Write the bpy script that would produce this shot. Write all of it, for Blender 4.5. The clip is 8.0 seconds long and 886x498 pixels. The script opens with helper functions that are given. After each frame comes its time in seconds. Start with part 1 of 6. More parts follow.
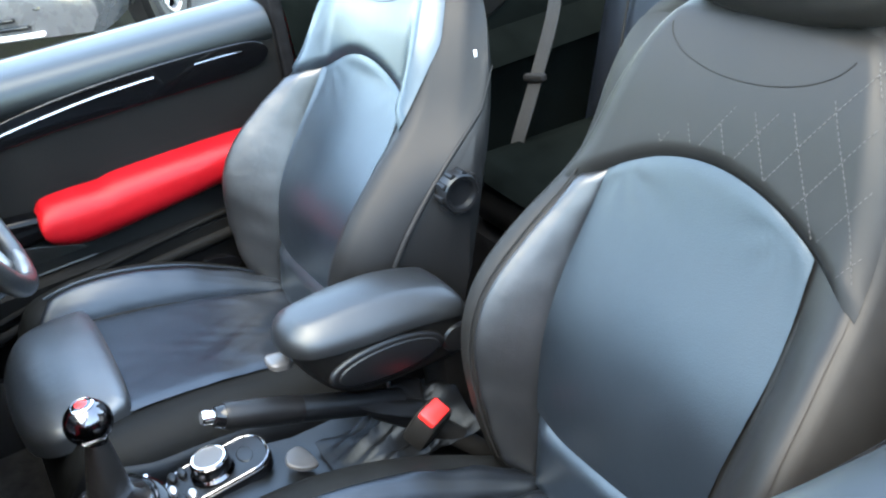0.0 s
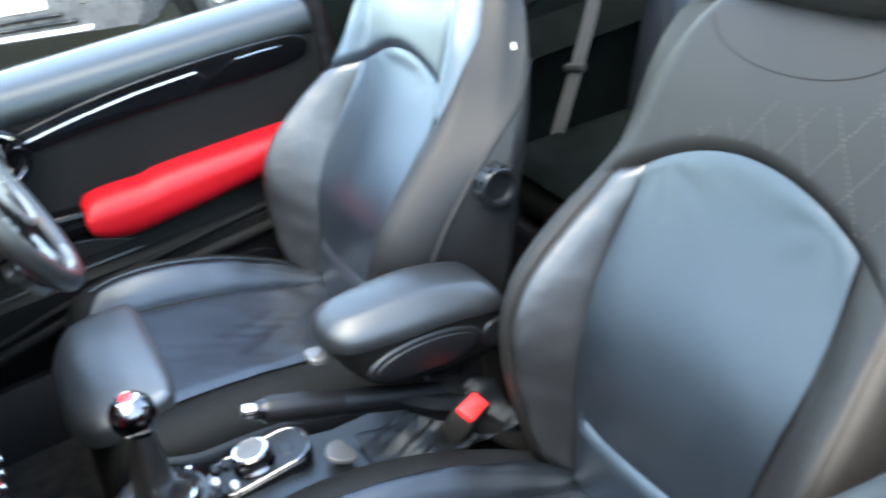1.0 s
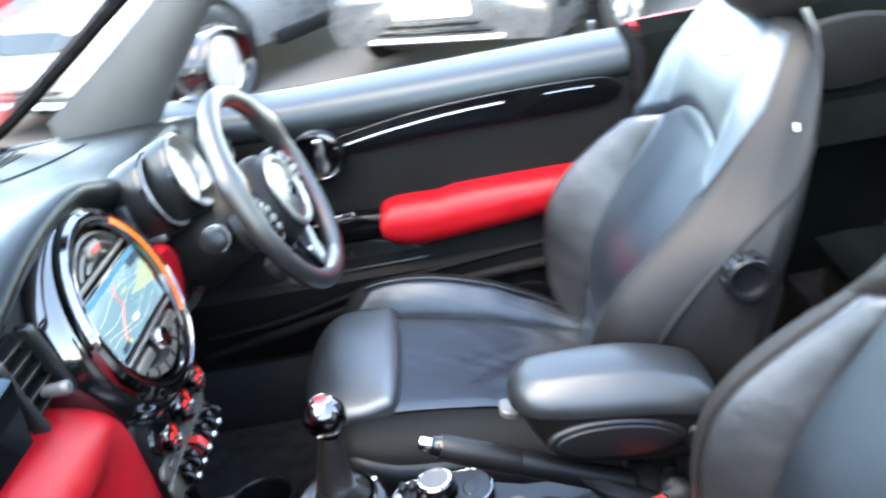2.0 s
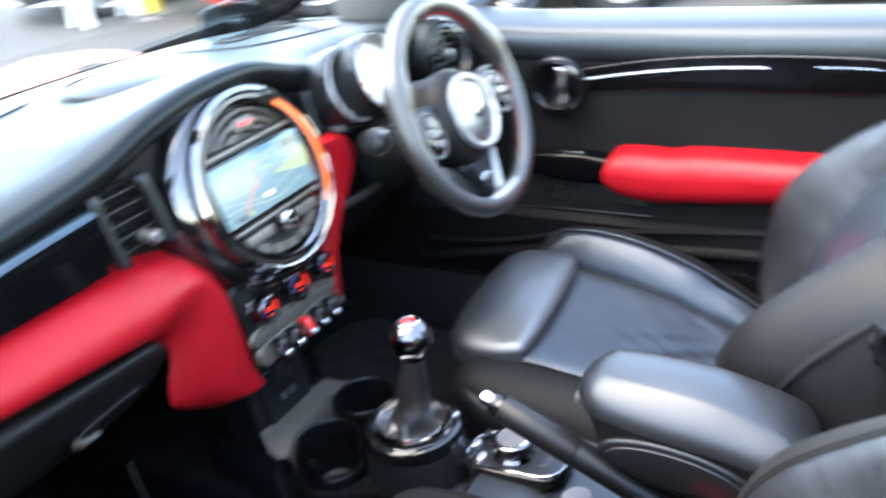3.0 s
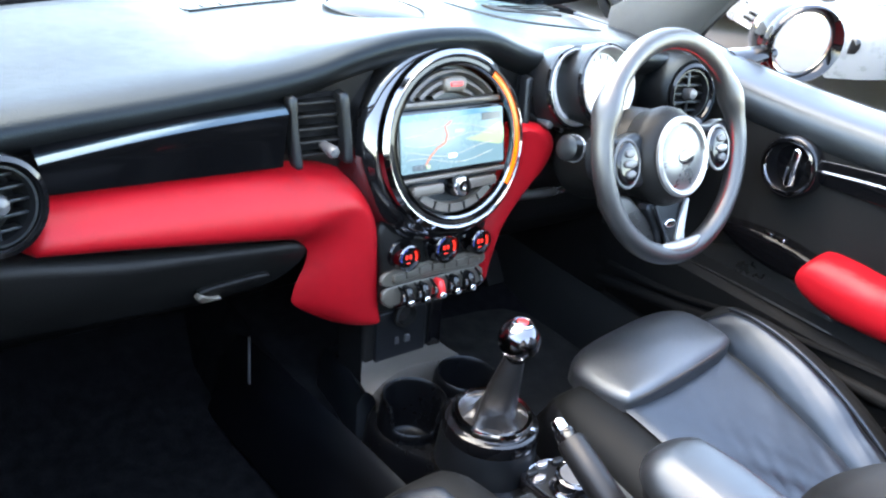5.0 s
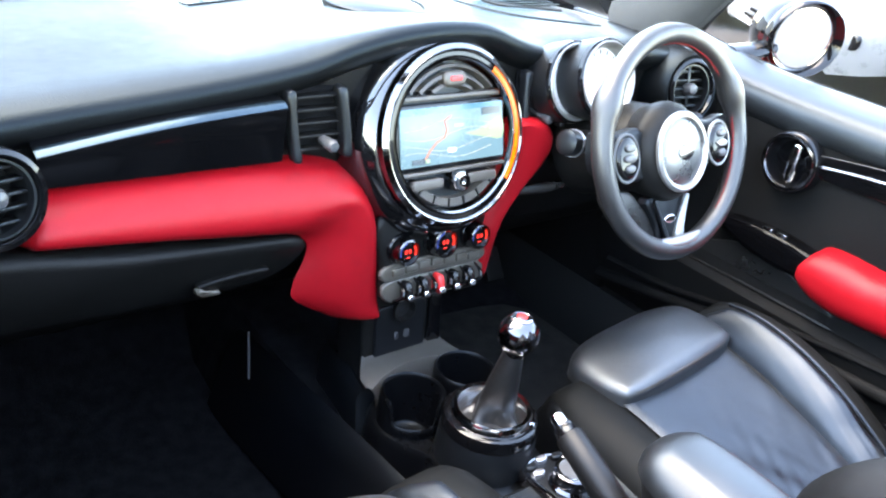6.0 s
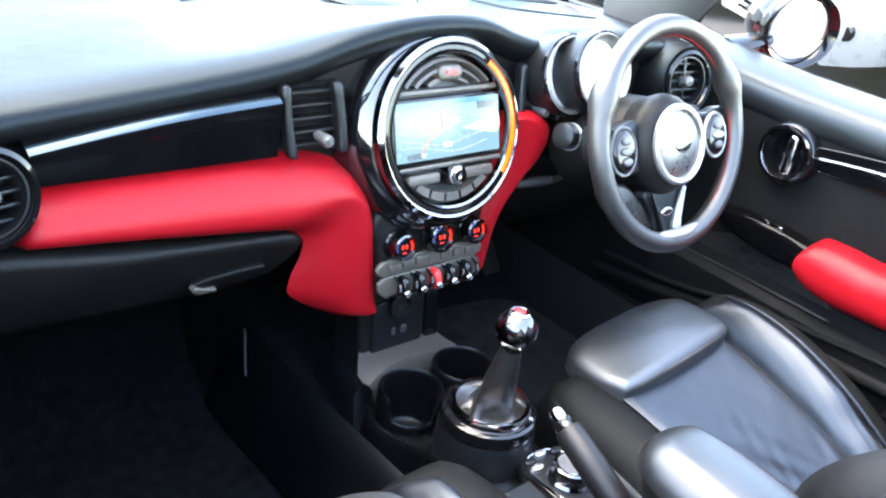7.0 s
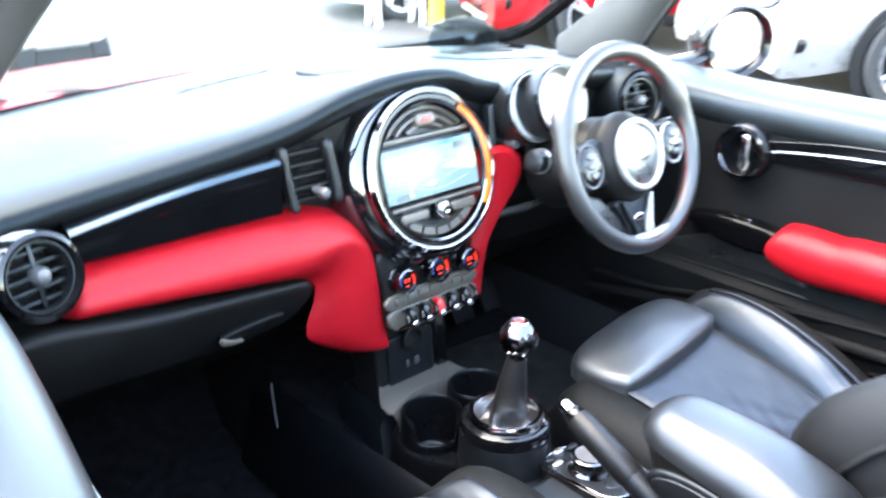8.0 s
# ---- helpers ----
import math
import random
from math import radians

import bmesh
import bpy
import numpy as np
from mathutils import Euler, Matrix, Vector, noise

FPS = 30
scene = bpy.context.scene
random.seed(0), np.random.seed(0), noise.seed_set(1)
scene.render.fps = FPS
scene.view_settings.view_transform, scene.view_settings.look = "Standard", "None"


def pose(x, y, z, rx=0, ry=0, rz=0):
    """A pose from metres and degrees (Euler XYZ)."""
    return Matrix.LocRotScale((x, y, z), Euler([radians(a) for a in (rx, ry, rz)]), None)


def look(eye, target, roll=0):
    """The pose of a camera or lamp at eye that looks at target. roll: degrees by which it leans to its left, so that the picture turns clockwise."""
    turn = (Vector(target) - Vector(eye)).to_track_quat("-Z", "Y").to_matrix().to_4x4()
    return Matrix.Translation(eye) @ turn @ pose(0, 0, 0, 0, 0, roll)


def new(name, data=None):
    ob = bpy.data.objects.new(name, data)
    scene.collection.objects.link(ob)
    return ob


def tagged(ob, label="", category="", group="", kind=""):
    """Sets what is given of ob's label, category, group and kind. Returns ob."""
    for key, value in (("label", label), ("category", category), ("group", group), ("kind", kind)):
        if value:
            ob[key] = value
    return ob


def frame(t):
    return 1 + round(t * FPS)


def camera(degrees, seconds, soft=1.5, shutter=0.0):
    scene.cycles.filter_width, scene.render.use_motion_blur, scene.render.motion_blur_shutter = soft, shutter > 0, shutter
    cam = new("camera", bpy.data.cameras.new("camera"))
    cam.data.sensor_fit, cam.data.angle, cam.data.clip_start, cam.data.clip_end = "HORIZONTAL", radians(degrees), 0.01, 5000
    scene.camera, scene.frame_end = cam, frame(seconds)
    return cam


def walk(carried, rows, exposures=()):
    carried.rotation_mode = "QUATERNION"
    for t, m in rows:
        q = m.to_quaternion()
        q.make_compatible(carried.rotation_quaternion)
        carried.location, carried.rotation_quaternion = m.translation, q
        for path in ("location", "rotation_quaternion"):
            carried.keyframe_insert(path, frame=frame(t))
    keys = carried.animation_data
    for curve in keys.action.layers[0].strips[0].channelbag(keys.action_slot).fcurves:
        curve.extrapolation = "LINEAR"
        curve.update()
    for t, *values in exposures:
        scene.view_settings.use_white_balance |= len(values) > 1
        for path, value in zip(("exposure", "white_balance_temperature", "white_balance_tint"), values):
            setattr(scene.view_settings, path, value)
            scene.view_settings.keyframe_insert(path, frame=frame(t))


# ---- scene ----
cam = camera(53.3, 8.0, soft=2.2, shutter=0.9)
PATH = [
    (0, (-0.925, -0.002, 1.335), (0.614, -0.795, 0.334), -9.3),
    (0.5, (-0.926, -0.006, 1.336), (0.62, -0.787, 0.335), -9.8),
    (1, (-0.923, -0.01, 1.342), (0.653, -0.712, 0.331), -11.0),
    (1.5, (-0.936, -0.112, 1.351), (0.817, -0.431, 0.442), -13.8),
    (1.7, (-0.953, -0.158, 1.347), (0.85, -0.296, 0.491), -12.7),
    (2.8, (-0.801, -0.478, 1.3), (0.835, 0.278, 0.431), -9.2),
    (3, (-0.794, -0.542, 1.294), (0.744, 0.401, 0.429), -7.4),
    (3.5, (-0.768, -0.634, 1.311), (0.557, 0.61, 0.474), -1.9),
    (4, (-0.753, -0.634, 1.306), (0.467, 0.692, 0.437), 6.4),
    (4.5, (-0.745, -0.629, 1.305), (0.468, 0.697, 0.425), 9.1),
    (6, (-0.741, -0.631, 1.301), (0.468, 0.688, 0.408), 9.3),
    (6.5, (-0.74, -0.628, 1.302), (0.471, 0.687, 0.405), 9.1),
    (7, (-0.739, -0.625, 1.299), (0.476, 0.681, 0.396), 9.0),
    (7.5, (-0.754, -0.647, 1.3), (0.431, 0.705, 0.423), 5.3),
    (8, (-0.822, -0.727, 1.299), (0.429, 0.634, 0.537), 0.4),
]
EXPOSURES = [
    (0.0, 4.45, 8250, 3), (1.0, 4.48, 8350, 4), (1.7, 4.66, 8500, 7), (2.8, 4.61, 8450, 11), (4.0, 4.69, 8500, 11), (7.0, 4.98, 8500, 11), (8.0, 5.18, 8500, 10),
]
walk(cam, [(t, look(eye, target, roll)) for t, eye, target, roll in PATH], EXPOSURES)

# world and sun
world = bpy.data.worlds.new("sky")
scene.world = world
world.use_nodes = True
sky = world.node_tree.nodes.new("ShaderNodeTexSky")
sky.sky_type, sky.sun_disc = "NISHITA", False
SUN_EL, SUN_ROT = radians(66), radians(-35)
sky.sun_elevation, sky.sun_rotation = SUN_EL, SUN_ROT
sky.air_density, sky.dust_density, sky.ozone_density = 1.0, 0.5, 1.6
background = world.node_tree.nodes["Background"]
background.inputs["Strength"].default_value = 0.15
world.node_tree.links.new(sky.outputs["Color"], background.inputs["Color"])
sun = new("sun", bpy.data.lights.new("sun", "SUN"))
sun.data.energy, sun.data.angle, sun.data.color = 0.55, radians(60), (1.0, 0.98, 0.96)
sun_way = Vector((math.sin(SUN_ROT) * math.cos(SUN_EL), math.cos(SUN_ROT) * math.cos(SUN_EL), math.sin(SUN_EL)))
sun.matrix_world = look(sun_way * 30, (0, 0, 0))
LIT = 0.06  # lamps and screens, dim beside the daylight


# ---- mesh helpers ----
def thing(name, at, label, category, group="", kind=""):
    ob = new(name)
    ob.location = at
    ob.empty_display_size = 0.05
    return tagged(ob, label, category, group, kind)


def part(name, bm, material, parent=None, label="", sharp=38):
    """Links a bmesh as one mesh object under a thing or a part."""
    bmesh.ops.recalc_face_normals(bm, faces=bm.faces)
    me = bpy.data.meshes.new(name)
    bm.to_mesh(me)
    bm.free()
    me.materials.append(material)
    for p in me.polygons:
        p.use_smooth = True
    me.set_sharp_from_angle(angle=radians(sharp))
    ob = new(name, me)
    if parent is not None:
        ob.parent = parent
        if parent.type == "EMPTY":
            ob.matrix_parent_inverse = Matrix.Translation(parent.location).inverted()
    if label:
        ob["label"] = label
    return ob


def box(bm, c, s, bev=0.0, m=None, seg=2):
    """A bevelled block: centre, sizes, bevel, and a pose that turns it."""
    mm = (m or Matrix()) @ Matrix.Translation(c) @ Matrix.Diagonal((*s, 1))
    made = bmesh.ops.create_cube(bm, size=1, matrix=mm)
    if bev > 0:
        edges = list({e for v in made["verts"] for e in v.link_edges})
        bmesh.ops.bevel(bm, geom=edges, offset=bev, segments=seg, profile=0.5, affect="EDGES")
    return bm


def sheet(bm, rows, close_u=False, close_v=False, cap=False):
    """Faces over a grid of points: rows of equal length."""
    vs = [[bm.verts.new(p) for p in row] for row in rows]
    n, k = len(vs), len(vs[0])
    for i in range(n if close_u else n - 1):
        for j in range(k if close_v else k - 1):
            a, b = vs[i], vs[(i + 1) % n]
            bm.faces.new((a[j], a[(j + 1) % k], b[(j + 1) % k], b[j]))
    if cap:
        bm.faces.new(vs[0])
        bm.faces.new(list(reversed(vs[-1])))
    return bm


def lathe(bm, profile, m=None, seg=32, start=0.0, end=360.0):
    """Turns (radius, height) pairs round the z axis of the pose m."""
    m = m or Matrix()
    full = abs(end - start) >= 359.9
    count = seg if full else seg + 1
    rows = []
    for i in range(count):
        a = radians(start + (end - start) * i / seg)
        rows.append([m @ Vector((max(r, 1e-5) * math.cos(a), max(r, 1e-5) * math.sin(a), z)) for r, z in profile])
    sheet(bm, rows, close_u=full)
    return bm


def tube(bm, pts, r, seg=10, closed=False, flat=1.0):
    """A round bar along points; r is one radius or one for each point."""
    pts = [Vector(p) for p in pts]
    n = len(pts)
    rs = r if isinstance(r, (list, tuple)) else [r] * n
    side = None
    rows = []
    for i, p in enumerate(pts):
        a, b = (pts[i - 1] if i or closed else p), (pts[(i + 1) % n] if i < n - 1 or closed else p)
        way = (b - a).normalized()
        if side is None:
            side = way.orthogonal().normalized() if abs(way.z) > 0.9 else way.cross(Vector((0, 0, 1))).normalized()
        side = (side - way * side.dot(way)).normalized()
        up = way.cross(side)
        rows.append([p + rs[i] * (math.cos(t) * side + flat * math.sin(t) * up) for t in (2 * math.pi * k / seg for k in range(seg))])
    sheet(bm, rows, close_u=closed, close_v=True, cap=not closed)
    return bm


def spline(pts, per=6, closed=False):
    """A smooth line through the points."""
    pts = [Vector(p) for p in pts]
    n, out = len(pts), []
    for i in range(n if closed else n - 1):
        p0 = pts[i - 1] if i or closed else pts[0]
        p1, p2 = pts[i], pts[(i + 1) % n]
        p3 = pts[(i + 2) % n] if i + 2 < n or closed else pts[-1]
        for k in range(per):
            t = k / per
            out.append(0.5 * (2 * p1 + (p2 - p0) * t + (2 * p0 - 5 * p1 + 4 * p2 - p3) * t * t + (3 * p1 - p0 - 3 * p2 + p3) * t ** 3))
    if not closed:
        out.append(pts[-1])
    return out


def eased(x, table):
    """As curve(), with a Catmull-Rom blend through the table."""
    if x <= table[0][0]:
        return table[0][1]
    if x >= table[-1][0]:
        return table[-1][1]
    for i in range(len(table) - 1):
        (a, va), (b, vb) = table[i], table[i + 1]
        if x <= b:
            h, t = b - a, (x - a) / (b - a)
            left = (vb - table[i - 1][1]) / (b - table[i - 1][0]) if i else (vb - va) / h
            right = (table[i + 2][1] - va) / (table[i + 2][0] - a) if i + 2 < len(table) else (vb - va) / h
            return ((2 * t ** 3 - 3 * t * t + 1) * va + (t ** 3 - 2 * t * t + t) * h * left
                    + (3 * t * t - 2 * t ** 3) * vb + (t ** 3 - t * t) * h * right)


def rounded(w, h, r, n=5, cx=0.0, cy=0.0):
    """The outline of a rectangle with round corners."""
    out = []
    for sx, sy, a0 in ((1, 1, 0), (-1, 1, 90), (-1, -1, 180), (1, -1, 270)):
        for k in range(n + 1):
            a = radians(a0 + 90 * k / n)
            out.append((cx + sx * (w / 2 - r) + r * math.cos(a), cy + sy * (h / 2 - r) + r * math.sin(a)))
    return out


def smooth(points, per=4):
    return [(p.x, p.y) for p in spline([(*p, 0) for p in points], per, True)]


def oval(rx, ry, n=32, cx=0.0, cy=0.0):
    return [(cx + rx * math.cos(2 * math.pi * k / n), cy + ry * math.sin(2 * math.pi * k / n)) for k in range(n)]


def slab(bm, outline, place, thick, soft, steps=4, crown=0.0):
    """A cushion-edged plate: outline in (u, v), place(u, v, n) puts it in the world; n runs from 0 to thick, its rim is rounded by soft."""
    n = len(outline)
    area = sum(outline[i][0] * outline[(i + 1) % n][1] - outline[(i + 1) % n][0] * outline[i][1] for i in range(n))
    pts = [Vector((p[0], p[1])) for p in (outline if area > 0 else outline[::-1])]
    inward = []
    for i in range(n):
        a, b = (pts[i] - pts[i - 1]).normalized(), (pts[(i + 1) % n] - pts[i]).normalized()
        way = Vector((-(a + b).y, (a + b).x))
        way = way.normalized() if way.length > 1e-6 else Vector((-a.y, a.x))
        inward.append(way)
    xs, ys = [p.x for p in pts], [p.y for p in pts]
    x0, x1, y0, y1 = min(xs), max(xs), min(ys), max(ys)

    def dome(x, y):
        return crown * max(0.0, 1 - ((2 * x - x0 - x1) / (x1 - x0)) ** 2) * max(0.0, 1 - ((2 * y - y0 - y1) / (y1 - y0)) ** 2)
    rows = [[place(p.x, p.y, 0.0) for p in pts]]
    for k in range(steps + 1):
        a = math.pi / 2 * k / steps
        d, h = soft * (1 - math.cos(a)), thick - soft + soft * math.sin(a)
        rows.append([place(p.x + w.x * d, p.y + w.y * d, h + (k / steps) ** 2 * dome(p.x + w.x * d, p.y + w.y * d)) for p, w in zip(pts, inward)])
    vs = [[bm.verts.new(p) for p in row] for row in rows]
    for a, b in zip(vs, vs[1:]):
        for j in range(n):
            bm.faces.new((a[j], a[(j + 1) % n], b[(j + 1) % n], b[j]))
    bm.faces.new(vs[0][::-1])
    if crown > 0:
        mid = sum((p for p in pts), Vector((0, 0))) / n
        last = vs[-1]
        for k in (0.15, 0.3, 0.45, 0.6, 0.75, 0.88, 0.96):
            ring = []
            for p, w in zip(pts, inward):
                q = Vector((p.x + w.x * soft, p.y + w.y * soft)).lerp(mid, k)
                ring.append(bm.verts.new(place(q.x, q.y, thick + dome(q.x, q.y))))
            for j in range(n):
                bm.faces.new((last[j], last[(j + 1) % n], ring[(j + 1) % n], ring[j]))
            last = ring
        tip = bm.verts.new(place(mid.x, mid.y, thick + dome(mid.x, mid.y)))
        for j in range(n):
            bm.faces.new((last[j], last[(j + 1) % n], tip))
    else:
        made = bm.faces.new(vs[-1])
        bmesh.ops.triangulate(bm, faces=[made])
    return bm


def basis(at, x, up):
    """A pose with its x along x, its y near up and its z facing out."""
    x = Vector(x).normalized()
    z = x.cross(Vector(up)).normalized()
    y = z.cross(x)
    m = Matrix((x, y, z)).transposed().to_4x4()
    m.translation = at
    return m


def B():
    return bmesh.new()


# ---- materials ----
def mat(name, col, rough=0.5, metal=0.0, var=0.15, scale=12.0, bump=0.0, bscale=500.0, coat=0.0, spec=0.5, rvar=0.06, fold=0.0, fscale=18.0, emit=0.0, crough=0.04, sheen=None):
    """A surface with variation of colour and gloss at two scales, a fine grain and, where asked, soft creases."""
    m = bpy.data.materials.new(name)
    m.use_nodes = True
    glow, col = col, (tuple(c * 0.06 for c in col) if emit > 0 else col)
    nt = m.node_tree
    bs = nt.nodes["Principled BSDF"]
    co = nt.nodes.new("ShaderNodeTexCoord")

    def tex(s, detail=3.0):
        t = nt.nodes.new("ShaderNodeTexNoise")
        t.inputs["Scale"].default_value, t.inputs["Detail"].default_value = s, detail
        nt.links.new(co.outputs["Object"], t.inputs["Vector"])
        return t.outputs["Fac"]

    wide, fine = tex(scale), tex(scale * 9)
    mixed = nt.nodes.new("ShaderNodeMath")
    mixed.operation = "MULTIPLY_ADD"
    mixed.inputs[1].default_value = 0.35
    nt.links.new(fine, mixed.inputs[0])
    nt.links.new(wide, mixed.inputs[2])
    ramp = nt.nodes.new("ShaderNodeValToRGB")
    ramp.color_ramp.elements[0].position, ramp.color_ramp.elements[1].position = 0.45, 0.9
    ramp.color_ramp.elements[0].color = (*[c * (1 - var) for c in col], 1)
    ramp.color_ramp.elements[1].color = (*[min(1, c * (1 + var)) for c in col], 1)
    nt.links.new(mixed.outputs[0], ramp.inputs["Fac"])
    nt.links.new(ramp.outputs["Color"], bs.inputs["Base Color"])
    rr = nt.nodes.new("ShaderNodeMapRange")
    rr.inputs["From Min"].default_value, rr.inputs["From Max"].default_value = 0.45, 0.9
    rr.inputs["To Min"].default_value, rr.inputs["To Max"].default_value = max(0.02, rough - rvar), min(1, rough + rvar)
    nt.links.new(mixed.outputs[0], rr.inputs["Value"])
    nt.links.new(rr.outputs["Result"], bs.inputs["Roughness"])
    bs.inputs["Metallic"].default_value = metal
    bs.inputs["Specular IOR Level"].default_value = spec
    bs.inputs["Coat Weight"].default_value = coat
    # colours the reflections; most tints put the sky's blue into the surface
    if sheen:
        bs.inputs["Specular Tint"].default_value = bs.inputs["Coat Tint"].default_value = (*sheen, 1)
    bs.inputs["Coat Roughness"].default_value = crough
    last = None
    if fold > 0:
        b = nt.nodes.new("ShaderNodeBump")
        b.inputs["Strength"].default_value, b.inputs["Distance"].default_value = fold, 0.01
        nt.links.new(tex(fscale, 2.0), b.inputs["Height"])
        last = b
    if bump > 0:
        b = nt.nodes.new("ShaderNodeBump")
        b.inputs["Strength"].default_value, b.inputs["Distance"].default_value = bump, 0.001
        v = nt.nodes.new("ShaderNodeTexVoronoi")
        v.inputs["Scale"].default_value = bscale
        nt.links.new(co.outputs["Object"], v.inputs["Vector"])
        nt.links.new(v.outputs["Distance"], b.inputs["Height"])
        if last:
            nt.links.new(last.outputs["Normal"], b.inputs["Normal"])
        last = b
    if last:
        nt.links.new(last.outputs["Normal"], bs.inputs["Normal"])
    if emit > 0:
        bs.inputs["Emission Color"].default_value = (*glow, 1)
        bs.inputs["Emission Strength"].default_value = emit * LIT
    return m


def glass(name, tint=(1, 1, 1), strength=1.0, ior=1.45):
    """A thin clear pane: it lets light through and mirrors at a slant."""
    m = bpy.data.materials.new(name)
    m.use_nodes = True
    nt = m.node_tree
    nt.nodes.remove(nt.nodes["Principled BSDF"])
    out = nt.nodes["Material Output"]
    clear, gloss, mix, slant = (nt.nodes.new(k) for k in ("ShaderNodeBsdfTransparent", "ShaderNodeBsdfGlossy", "ShaderNodeMixShader", "ShaderNodeLayerWeight"))
    power, scaled = nt.nodes.new("ShaderNodeMath"), nt.nodes.new("ShaderNodeMath")
    clear.inputs["Color"].default_value = (*tint, 1)
    gloss.inputs["Roughness"].default_value = 0.02
    least = ((ior - 1) / (ior + 1)) ** 2
    slant.inputs["Blend"].default_value = 0.5
    power.operation, scaled.operation = "POWER", "MULTIPLY_ADD"
    power.inputs[1].default_value = 5.0
    scaled.inputs[1].default_value, scaled.inputs[2].default_value = 1 - least, least
    nt.links.new(slant.outputs["Facing"], power.inputs[0])
    nt.links.new(power.outputs[0], scaled.inputs[0])
    nt.links.new(scaled.outputs[0], mix.inputs[0])
    nt.links.new(clear.outputs[0], mix.inputs[1])
    nt.links.new(gloss.outputs[0], mix.inputs[2])
    nt.links.new(mix.outputs[0], out.inputs["Surface"])
    return m


# bases and sheens lean blue to stand in for mirrored sky
leather = mat("black leather", (0.0040, 0.0054, 0.0082), 0.44, spec=0.6, sheen=(0.78, 0.92, 0.99), var=0.25, scale=9, bump=0.18, bscale=650, fold=0.12, fscale=16, rvar=0.07, coat=0.60, crough=0.28)
leather_dull = mat("duller black leather", (0.0042, 0.0056, 0.0080), 0.48, spec=0.5, sheen=(0.80, 0.93, 0.98), var=0.25, scale=9, bump=0.18, bscale=650, fold=0.12, fscale=16, rvar=0.08, coat=0.44, crough=0.32)
leather_worn = mat("worn black leather", (0.0060, 0.0064, 0.0072), 0.40, sheen=(0.95, 0.98, 1.0), var=0.3, scale=7, bump=0.22, bscale=600, fold=0.22, fscale=26, rvar=0.08, coat=0.40, crough=0.28)
leather_pale = mat("rubbed leather edge", (0.026, 0.021, 0.019), 0.42, var=0.4, scale=30, bump=0.2, bscale=600)
leather_matt = mat("matt charcoal leatherette", (0.0064, 0.0063, 0.0061), 0.50, var=0.25, scale=8, bump=0.10, bscale=900, spec=0.24, sheen=(1.0, 0.98, 0.95), fold=0.10, fscale=12)
thread = mat("grey thread", (0.034, 0.033, 0.031), 0.8)
red_leather = mat("red leatherette", (0.262, 0.0042, 0.0080), 0.38, var=0.14, scale=8, bump=0.2, bscale=700, spec=0.17, fold=0.05, fscale=14)
lid_leather = mat("soft black armrest leather", (0.0065, 0.0068, 0.0072), 0.44, var=0.25, scale=9, bump=0.14, bscale=800, fold=0.10, fscale=14, coat=0.50, crough=0.34, spec=0.34, sheen=(0.86, 0.94, 1.0))
pad_leather = mat("shiny thigh pad leather", (0.011, 0.0115, 0.0125), 0.46, var=0.3, scale=7, bump=0.22, bscale=600, fold=0.16, fscale=24, rvar=0.08, spec=0.9, coat=0.60, crough=0.46, sheen=(0.90, 0.96, 1.0))
cushion_leather = mat("dark sat-on leather", (0.0036, 0.0042, 0.0054), 0.38, var=0.3, scale=9, bump=0.2, bscale=650, fold=0.20, fscale=15, rvar=0.10, spec=0.36, coat=0.38, crough=0.30, sheen=(0.72, 0.86, 1.0))
cushion_side = mat("dull charcoal cushion side", (0.0042, 0.0046, 0.0046), 0.60, var=0.3, scale=9, bump=0.14, bscale=900, spec=0.10, fold=0.14, fscale=10)
side_cloth = mat("charcoal seat side", (0.0052, 0.0055, 0.0060), 0.52, var=0.3, scale=9, bump=0.14, bscale=900, spec=0.22, fold=0.14, fscale=10)
gaiter_leather = mat("soft gaiter leather", (0.0045, 0.0042, 0.0042), 0.36, spec=0.75, fold=0.16, fscale=40, var=0.3, scale=20, bump=0.2, bscale=600)
# sky reflection put into the colour of the trim's top edge
ledge_sky = mat("blue-grey sky reflection", (0.020, 0.036, 0.048), 0.16, metal=0.7, var=0.1)
handle_tan = mat("pale tan plastic", (0.115, 0.098, 0.078), 0.34, var=0.2, scale=30)
panel_black = mat("deep piano black panel", (0.0018, 0.0018, 0.0021), 0.08, var=0.2, scale=10, rvar=0.03, spec=0.12)
side_plastic = mat("satin blue-black console side", (0.0036, 0.0042, 0.0050), 0.36, var=0.25, scale=7, bump=0.15, bscale=500, spec=0.42, rvar=0.10, sheen=(0.78, 0.90, 1.0))
cup_black = mat("smooth black cup plastic", (0.0020, 0.0022, 0.0026), 0.30, var=0.2, scale=12, spec=0.14, sheen=(0.86, 0.94, 1.0))
console_black = mat("dark moulded console plastic", (0.0022, 0.0025, 0.0031), 0.42, var=0.25, scale=9, bump=0.2, bscale=500, spec=0.20, sheen=(0.78, 0.90, 1.0))
shelf_grey = mat("satin charcoal plastic", (0.013, 0.0127, 0.0122), 0.30, var=0.12, scale=9)
satin_grey = mat("satin dark grey plastic", (0.05, 0.05, 0.052), 0.34, var=0.12, scale=9)
dial_silver = mat("pale silver dial", (0.58, 0.58, 0.57), 0.4, metal=0.0, var=0.1, scale=20)
red_plastic = mat("red plastic", (0.62, 0.02, 0.02), 0.35)
dash_skin = mat("soft black dash skin", (0.0036, 0.0039, 0.0042), 0.40, var=0.15, scale=6, bump=0.22, bscale=480, spec=0.165, sheen=(0.66, 0.88, 1.0))
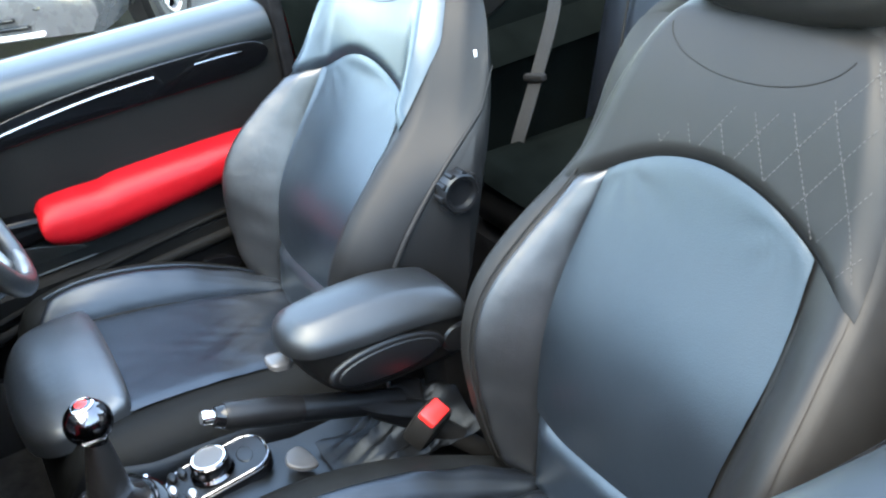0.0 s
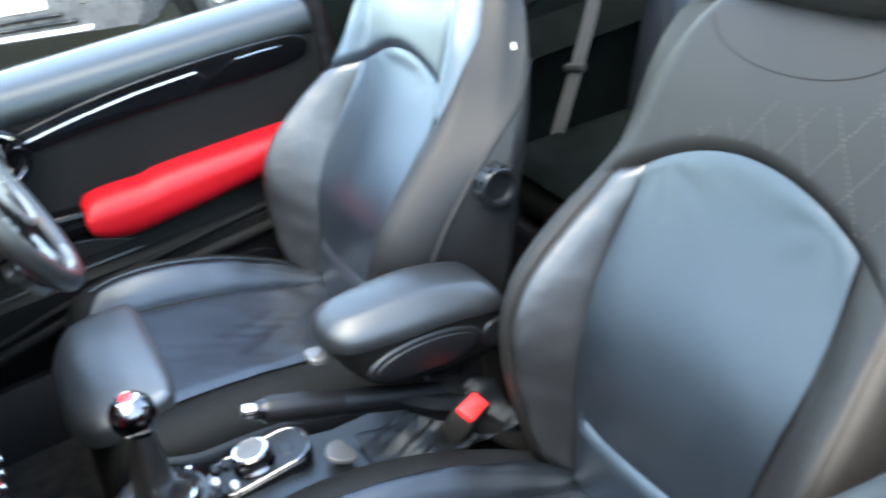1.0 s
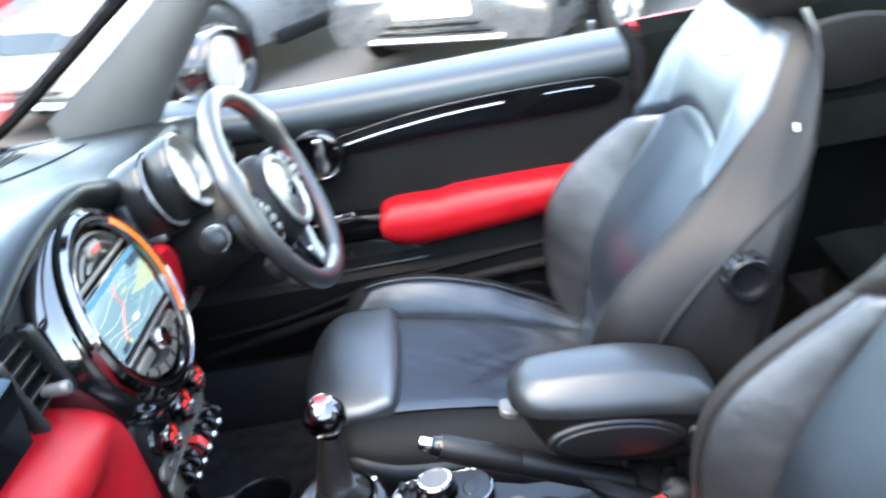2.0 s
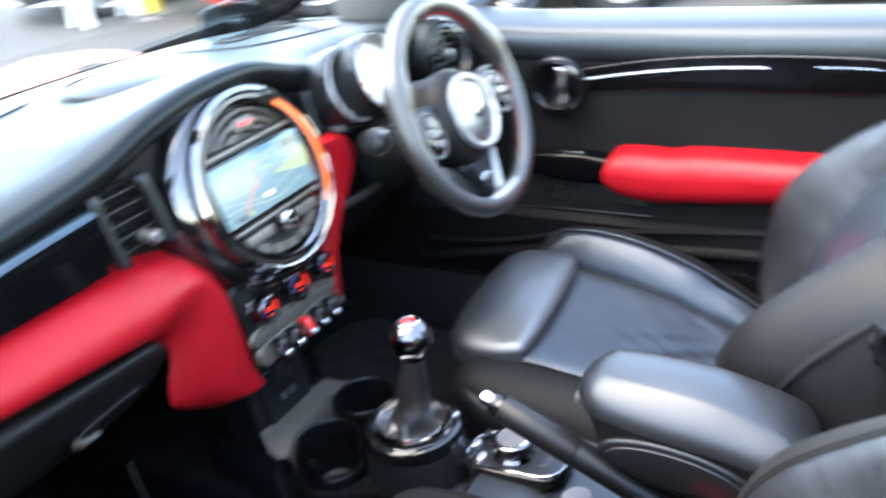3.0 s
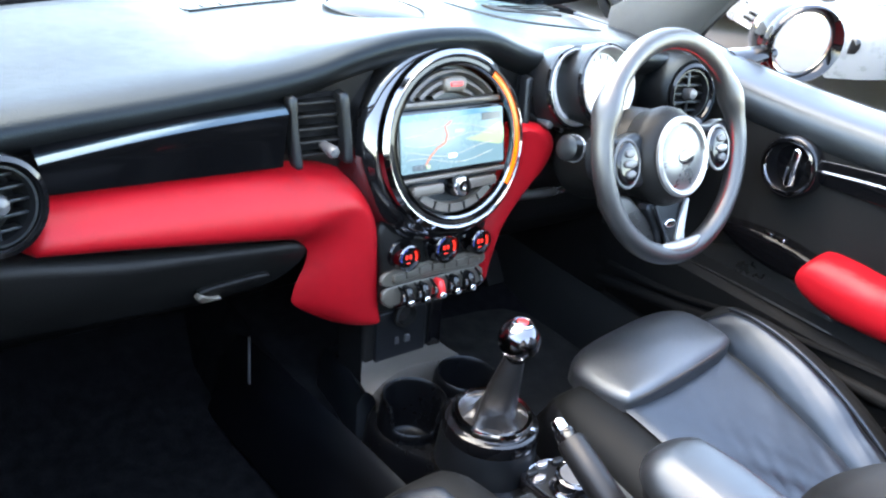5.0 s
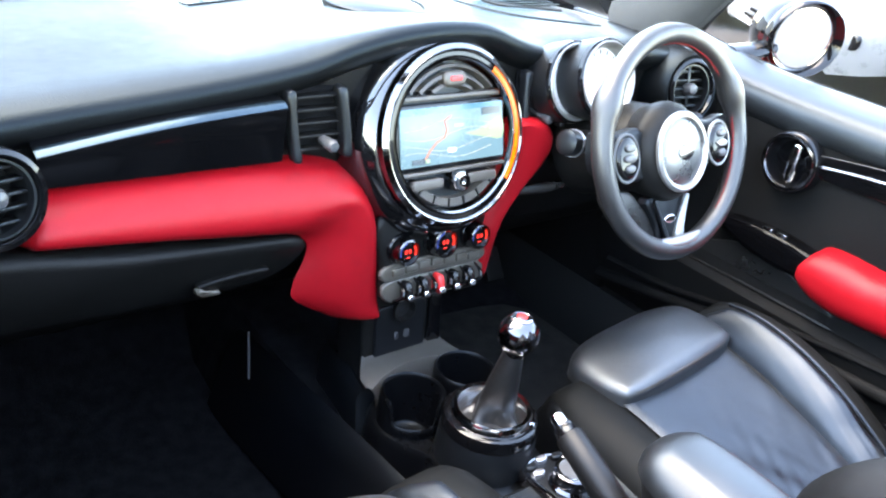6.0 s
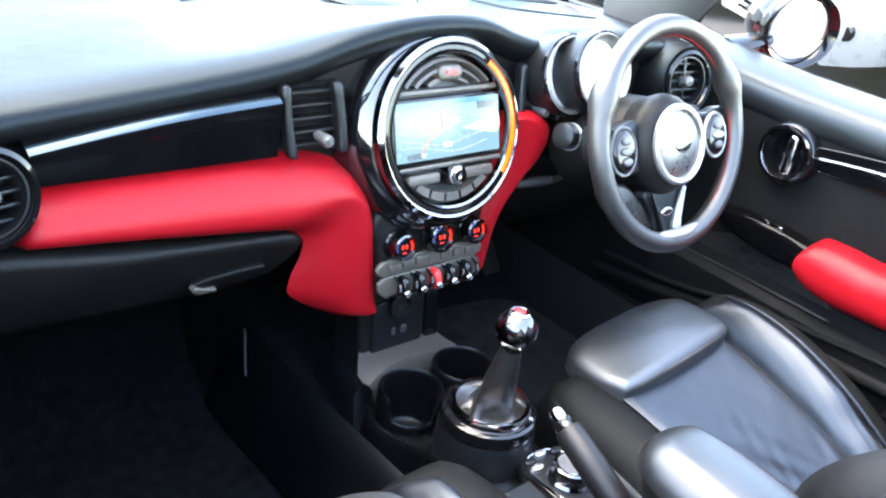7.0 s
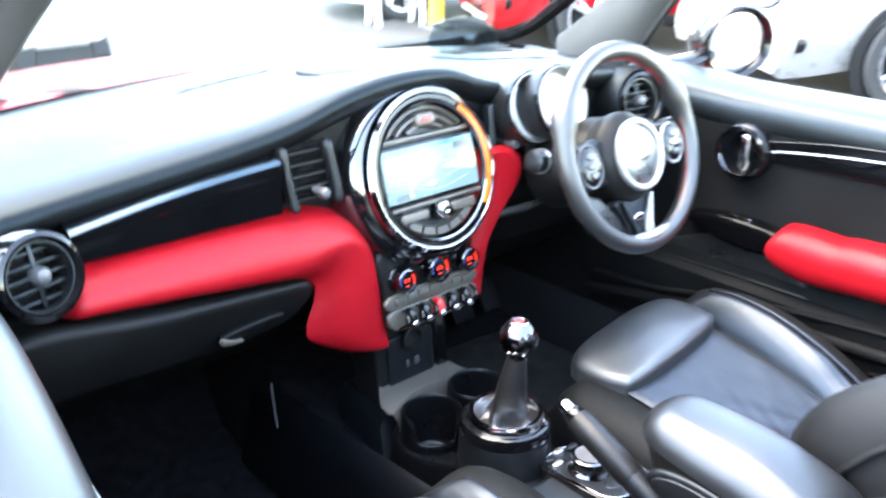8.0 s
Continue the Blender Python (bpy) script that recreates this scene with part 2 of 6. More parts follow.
wheel_leather = mat("smooth wheel leather", (0.0055, 0.0054, 0.0056), 0.48, var=0.3, scale=14, bump=0.2, bscale=700, spec=0.62, coat=0.42, crough=0.28)
grip_leather = mat("dull grip leather", (0.0040, 0.0041, 0.0045), 0.46, var=0.3, scale=14, bump=0.2, bscale=700, spec=0.20, coat=0.10, crough=0.25)
badge_grey = mat("brushed grey badge", (0.15, 0.15, 0.15), 0.30, metal=0.8, var=0.15, scale=30)
spoke_silver = mat("worn silver spoke", (0.24, 0.235, 0.228), 0.35, metal=0.7, var=0.15, scale=20)
hard_black = mat("hard black plastic", (0.0050, 0.0049, 0.0048), 0.42, var=0.2, scale=10, bump=0.25, bscale=500, spec=0.15, sheen=(1.0, 0.98, 0.95))
satin_black = mat("satin black plastic", (0.0055, 0.0058, 0.0066), 0.34, var=0.15, scale=10, spec=0.28, sheen=(0.80, 0.92, 1.0))
gloss_black = mat("piano black", (0.0028, 0.0028, 0.0032), 0.07, var=0.2, scale=10, coat=0.15, rvar=0.03, spec=0.30)
plate_silver = mat("satin warm silver", (0.080, 0.071, 0.058), 0.34, metal=0.3, var=0.12, scale=14)
soft_chrome = mat("softly worn chrome", (0.115, 0.112, 0.118), 0.13, metal=1.0, var=0.08, rvar=0.05)
bezel_black = mat("deep gloss bezel", (0.003, 0.003, 0.0034), 0.10, var=0.2, scale=10, spec=0.9, coat=0.8, crough=0.06, rvar=0.03)
warm_grey = mat("satin warm grey plastic", (0.058, 0.050, 0.042), 0.36, var=0.12, scale=12)
street_grey = mat("lit map street", (0.66, 0.74, 0.76), 0.3, emit=0.8)
dark_chrome = mat("dark chrome", (0.20, 0.20, 0.21), 0.07, metal=1.0, var=0.05, rvar=0.03)
chrome = mat("chrome", (0.86, 0.86, 0.88), 0.08, metal=1.0, var=0.05, rvar=0.03)
satin_silver = mat("satin silver", (0.55, 0.55, 0.57), 0.3, metal=0.9, var=0.08)
carpet = mat("black carpet", (0.007, 0.007, 0.0075), 0.95, var=0.4, scale=40, bump=0.8, bscale=700, spec=0.0)
door_cloth = mat("dark grey door lining", (0.0045, 0.0044, 0.0042), 0.68, var=0.25, scale=10, bump=0.3, bscale=700, spec=0.11)
pillar_grey = mat("grey pillar trim", (0.025, 0.0265, 0.0275), 0.7, var=0.08, bump=0.2, bscale=600)
red_paint = mat("red car paint", (0.32, 0.006, 0.009), 0.34, var=0.05, coat=0.08, spec=0.18)
rear_dark = mat("dull black rear lining", (0.0026, 0.0034, 0.0031), 0.74, var=0.3, scale=9, bump=0.4, bscale=500, spec=0.0)
door_pad = mat("soft black door pad", (0.0042, 0.0046, 0.0050), 0.42, var=0.15, scale=6, spec=0.50, rvar=0.03, sheen=(0.78, 0.91, 1.0))
rubber = mat("black rubber", (0.006, 0.006, 0.006), 0.7, var=0.2, scale=14, spec=0.2)
led_orange = mat("orange light ring", (1.0, 0.19, 0.010), 0.3, emit=1.6)
led_red = mat("red lit digits", (1.0, 0.04, 0.03), 0.3, emit=0.9)
led_blue = mat("blue marking", (0.05, 0.12, 0.7), 0.3, emit=0.4)
map_base = mat("lit map grey", (0.22, 0.46, 0.66), 0.25, var=0.06, scale=14, emit=0.75)
map_blue = mat("lit map blue", (0.06, 0.34, 0.72), 0.25, emit=0.8)
map_green = mat("lit map green", (0.50, 0.78, 0.58), 0.25, emit=0.8)
map_road = mat("lit map road", (0.80, 0.26, 0.18), 0.25, emit=0.9)
map_dark = mat("dark screen box", (0.02, 0.03, 0.04), 0.25)
windscreen_glass = glass("windscreen glass", (0.82, 0.87, 0.87), ior=1.12)
smoked = glass("smoked plastic", (0.55, 0.64, 0.69), ior=1.35)
clear_cover = glass("clear gauge cover", (1, 1, 1), ior=1.6)
mirror_face = mat("mirror", (0.93, 0.94, 0.95), 0.02, metal=1.0, var=0.0, rvar=0.0)
webbing = mat("grey belt webbing", (0.0056, 0.0060, 0.0057), 0.75, var=0.15, scale=30, bump=0.6, bscale=900)
asphalt = mat("asphalt", (0.036, 0.035, 0.034), 0.85, var=0.35, scale=0.8, bump=0.8, bscale=90)
white_paint = mat("white paint", (0.78, 0.78, 0.77), 0.4, var=0.05, scale=2)
yellow_paint = mat("yellow paint", (0.80, 0.55, 0.06), 0.5)
silver_paint = mat("silver car paint", (0.20, 0.20, 0.20), 0.30, metal=0.2, var=0.04, coat=0.6)
grey_paint = mat("grey car paint", (0.055, 0.057, 0.060), 0.28, metal=0.3, var=0.05, coat=0.6)
tyre = mat("tyre rubber", (0.02, 0.02, 0.02), 0.8, var=0.2, scale=20)
dark_glass = mat("dark car glass", (0.010, 0.012, 0.014), 0.04, spec=0.8)
lamp_glass = mat("lamp lens", (0.65, 0.66, 0.68), 0.1, coat=1.0)

# ---- the ground and the car's body ----
bm = B()
sheet(bm, [[(x, y, 0) for x in (-400, -40, -10, 0, 10, 40, 400)] for y in (-400, -40, -10, 0, 10, 40, 400)])
tagged(part("ground", bm, asphalt), "grey worn asphalt of a car park", "ground", kind="structure")

car = thing("convertible_car", (0, 0, 0), "red two-door convertible with its roof folded down", "car", kind="structure")
bm = B()
sheet(bm, [[(x, y, z) for x in (-0.72, -0.3, 0, 0.3, 0.72)] for y, z in ((0.78, 0.52), (0.62, 0.34), (0.45, 0.30), (-0.2, 0.30), (-0.75, 0.30), (-0.80, 0.44), (-1.3, 0.46), (-1.45, 0.6))])
part("floor_carpet", bm, carpet, car, "black floor carpet")
bm = B()
rows = []
for y, w, z in ((0.72, 0.15, 0.52), (0.45, 0.14, 0.47), (0.2, 0.13, 0.45), (-0.2, 0.13, 0.44), (-0.8, 0.13, 0.47)):
    rows.append([(x * w, y, z0 + (z - z0) * k) for z0 in (0.30,) for x, k in ((-1.15, 0), (-1, 0.55), (-0.75, 0.93), (0, 1), (0.75, 0.93), (1, 0.55), (1.15, 0))])
sheet(bm, rows)
part("tunnel", bm, carpet, car, "carpeted transmission tunnel")
mat_cloth = mat("worn charcoal mat", (0.018, 0.017, 0.016), 0.95, var=0.4, scale=30, bump=0.8, bscale=500, spec=0.05)
floor_mat = thing("floor_mat", (0.38, 0.28, 0.30), "worn charcoal floor mat in the driver footwell", "floor mat")
bm = B()
slab(bm, smooth([(0.17, 0.02), (0.40, 0.00), (0.58, 0.03), (0.60, 0.25), (0.58, 0.50), (0.40, 0.55), (0.18, 0.53), (0.16, 0.28)], 3), lambda u, v, n: Vector((u, v, 0.301 + n + (0.04 / 0.17 * (v - 0.45) if v > 0.45 else 0.0))), 0.010, 0.004)
part("carpet", bm, mat_cloth, floor_mat)
bm = B()
tube(bm, [(x, y, 0.306 + (0.04 / 0.17 * (y - 0.45) if y > 0.45 else 0.0)) for x, y in smooth([(0.17, 0.02), (0.40, 0.00), (0.58, 0.03), (0.60, 0.25), (0.58, 0.50), (0.40, 0.55), (0.18, 0.53), (0.16, 0.28)], 3)], 0.005, 6, True)
part("bound_edge", bm, rubber, floor_mat, "black bound edge")
bm = B()
box(bm, (0, 0.82, 0.72), (1.4, 0.04, 0.50))
part("firewall", bm, rubber, car)
for s in (-1, 1):
    bm = B()
    rows = []
    for y in (0.75, 0.4, 0.0, -0.4, -0.8):
        rows.append([(s * x, y, z) for x, z in ((0.60, 0.28), (0.61, 0.40), (0.64, 0.435), (0.76, 0.44), (0.83, 0.40), (0.85, 0.25), (0.82, 0.18))])
    sheet(bm, rows)
    part("sill", bm, rubber, car)
    # windscreen pillar: broad at the foot, leaning back and inwards
    bm = B()
    rows = []
    for k in range(9):
        t = k / 8
        c = Vector((0.665 - 0.125 * t - 0.02 * t * t, 0.47 - 0.42 * t, 0.93 + 0.37 * t))
        wide, deep = 0.130 * (1 - t) ** 1.6 + 0.058, 0.035
        along = Vector((0.02, -0.75, 0.66)).normalized()
        across = Vector((0, 0.66, 0.75))
        out = Vector((0.9, 0.15, 0.4)).normalized()
        ring = []
        for j in range(12):
            a = 2 * math.pi * j / 12
            p = c + across * wide * 0.5 * math.cos(a) + out * deep * math.sin(a)
            ring.append((s * p.x, p.y, p.z))
        rows.append(ring)
    sheet(bm, rows, close_v=True, cap=True)
    part("windscreen_pillar", bm, pillar_grey, car, "grey trimmed windscreen pillar")
    bm = B()
    tube(bm, spline([(s * 0.745, 0.385, 0.955), (s * 0.700, 0.33, 1.02), (s * 0.650, 0.245, 1.10), (s * 0.600, 0.14, 1.20), (s * 0.562, 0.05, 1.285)], 5), [0.012] * 8 + [0.010] * 13, 10)
    part("pillar_seal", bm, rubber, car, "black rubber pillar seal")
bm = B()
tube(bm, [(-0.53, 0.05, 1.30), (-0.50, 0.03, 1.335), (-0.25, 0.05, 1.365), (0, 0.055, 1.37), (0.25, 0.05, 1.365), (0.50, 0.03, 1.335), (0.53, 0.05, 1.30)], 0.028, 10)
part("windscreen_header", bm, pillar_grey, car)
bm = B()
rows = []
for k in range(7):
    t = k / 6
    half, y, z = 0.64 - 0.14 * t, 0.66 - 0.60 * t, 0.975 + 0.375 * t
    rows.append([(half * u, y + 0.10 * (1 - t * 0.6) * (1 - u * u), z + 0.015 * (1 - u * u)) for u in [i / 8 - 1 for i in range(17)]])
sheet(bm, rows)
pane = part("windscreen", bm, windscreen_glass, car, "clear curved windscreen")
pane.visible_shadow = False
bm = B()
rows = []
for y, z, w in ((0.74, 0.965, 0.70), (0.82, 0.974, 0.73), (0.95, 0.976, 0.75), (1.15, 0.955, 0.76), (1.4, 0.89, 0.74), (1.58, 0.80, 0.68), (1.66, 0.62, 0.62), (1.68, 0.4, 0.6)):
    rows.append([(w * u, y - 0.10 * u * u, z - 0.10 * abs(u) ** 3 + (0.012 if 0.45 < abs(u) < 0.6 else 0)) for u in [i / 10 - 1 for i in range(21)]])
sheet(bm, rows)
part("bonnet", bm, red_paint, car, "glossy red bonnet")
bm = B()
rows = [[(0.66 * u, 0.76 - 0.08 * u * u + dy, z) for u in [i / 10 - 1 for i in range(21)]] for dy, z in ((-0.09, 0.962), (-0.07, 0.970), (-0.02, 0.974), (0.03, 0.962))]
sheet(bm, rows)
part("scuttle_seal", bm, carpet, car, "black rubber scuttle seal")
bm = B()
edge = [(0.655 * u, 0.705 - 0.055 * u * u, 0.990 - 0.030 * u * u) for u in [i / 12 - 1 for i in range(25)]]
tube(bm, edge, 0.008, 8)
part("windscreen_seal", bm, carpet, car, "black seal along the foot of the windscreen")
for s in (-1, 1):
    bm = B()
    tube(bm, spline([(s * 0.56, 0.672, 0.984), (s * 0.625, 0.640, 0.994), (s * 0.648, 0.590, 1.020), (s * 0.630, 0.475, 1.090), (s * 0.588, 0.29, 1.205), (s * 0.530, 0.055, 1.350)], 5), 0.015, 8)
    part("windscreen_edge", bm, carpet, car, "black edge band of the windscreen")
for s in (-1, 1):
    bm = B()
    rows = []
    for y, z, o in ((0.74, 0.90, 0.0), (0.40, 0.955, 0.0), (0.36, 0.955, 0.0)):
        rows.append([(s * x, y, zz) for x, zz in ((0.60, z), (0.74, z + 0.005), (0.82, z - 0.03), (0.855, z - 0.2), (0.86, 0.5), (0.83, 0.2))])
    sheet(bm, rows)
    part("front_wing", bm, red_paint, car)
    bm = B()
    rows = []
    for y in (-0.56, -0.9, -1.3, -1.7):
        z = 0.965 + 0.01 * (-y - 0.55)
        rows.append([(s * x, y, zz) for x, zz in ((0.735, z - 0.03), (0.735, z - 0.006), (0.745, z), (0.77, z), (0.82, z - 0.05), (0.855, z - 0.25), (0.86, 0.5), (0.84, 0.2))])
    sheet(bm, rows)
    part("rear_quarter", bm, red_paint, car)
    bm = B()
    rows = []
    for y in (-0.565, -0.75, -1.0, -1.25, -1.5):
        rows.append([(s * x, y, z) for x, z in ((0.63, 0.30), (0.62, 0.55), (0.60, 0.70), (0.585, 0.715), (0.60, 0.745), (0.635, 0.78), (0.645, 0.93), (0.66, 0.958), (0.70, 0.968), (0.74, 0.970))])
    sheet(bm, rows)
    trim = part("rear_side_trim", bm, rear_dark, car, "dark rear side trim")
    bm = B()
    slab(bm, oval(0.15, 0.07, 28), lambda u, v, n, s=s: Vector((s * (0.642 - n), -0.92 + u, 0.865 + v)), 0.012, 0.01)
    part("speaker_panel", bm, hard_black, trim)
bm = B()
sheet(bm, [[(x, y, z) for x in (-0.75, -0.3, 0, 0.3, 0.75)] for y, z in ((-1.42, 0.5), (-1.44, 0.95), (-1.55, 1.0), (-1.9, 0.98), (-2.0, 0.6))])
part("rear_deck", bm, rubber, car, "dark cover of the folded roof")


for s in (-1, 1):
    bm = B()
    box(bm, (s * 0.655, 0.60, 0.62), (0.03, 0.46, 0.70), 0.01)
    part("kick_panel", bm, hard_black, car, "black footwell side panel")
    bm = B()
    box(bm, (s * 0.70, -0.552, 0.72), (0.11, 0.026, 0.485), 0.006)
    part("door_shut_seal", bm, carpet, car, "black rubber door seal")

for s in (-1, 1):
    for y in (1.05, -1.42):
        wm = basis((s * 0.74, y, 0.31), (0, -s, 0), (0, 0, 1))
        bm = B()
        lathe(bm, ((0.20, 0.06), (0.23, 0.085), (0.29, 0.08), (0.308, 0.06), (0.308, -0.10), (0.20, -0.10)), wm, 36)
        wheel_part = part("wheel", bm, tyre, car, "black road wheel")
        bm = B()
        lathe(bm, ((0.205, 0.05), (0.20, 0.08), (0.18, 0.07), (0.05, 0.05), (0.04, 0.065), (0.0, 0.066)), wm, 30)
        part("rim", bm, satin_silver, wheel_part, "silver rim")

# ---- doors ----
def make_door(s, name):
    """A closed door with its window down; s is 1 on the car's right."""
    y0, y1 = -0.535, 0.40
    d = thing(name, (s * 0.72, -0.1, 0.44), "closed car door with dark lining, red armrest and open window", "car door", "car doors", kind="structure")
    ys = [y0 + (y1 - y0) * i / 18 for i in range(19)]

    def lift(y):
        return 0.0 + 0.02 * max(0, (y - 0.05) / 0.3) ** 2
    bm = B()
    prof = ((0.665, 0.42), (0.645, 0.47), (0.628, 0.56), (0.626, 0.592), (0.634, 0.602), (0.648, 0.606), (0.655, 0.64), (0.660, 0.75), (0.660, 0.84), (0.656, 0.90))
    sheet(bm, [[(s * x, y, z) for x, z in prof] for y in ys])
    part("lining", bm, door_cloth, d, "dark grey fabric-grained lining")
    bm = B()
    prof = ((0.660, 0.888), (0.653, 0.894), (0.6500, 0.904), (0.6502, 0.916), (0.6522, 0.9265), (0.6565, 0.9355), (0.664, 0.9425), (0.675, 0.9478), (0.690, 0.9518), (0.712, 0.955), (0.738, 0.9575), (0.758, 0.959), (0.766, 0.955), (0.766, 0.93))
    sheet(bm, [[(s * x, y, z + lift(y)) for x, z in prof] for y in ys])
    part("belt_pad", bm, door_pad, d, "soft black upper door pad")
    bm = B()
    sheet(bm, [[(s * x, y, z) for x, z in ((0.772, 0.940), (0.79, 0.944), (0.81, 0.92), (0.845, 0.75), (0.86, 0.5), (0.84, 0.25), (0.78, 0.24))] for y in ys])
    part("outer_skin", bm, red_paint, d, "glossy red outer skin")
    bm = B()
    for y in (y0, y1):
        vs = [bm.verts.new((s * x, y, z)) for x, z in ((0.665, 0.42), (0.626, 0.59), (0.655, 0.64), (0.660, 0.75), (0.645, 0.912), (0.664, 0.948), (0.72, 0.962), (0.79, 0.958), (0.845, 0.75), (0.86, 0.5), (0.78, 0.24))]
        bm.faces.new(vs)
    part("end_panel", bm, rubber, d)
    bm = B()
    tube(bm, [(s * 0.770, y, 0.954 + lift(y)) for y in ys], 0.004, 8)
    part("window_seal", bm, rubber, d, "black window seal")

    def face(x):
        return lambda u, v, n: Vector((s * (x - n), u, v))
    # gloss trim: narrow at the handle, broad at the rear
    top = [(0.03, 0.872), (-0.05, 0.890), (-0.15, 0.903), (-0.28, 0.909), (-0.40, 0.908), (-0.48, 0.903), (-0.508, 0.891)]
    low = [(-0.517, 0.872), (-0.500, 0.853), (-0.44, 0.844), (-0.28, 0.845), (-0.12, 0.844), (0.03, 0.838)]
    bm = B()
    slab(bm, [(p.x, p.y) for p in spline([(*p, 0) for p in top + low], 4, True)], lambda u, v, n: Vector((s * (0.664 - n - 0.30 * (v - 0.84)), u, v)), 0.010, 0.0025)
    trim = part("trim_strip", bm, gloss_black, d, "piano black trim strip")
    bm = B()
    pts = spline([(s * (0.654 - 0.30 * (z - 0.84)), y, z) for y, z in ((0.02, 0.858), (-0.08, 0.874), (-0.20, 0.886), (-0.30, 0.889))], 6)
    tube(bm, [p - Vector((s * 0.0012, 0, 0)) for p in pts], 0.0022, 8)
    part("chrome_line", bm, satin_silver, trim, "thin chrome line")
    bm = B()
    tube(bm, spline([(s * (0.654 - 0.30 * (z - 0.84)), y, z) for y, z in ((-0.375, 0.890), (-0.42, 0.890), (-0.465, 0.888))], 4), 0.0020, 8)
    part("chrome_line", bm, dark_chrome, trim, "short chrome line")
    # round door pull with a chrome lever
    hm = basis((s * 0.648, 0.055, 0.850), (0, -s, 0), (0, 0, 1))
    bm = B()
    lathe(bm, ((0.054, -0.016), (0.054, 0.010), (0.050, 0.016), (0.044, 0.014), (0.042, 0.002), (0.036, -0.006), (0.0, -0.008)), hm, 40)
    pull = part("door_pull", bm, gloss_black, d, "round black door pull")
    bm = B()
    lathe(bm, ((0.046, 0.013), (0.0465, 0.0165), (0.043, 0.0175), (0.041, 0.014)), hm, 40)
    part("rim", bm, soft_chrome, pull, "soft chrome rim")
    bm = B()
    slab(bm, rounded(0.018, 0.072, 0.008), lambda u, v, n: hm @ Vector((u + 0.004, v, n - 0.004 + 0.006 * math.cos(v * 30))), 0.012, 0.006)
    part("lever", bm, chrome, pull, "chrome lever")
    # armrest
    top = spline([(-0.034, 0.698, 0), (-0.038, 0.722, 0), (-0.055, 0.738, 0), (-0.10, 0.741, 0), (-0.15, 0.739, 0), (-0.185, 0.744, 0), (-0.27, 0.745, 0), (-0.38, 0.744, 0), (-0.47, 0.742, 0)], 6)
    bot = spline([(-0.034, 0.692, 0), (-0.038, 0.668, 0), (-0.055, 0.650, 0), (-0.10, 0.638, 0), (-0.16, 0.640, 0), (-0.20, 0.643, 0), (-0.28, 0.650, 0), (-0.38, 0.661, 0), (-0.47, 0.670, 0)], 6)
    bm = B()
    rows = []
    for j, (p, q) in enumerate(zip(top, bot)):
        end = min(1.0, 0.30 + j / 7.0) ** 0.5
        rows.append([(s * (0.662 - 0.062 * end * (1 - abs(2 * t - 1) ** 2.8) ** 0.5), *p.lerp(q, t).xy) for t in [i / 20 for i in range(21)]])
    sheet(bm, rows)
    part("armrest", bm, red_leather, d, "red leatherette armrest", 80)
    bm = B()
    slab(bm, [(p.x, p.y) for p in spline([(*p, 0) for p in ((0.14, 0.715), (0.05, 0.726), (-0.02, 0.722), (-0.06, 0.712), (-0.06, 0.68), (0.0, 0.668), (0.08, 0.675), (0.14, 0.695))], 4, True)], face(0.660), 0.035, 0.012)
    grip = part("grip_panel", bm, panel_black, d, "gloss black grip with switches")
    for dy in (0.05, 0.025):
        bm = B()
        box(bm, (s * 0.637, dy, 0.727), (0.012, 0.018, 0.008), 0.002)
        part("window_switch", bm, chrome, grip, "small chrome-edged window switch")
    bm = B()
    slab(bm, smooth([(0.215, 0.622), (0.15, 0.655), (0.09, 0.672), (0.0, 0.662), (-0.06, 0.645), (-0.10, 0.628), (-0.09, 0.622), (0.0, 0.622), (0.10, 0.620)]), face(0.660), 0.008, 0.003)
    part("door_step", bm, shelf_grey, d, "satin dark grey step panel")
    bm = B()
    tube(bm, spline([(s * 0.642, 0.26, 0.590), (s * 0.641, 0.20, 0.602), (s * 0.641, 0.10, 0.608), (s * 0.641, -0.02, 0.610), (s * 0.642, -0.11, 0.610)], 6), [0.0006] + [0.0022] * 22 + [0.0018, 0.0006], 8)
    part("pocket_edge", bm, shelf_grey, d, "thin satin pocket edge")
    bm = B()
    tube(bm, spline([(s * 0.640, 0.38, 0.470), (s * 0.634, 0.22, 0.500), (s * 0.632, 0.06, 0.530), (s * 0.630, -0.10, 0.548), (s * 0.630, -0.30, 0.560), (s * 0.632, -0.52, 0.566)], 6), 0.013, 12)
    part("pocket_ridge", bm, door_cloth, d, "rounded black pocket ridge")
    bm = B()
    tube(bm, spline([(s * 0.632, 0.36, 0.515), (s * 0.630, 0.20, 0.530), (s * 0.627, 0.06, 0.560), (s * 0.626, -0.10, 0.585), (s * 0.626, -0.30, 0.604), (s * 0.628, -0.52, 0.615)], 6), 0.006, 8)
    part("pocket_lip", bm, door_cloth, d)
    bm = B()
    lathe(bm, ((0.0, 0.018), (0.0045, 0.017), (0.0045, -0.004), (0.0, -0.005)), pose(s * 0.74, -0.49, 0.966), 14)
    part("lock_pin", bm, chrome, d, "chrome lock pin")
    if s < 0:
        # the passenger's lining runs outwards towards the rear
        for o in d.children_recursive:
            for v in o.data.vertices:
                k = max(0.0, min(1.0, (0.80 + v.co.x) / 0.10))
                if o.data.materials[0] == door_pad:
                    v.co.x += max(0.0, min(1.0, (0.71 + v.co.x) / 0.05)) * eased(v.co.y, ((-0.40, 0.0), (-0.20, 0.011), (0.10, 0.018), (0.40, 0.018)))
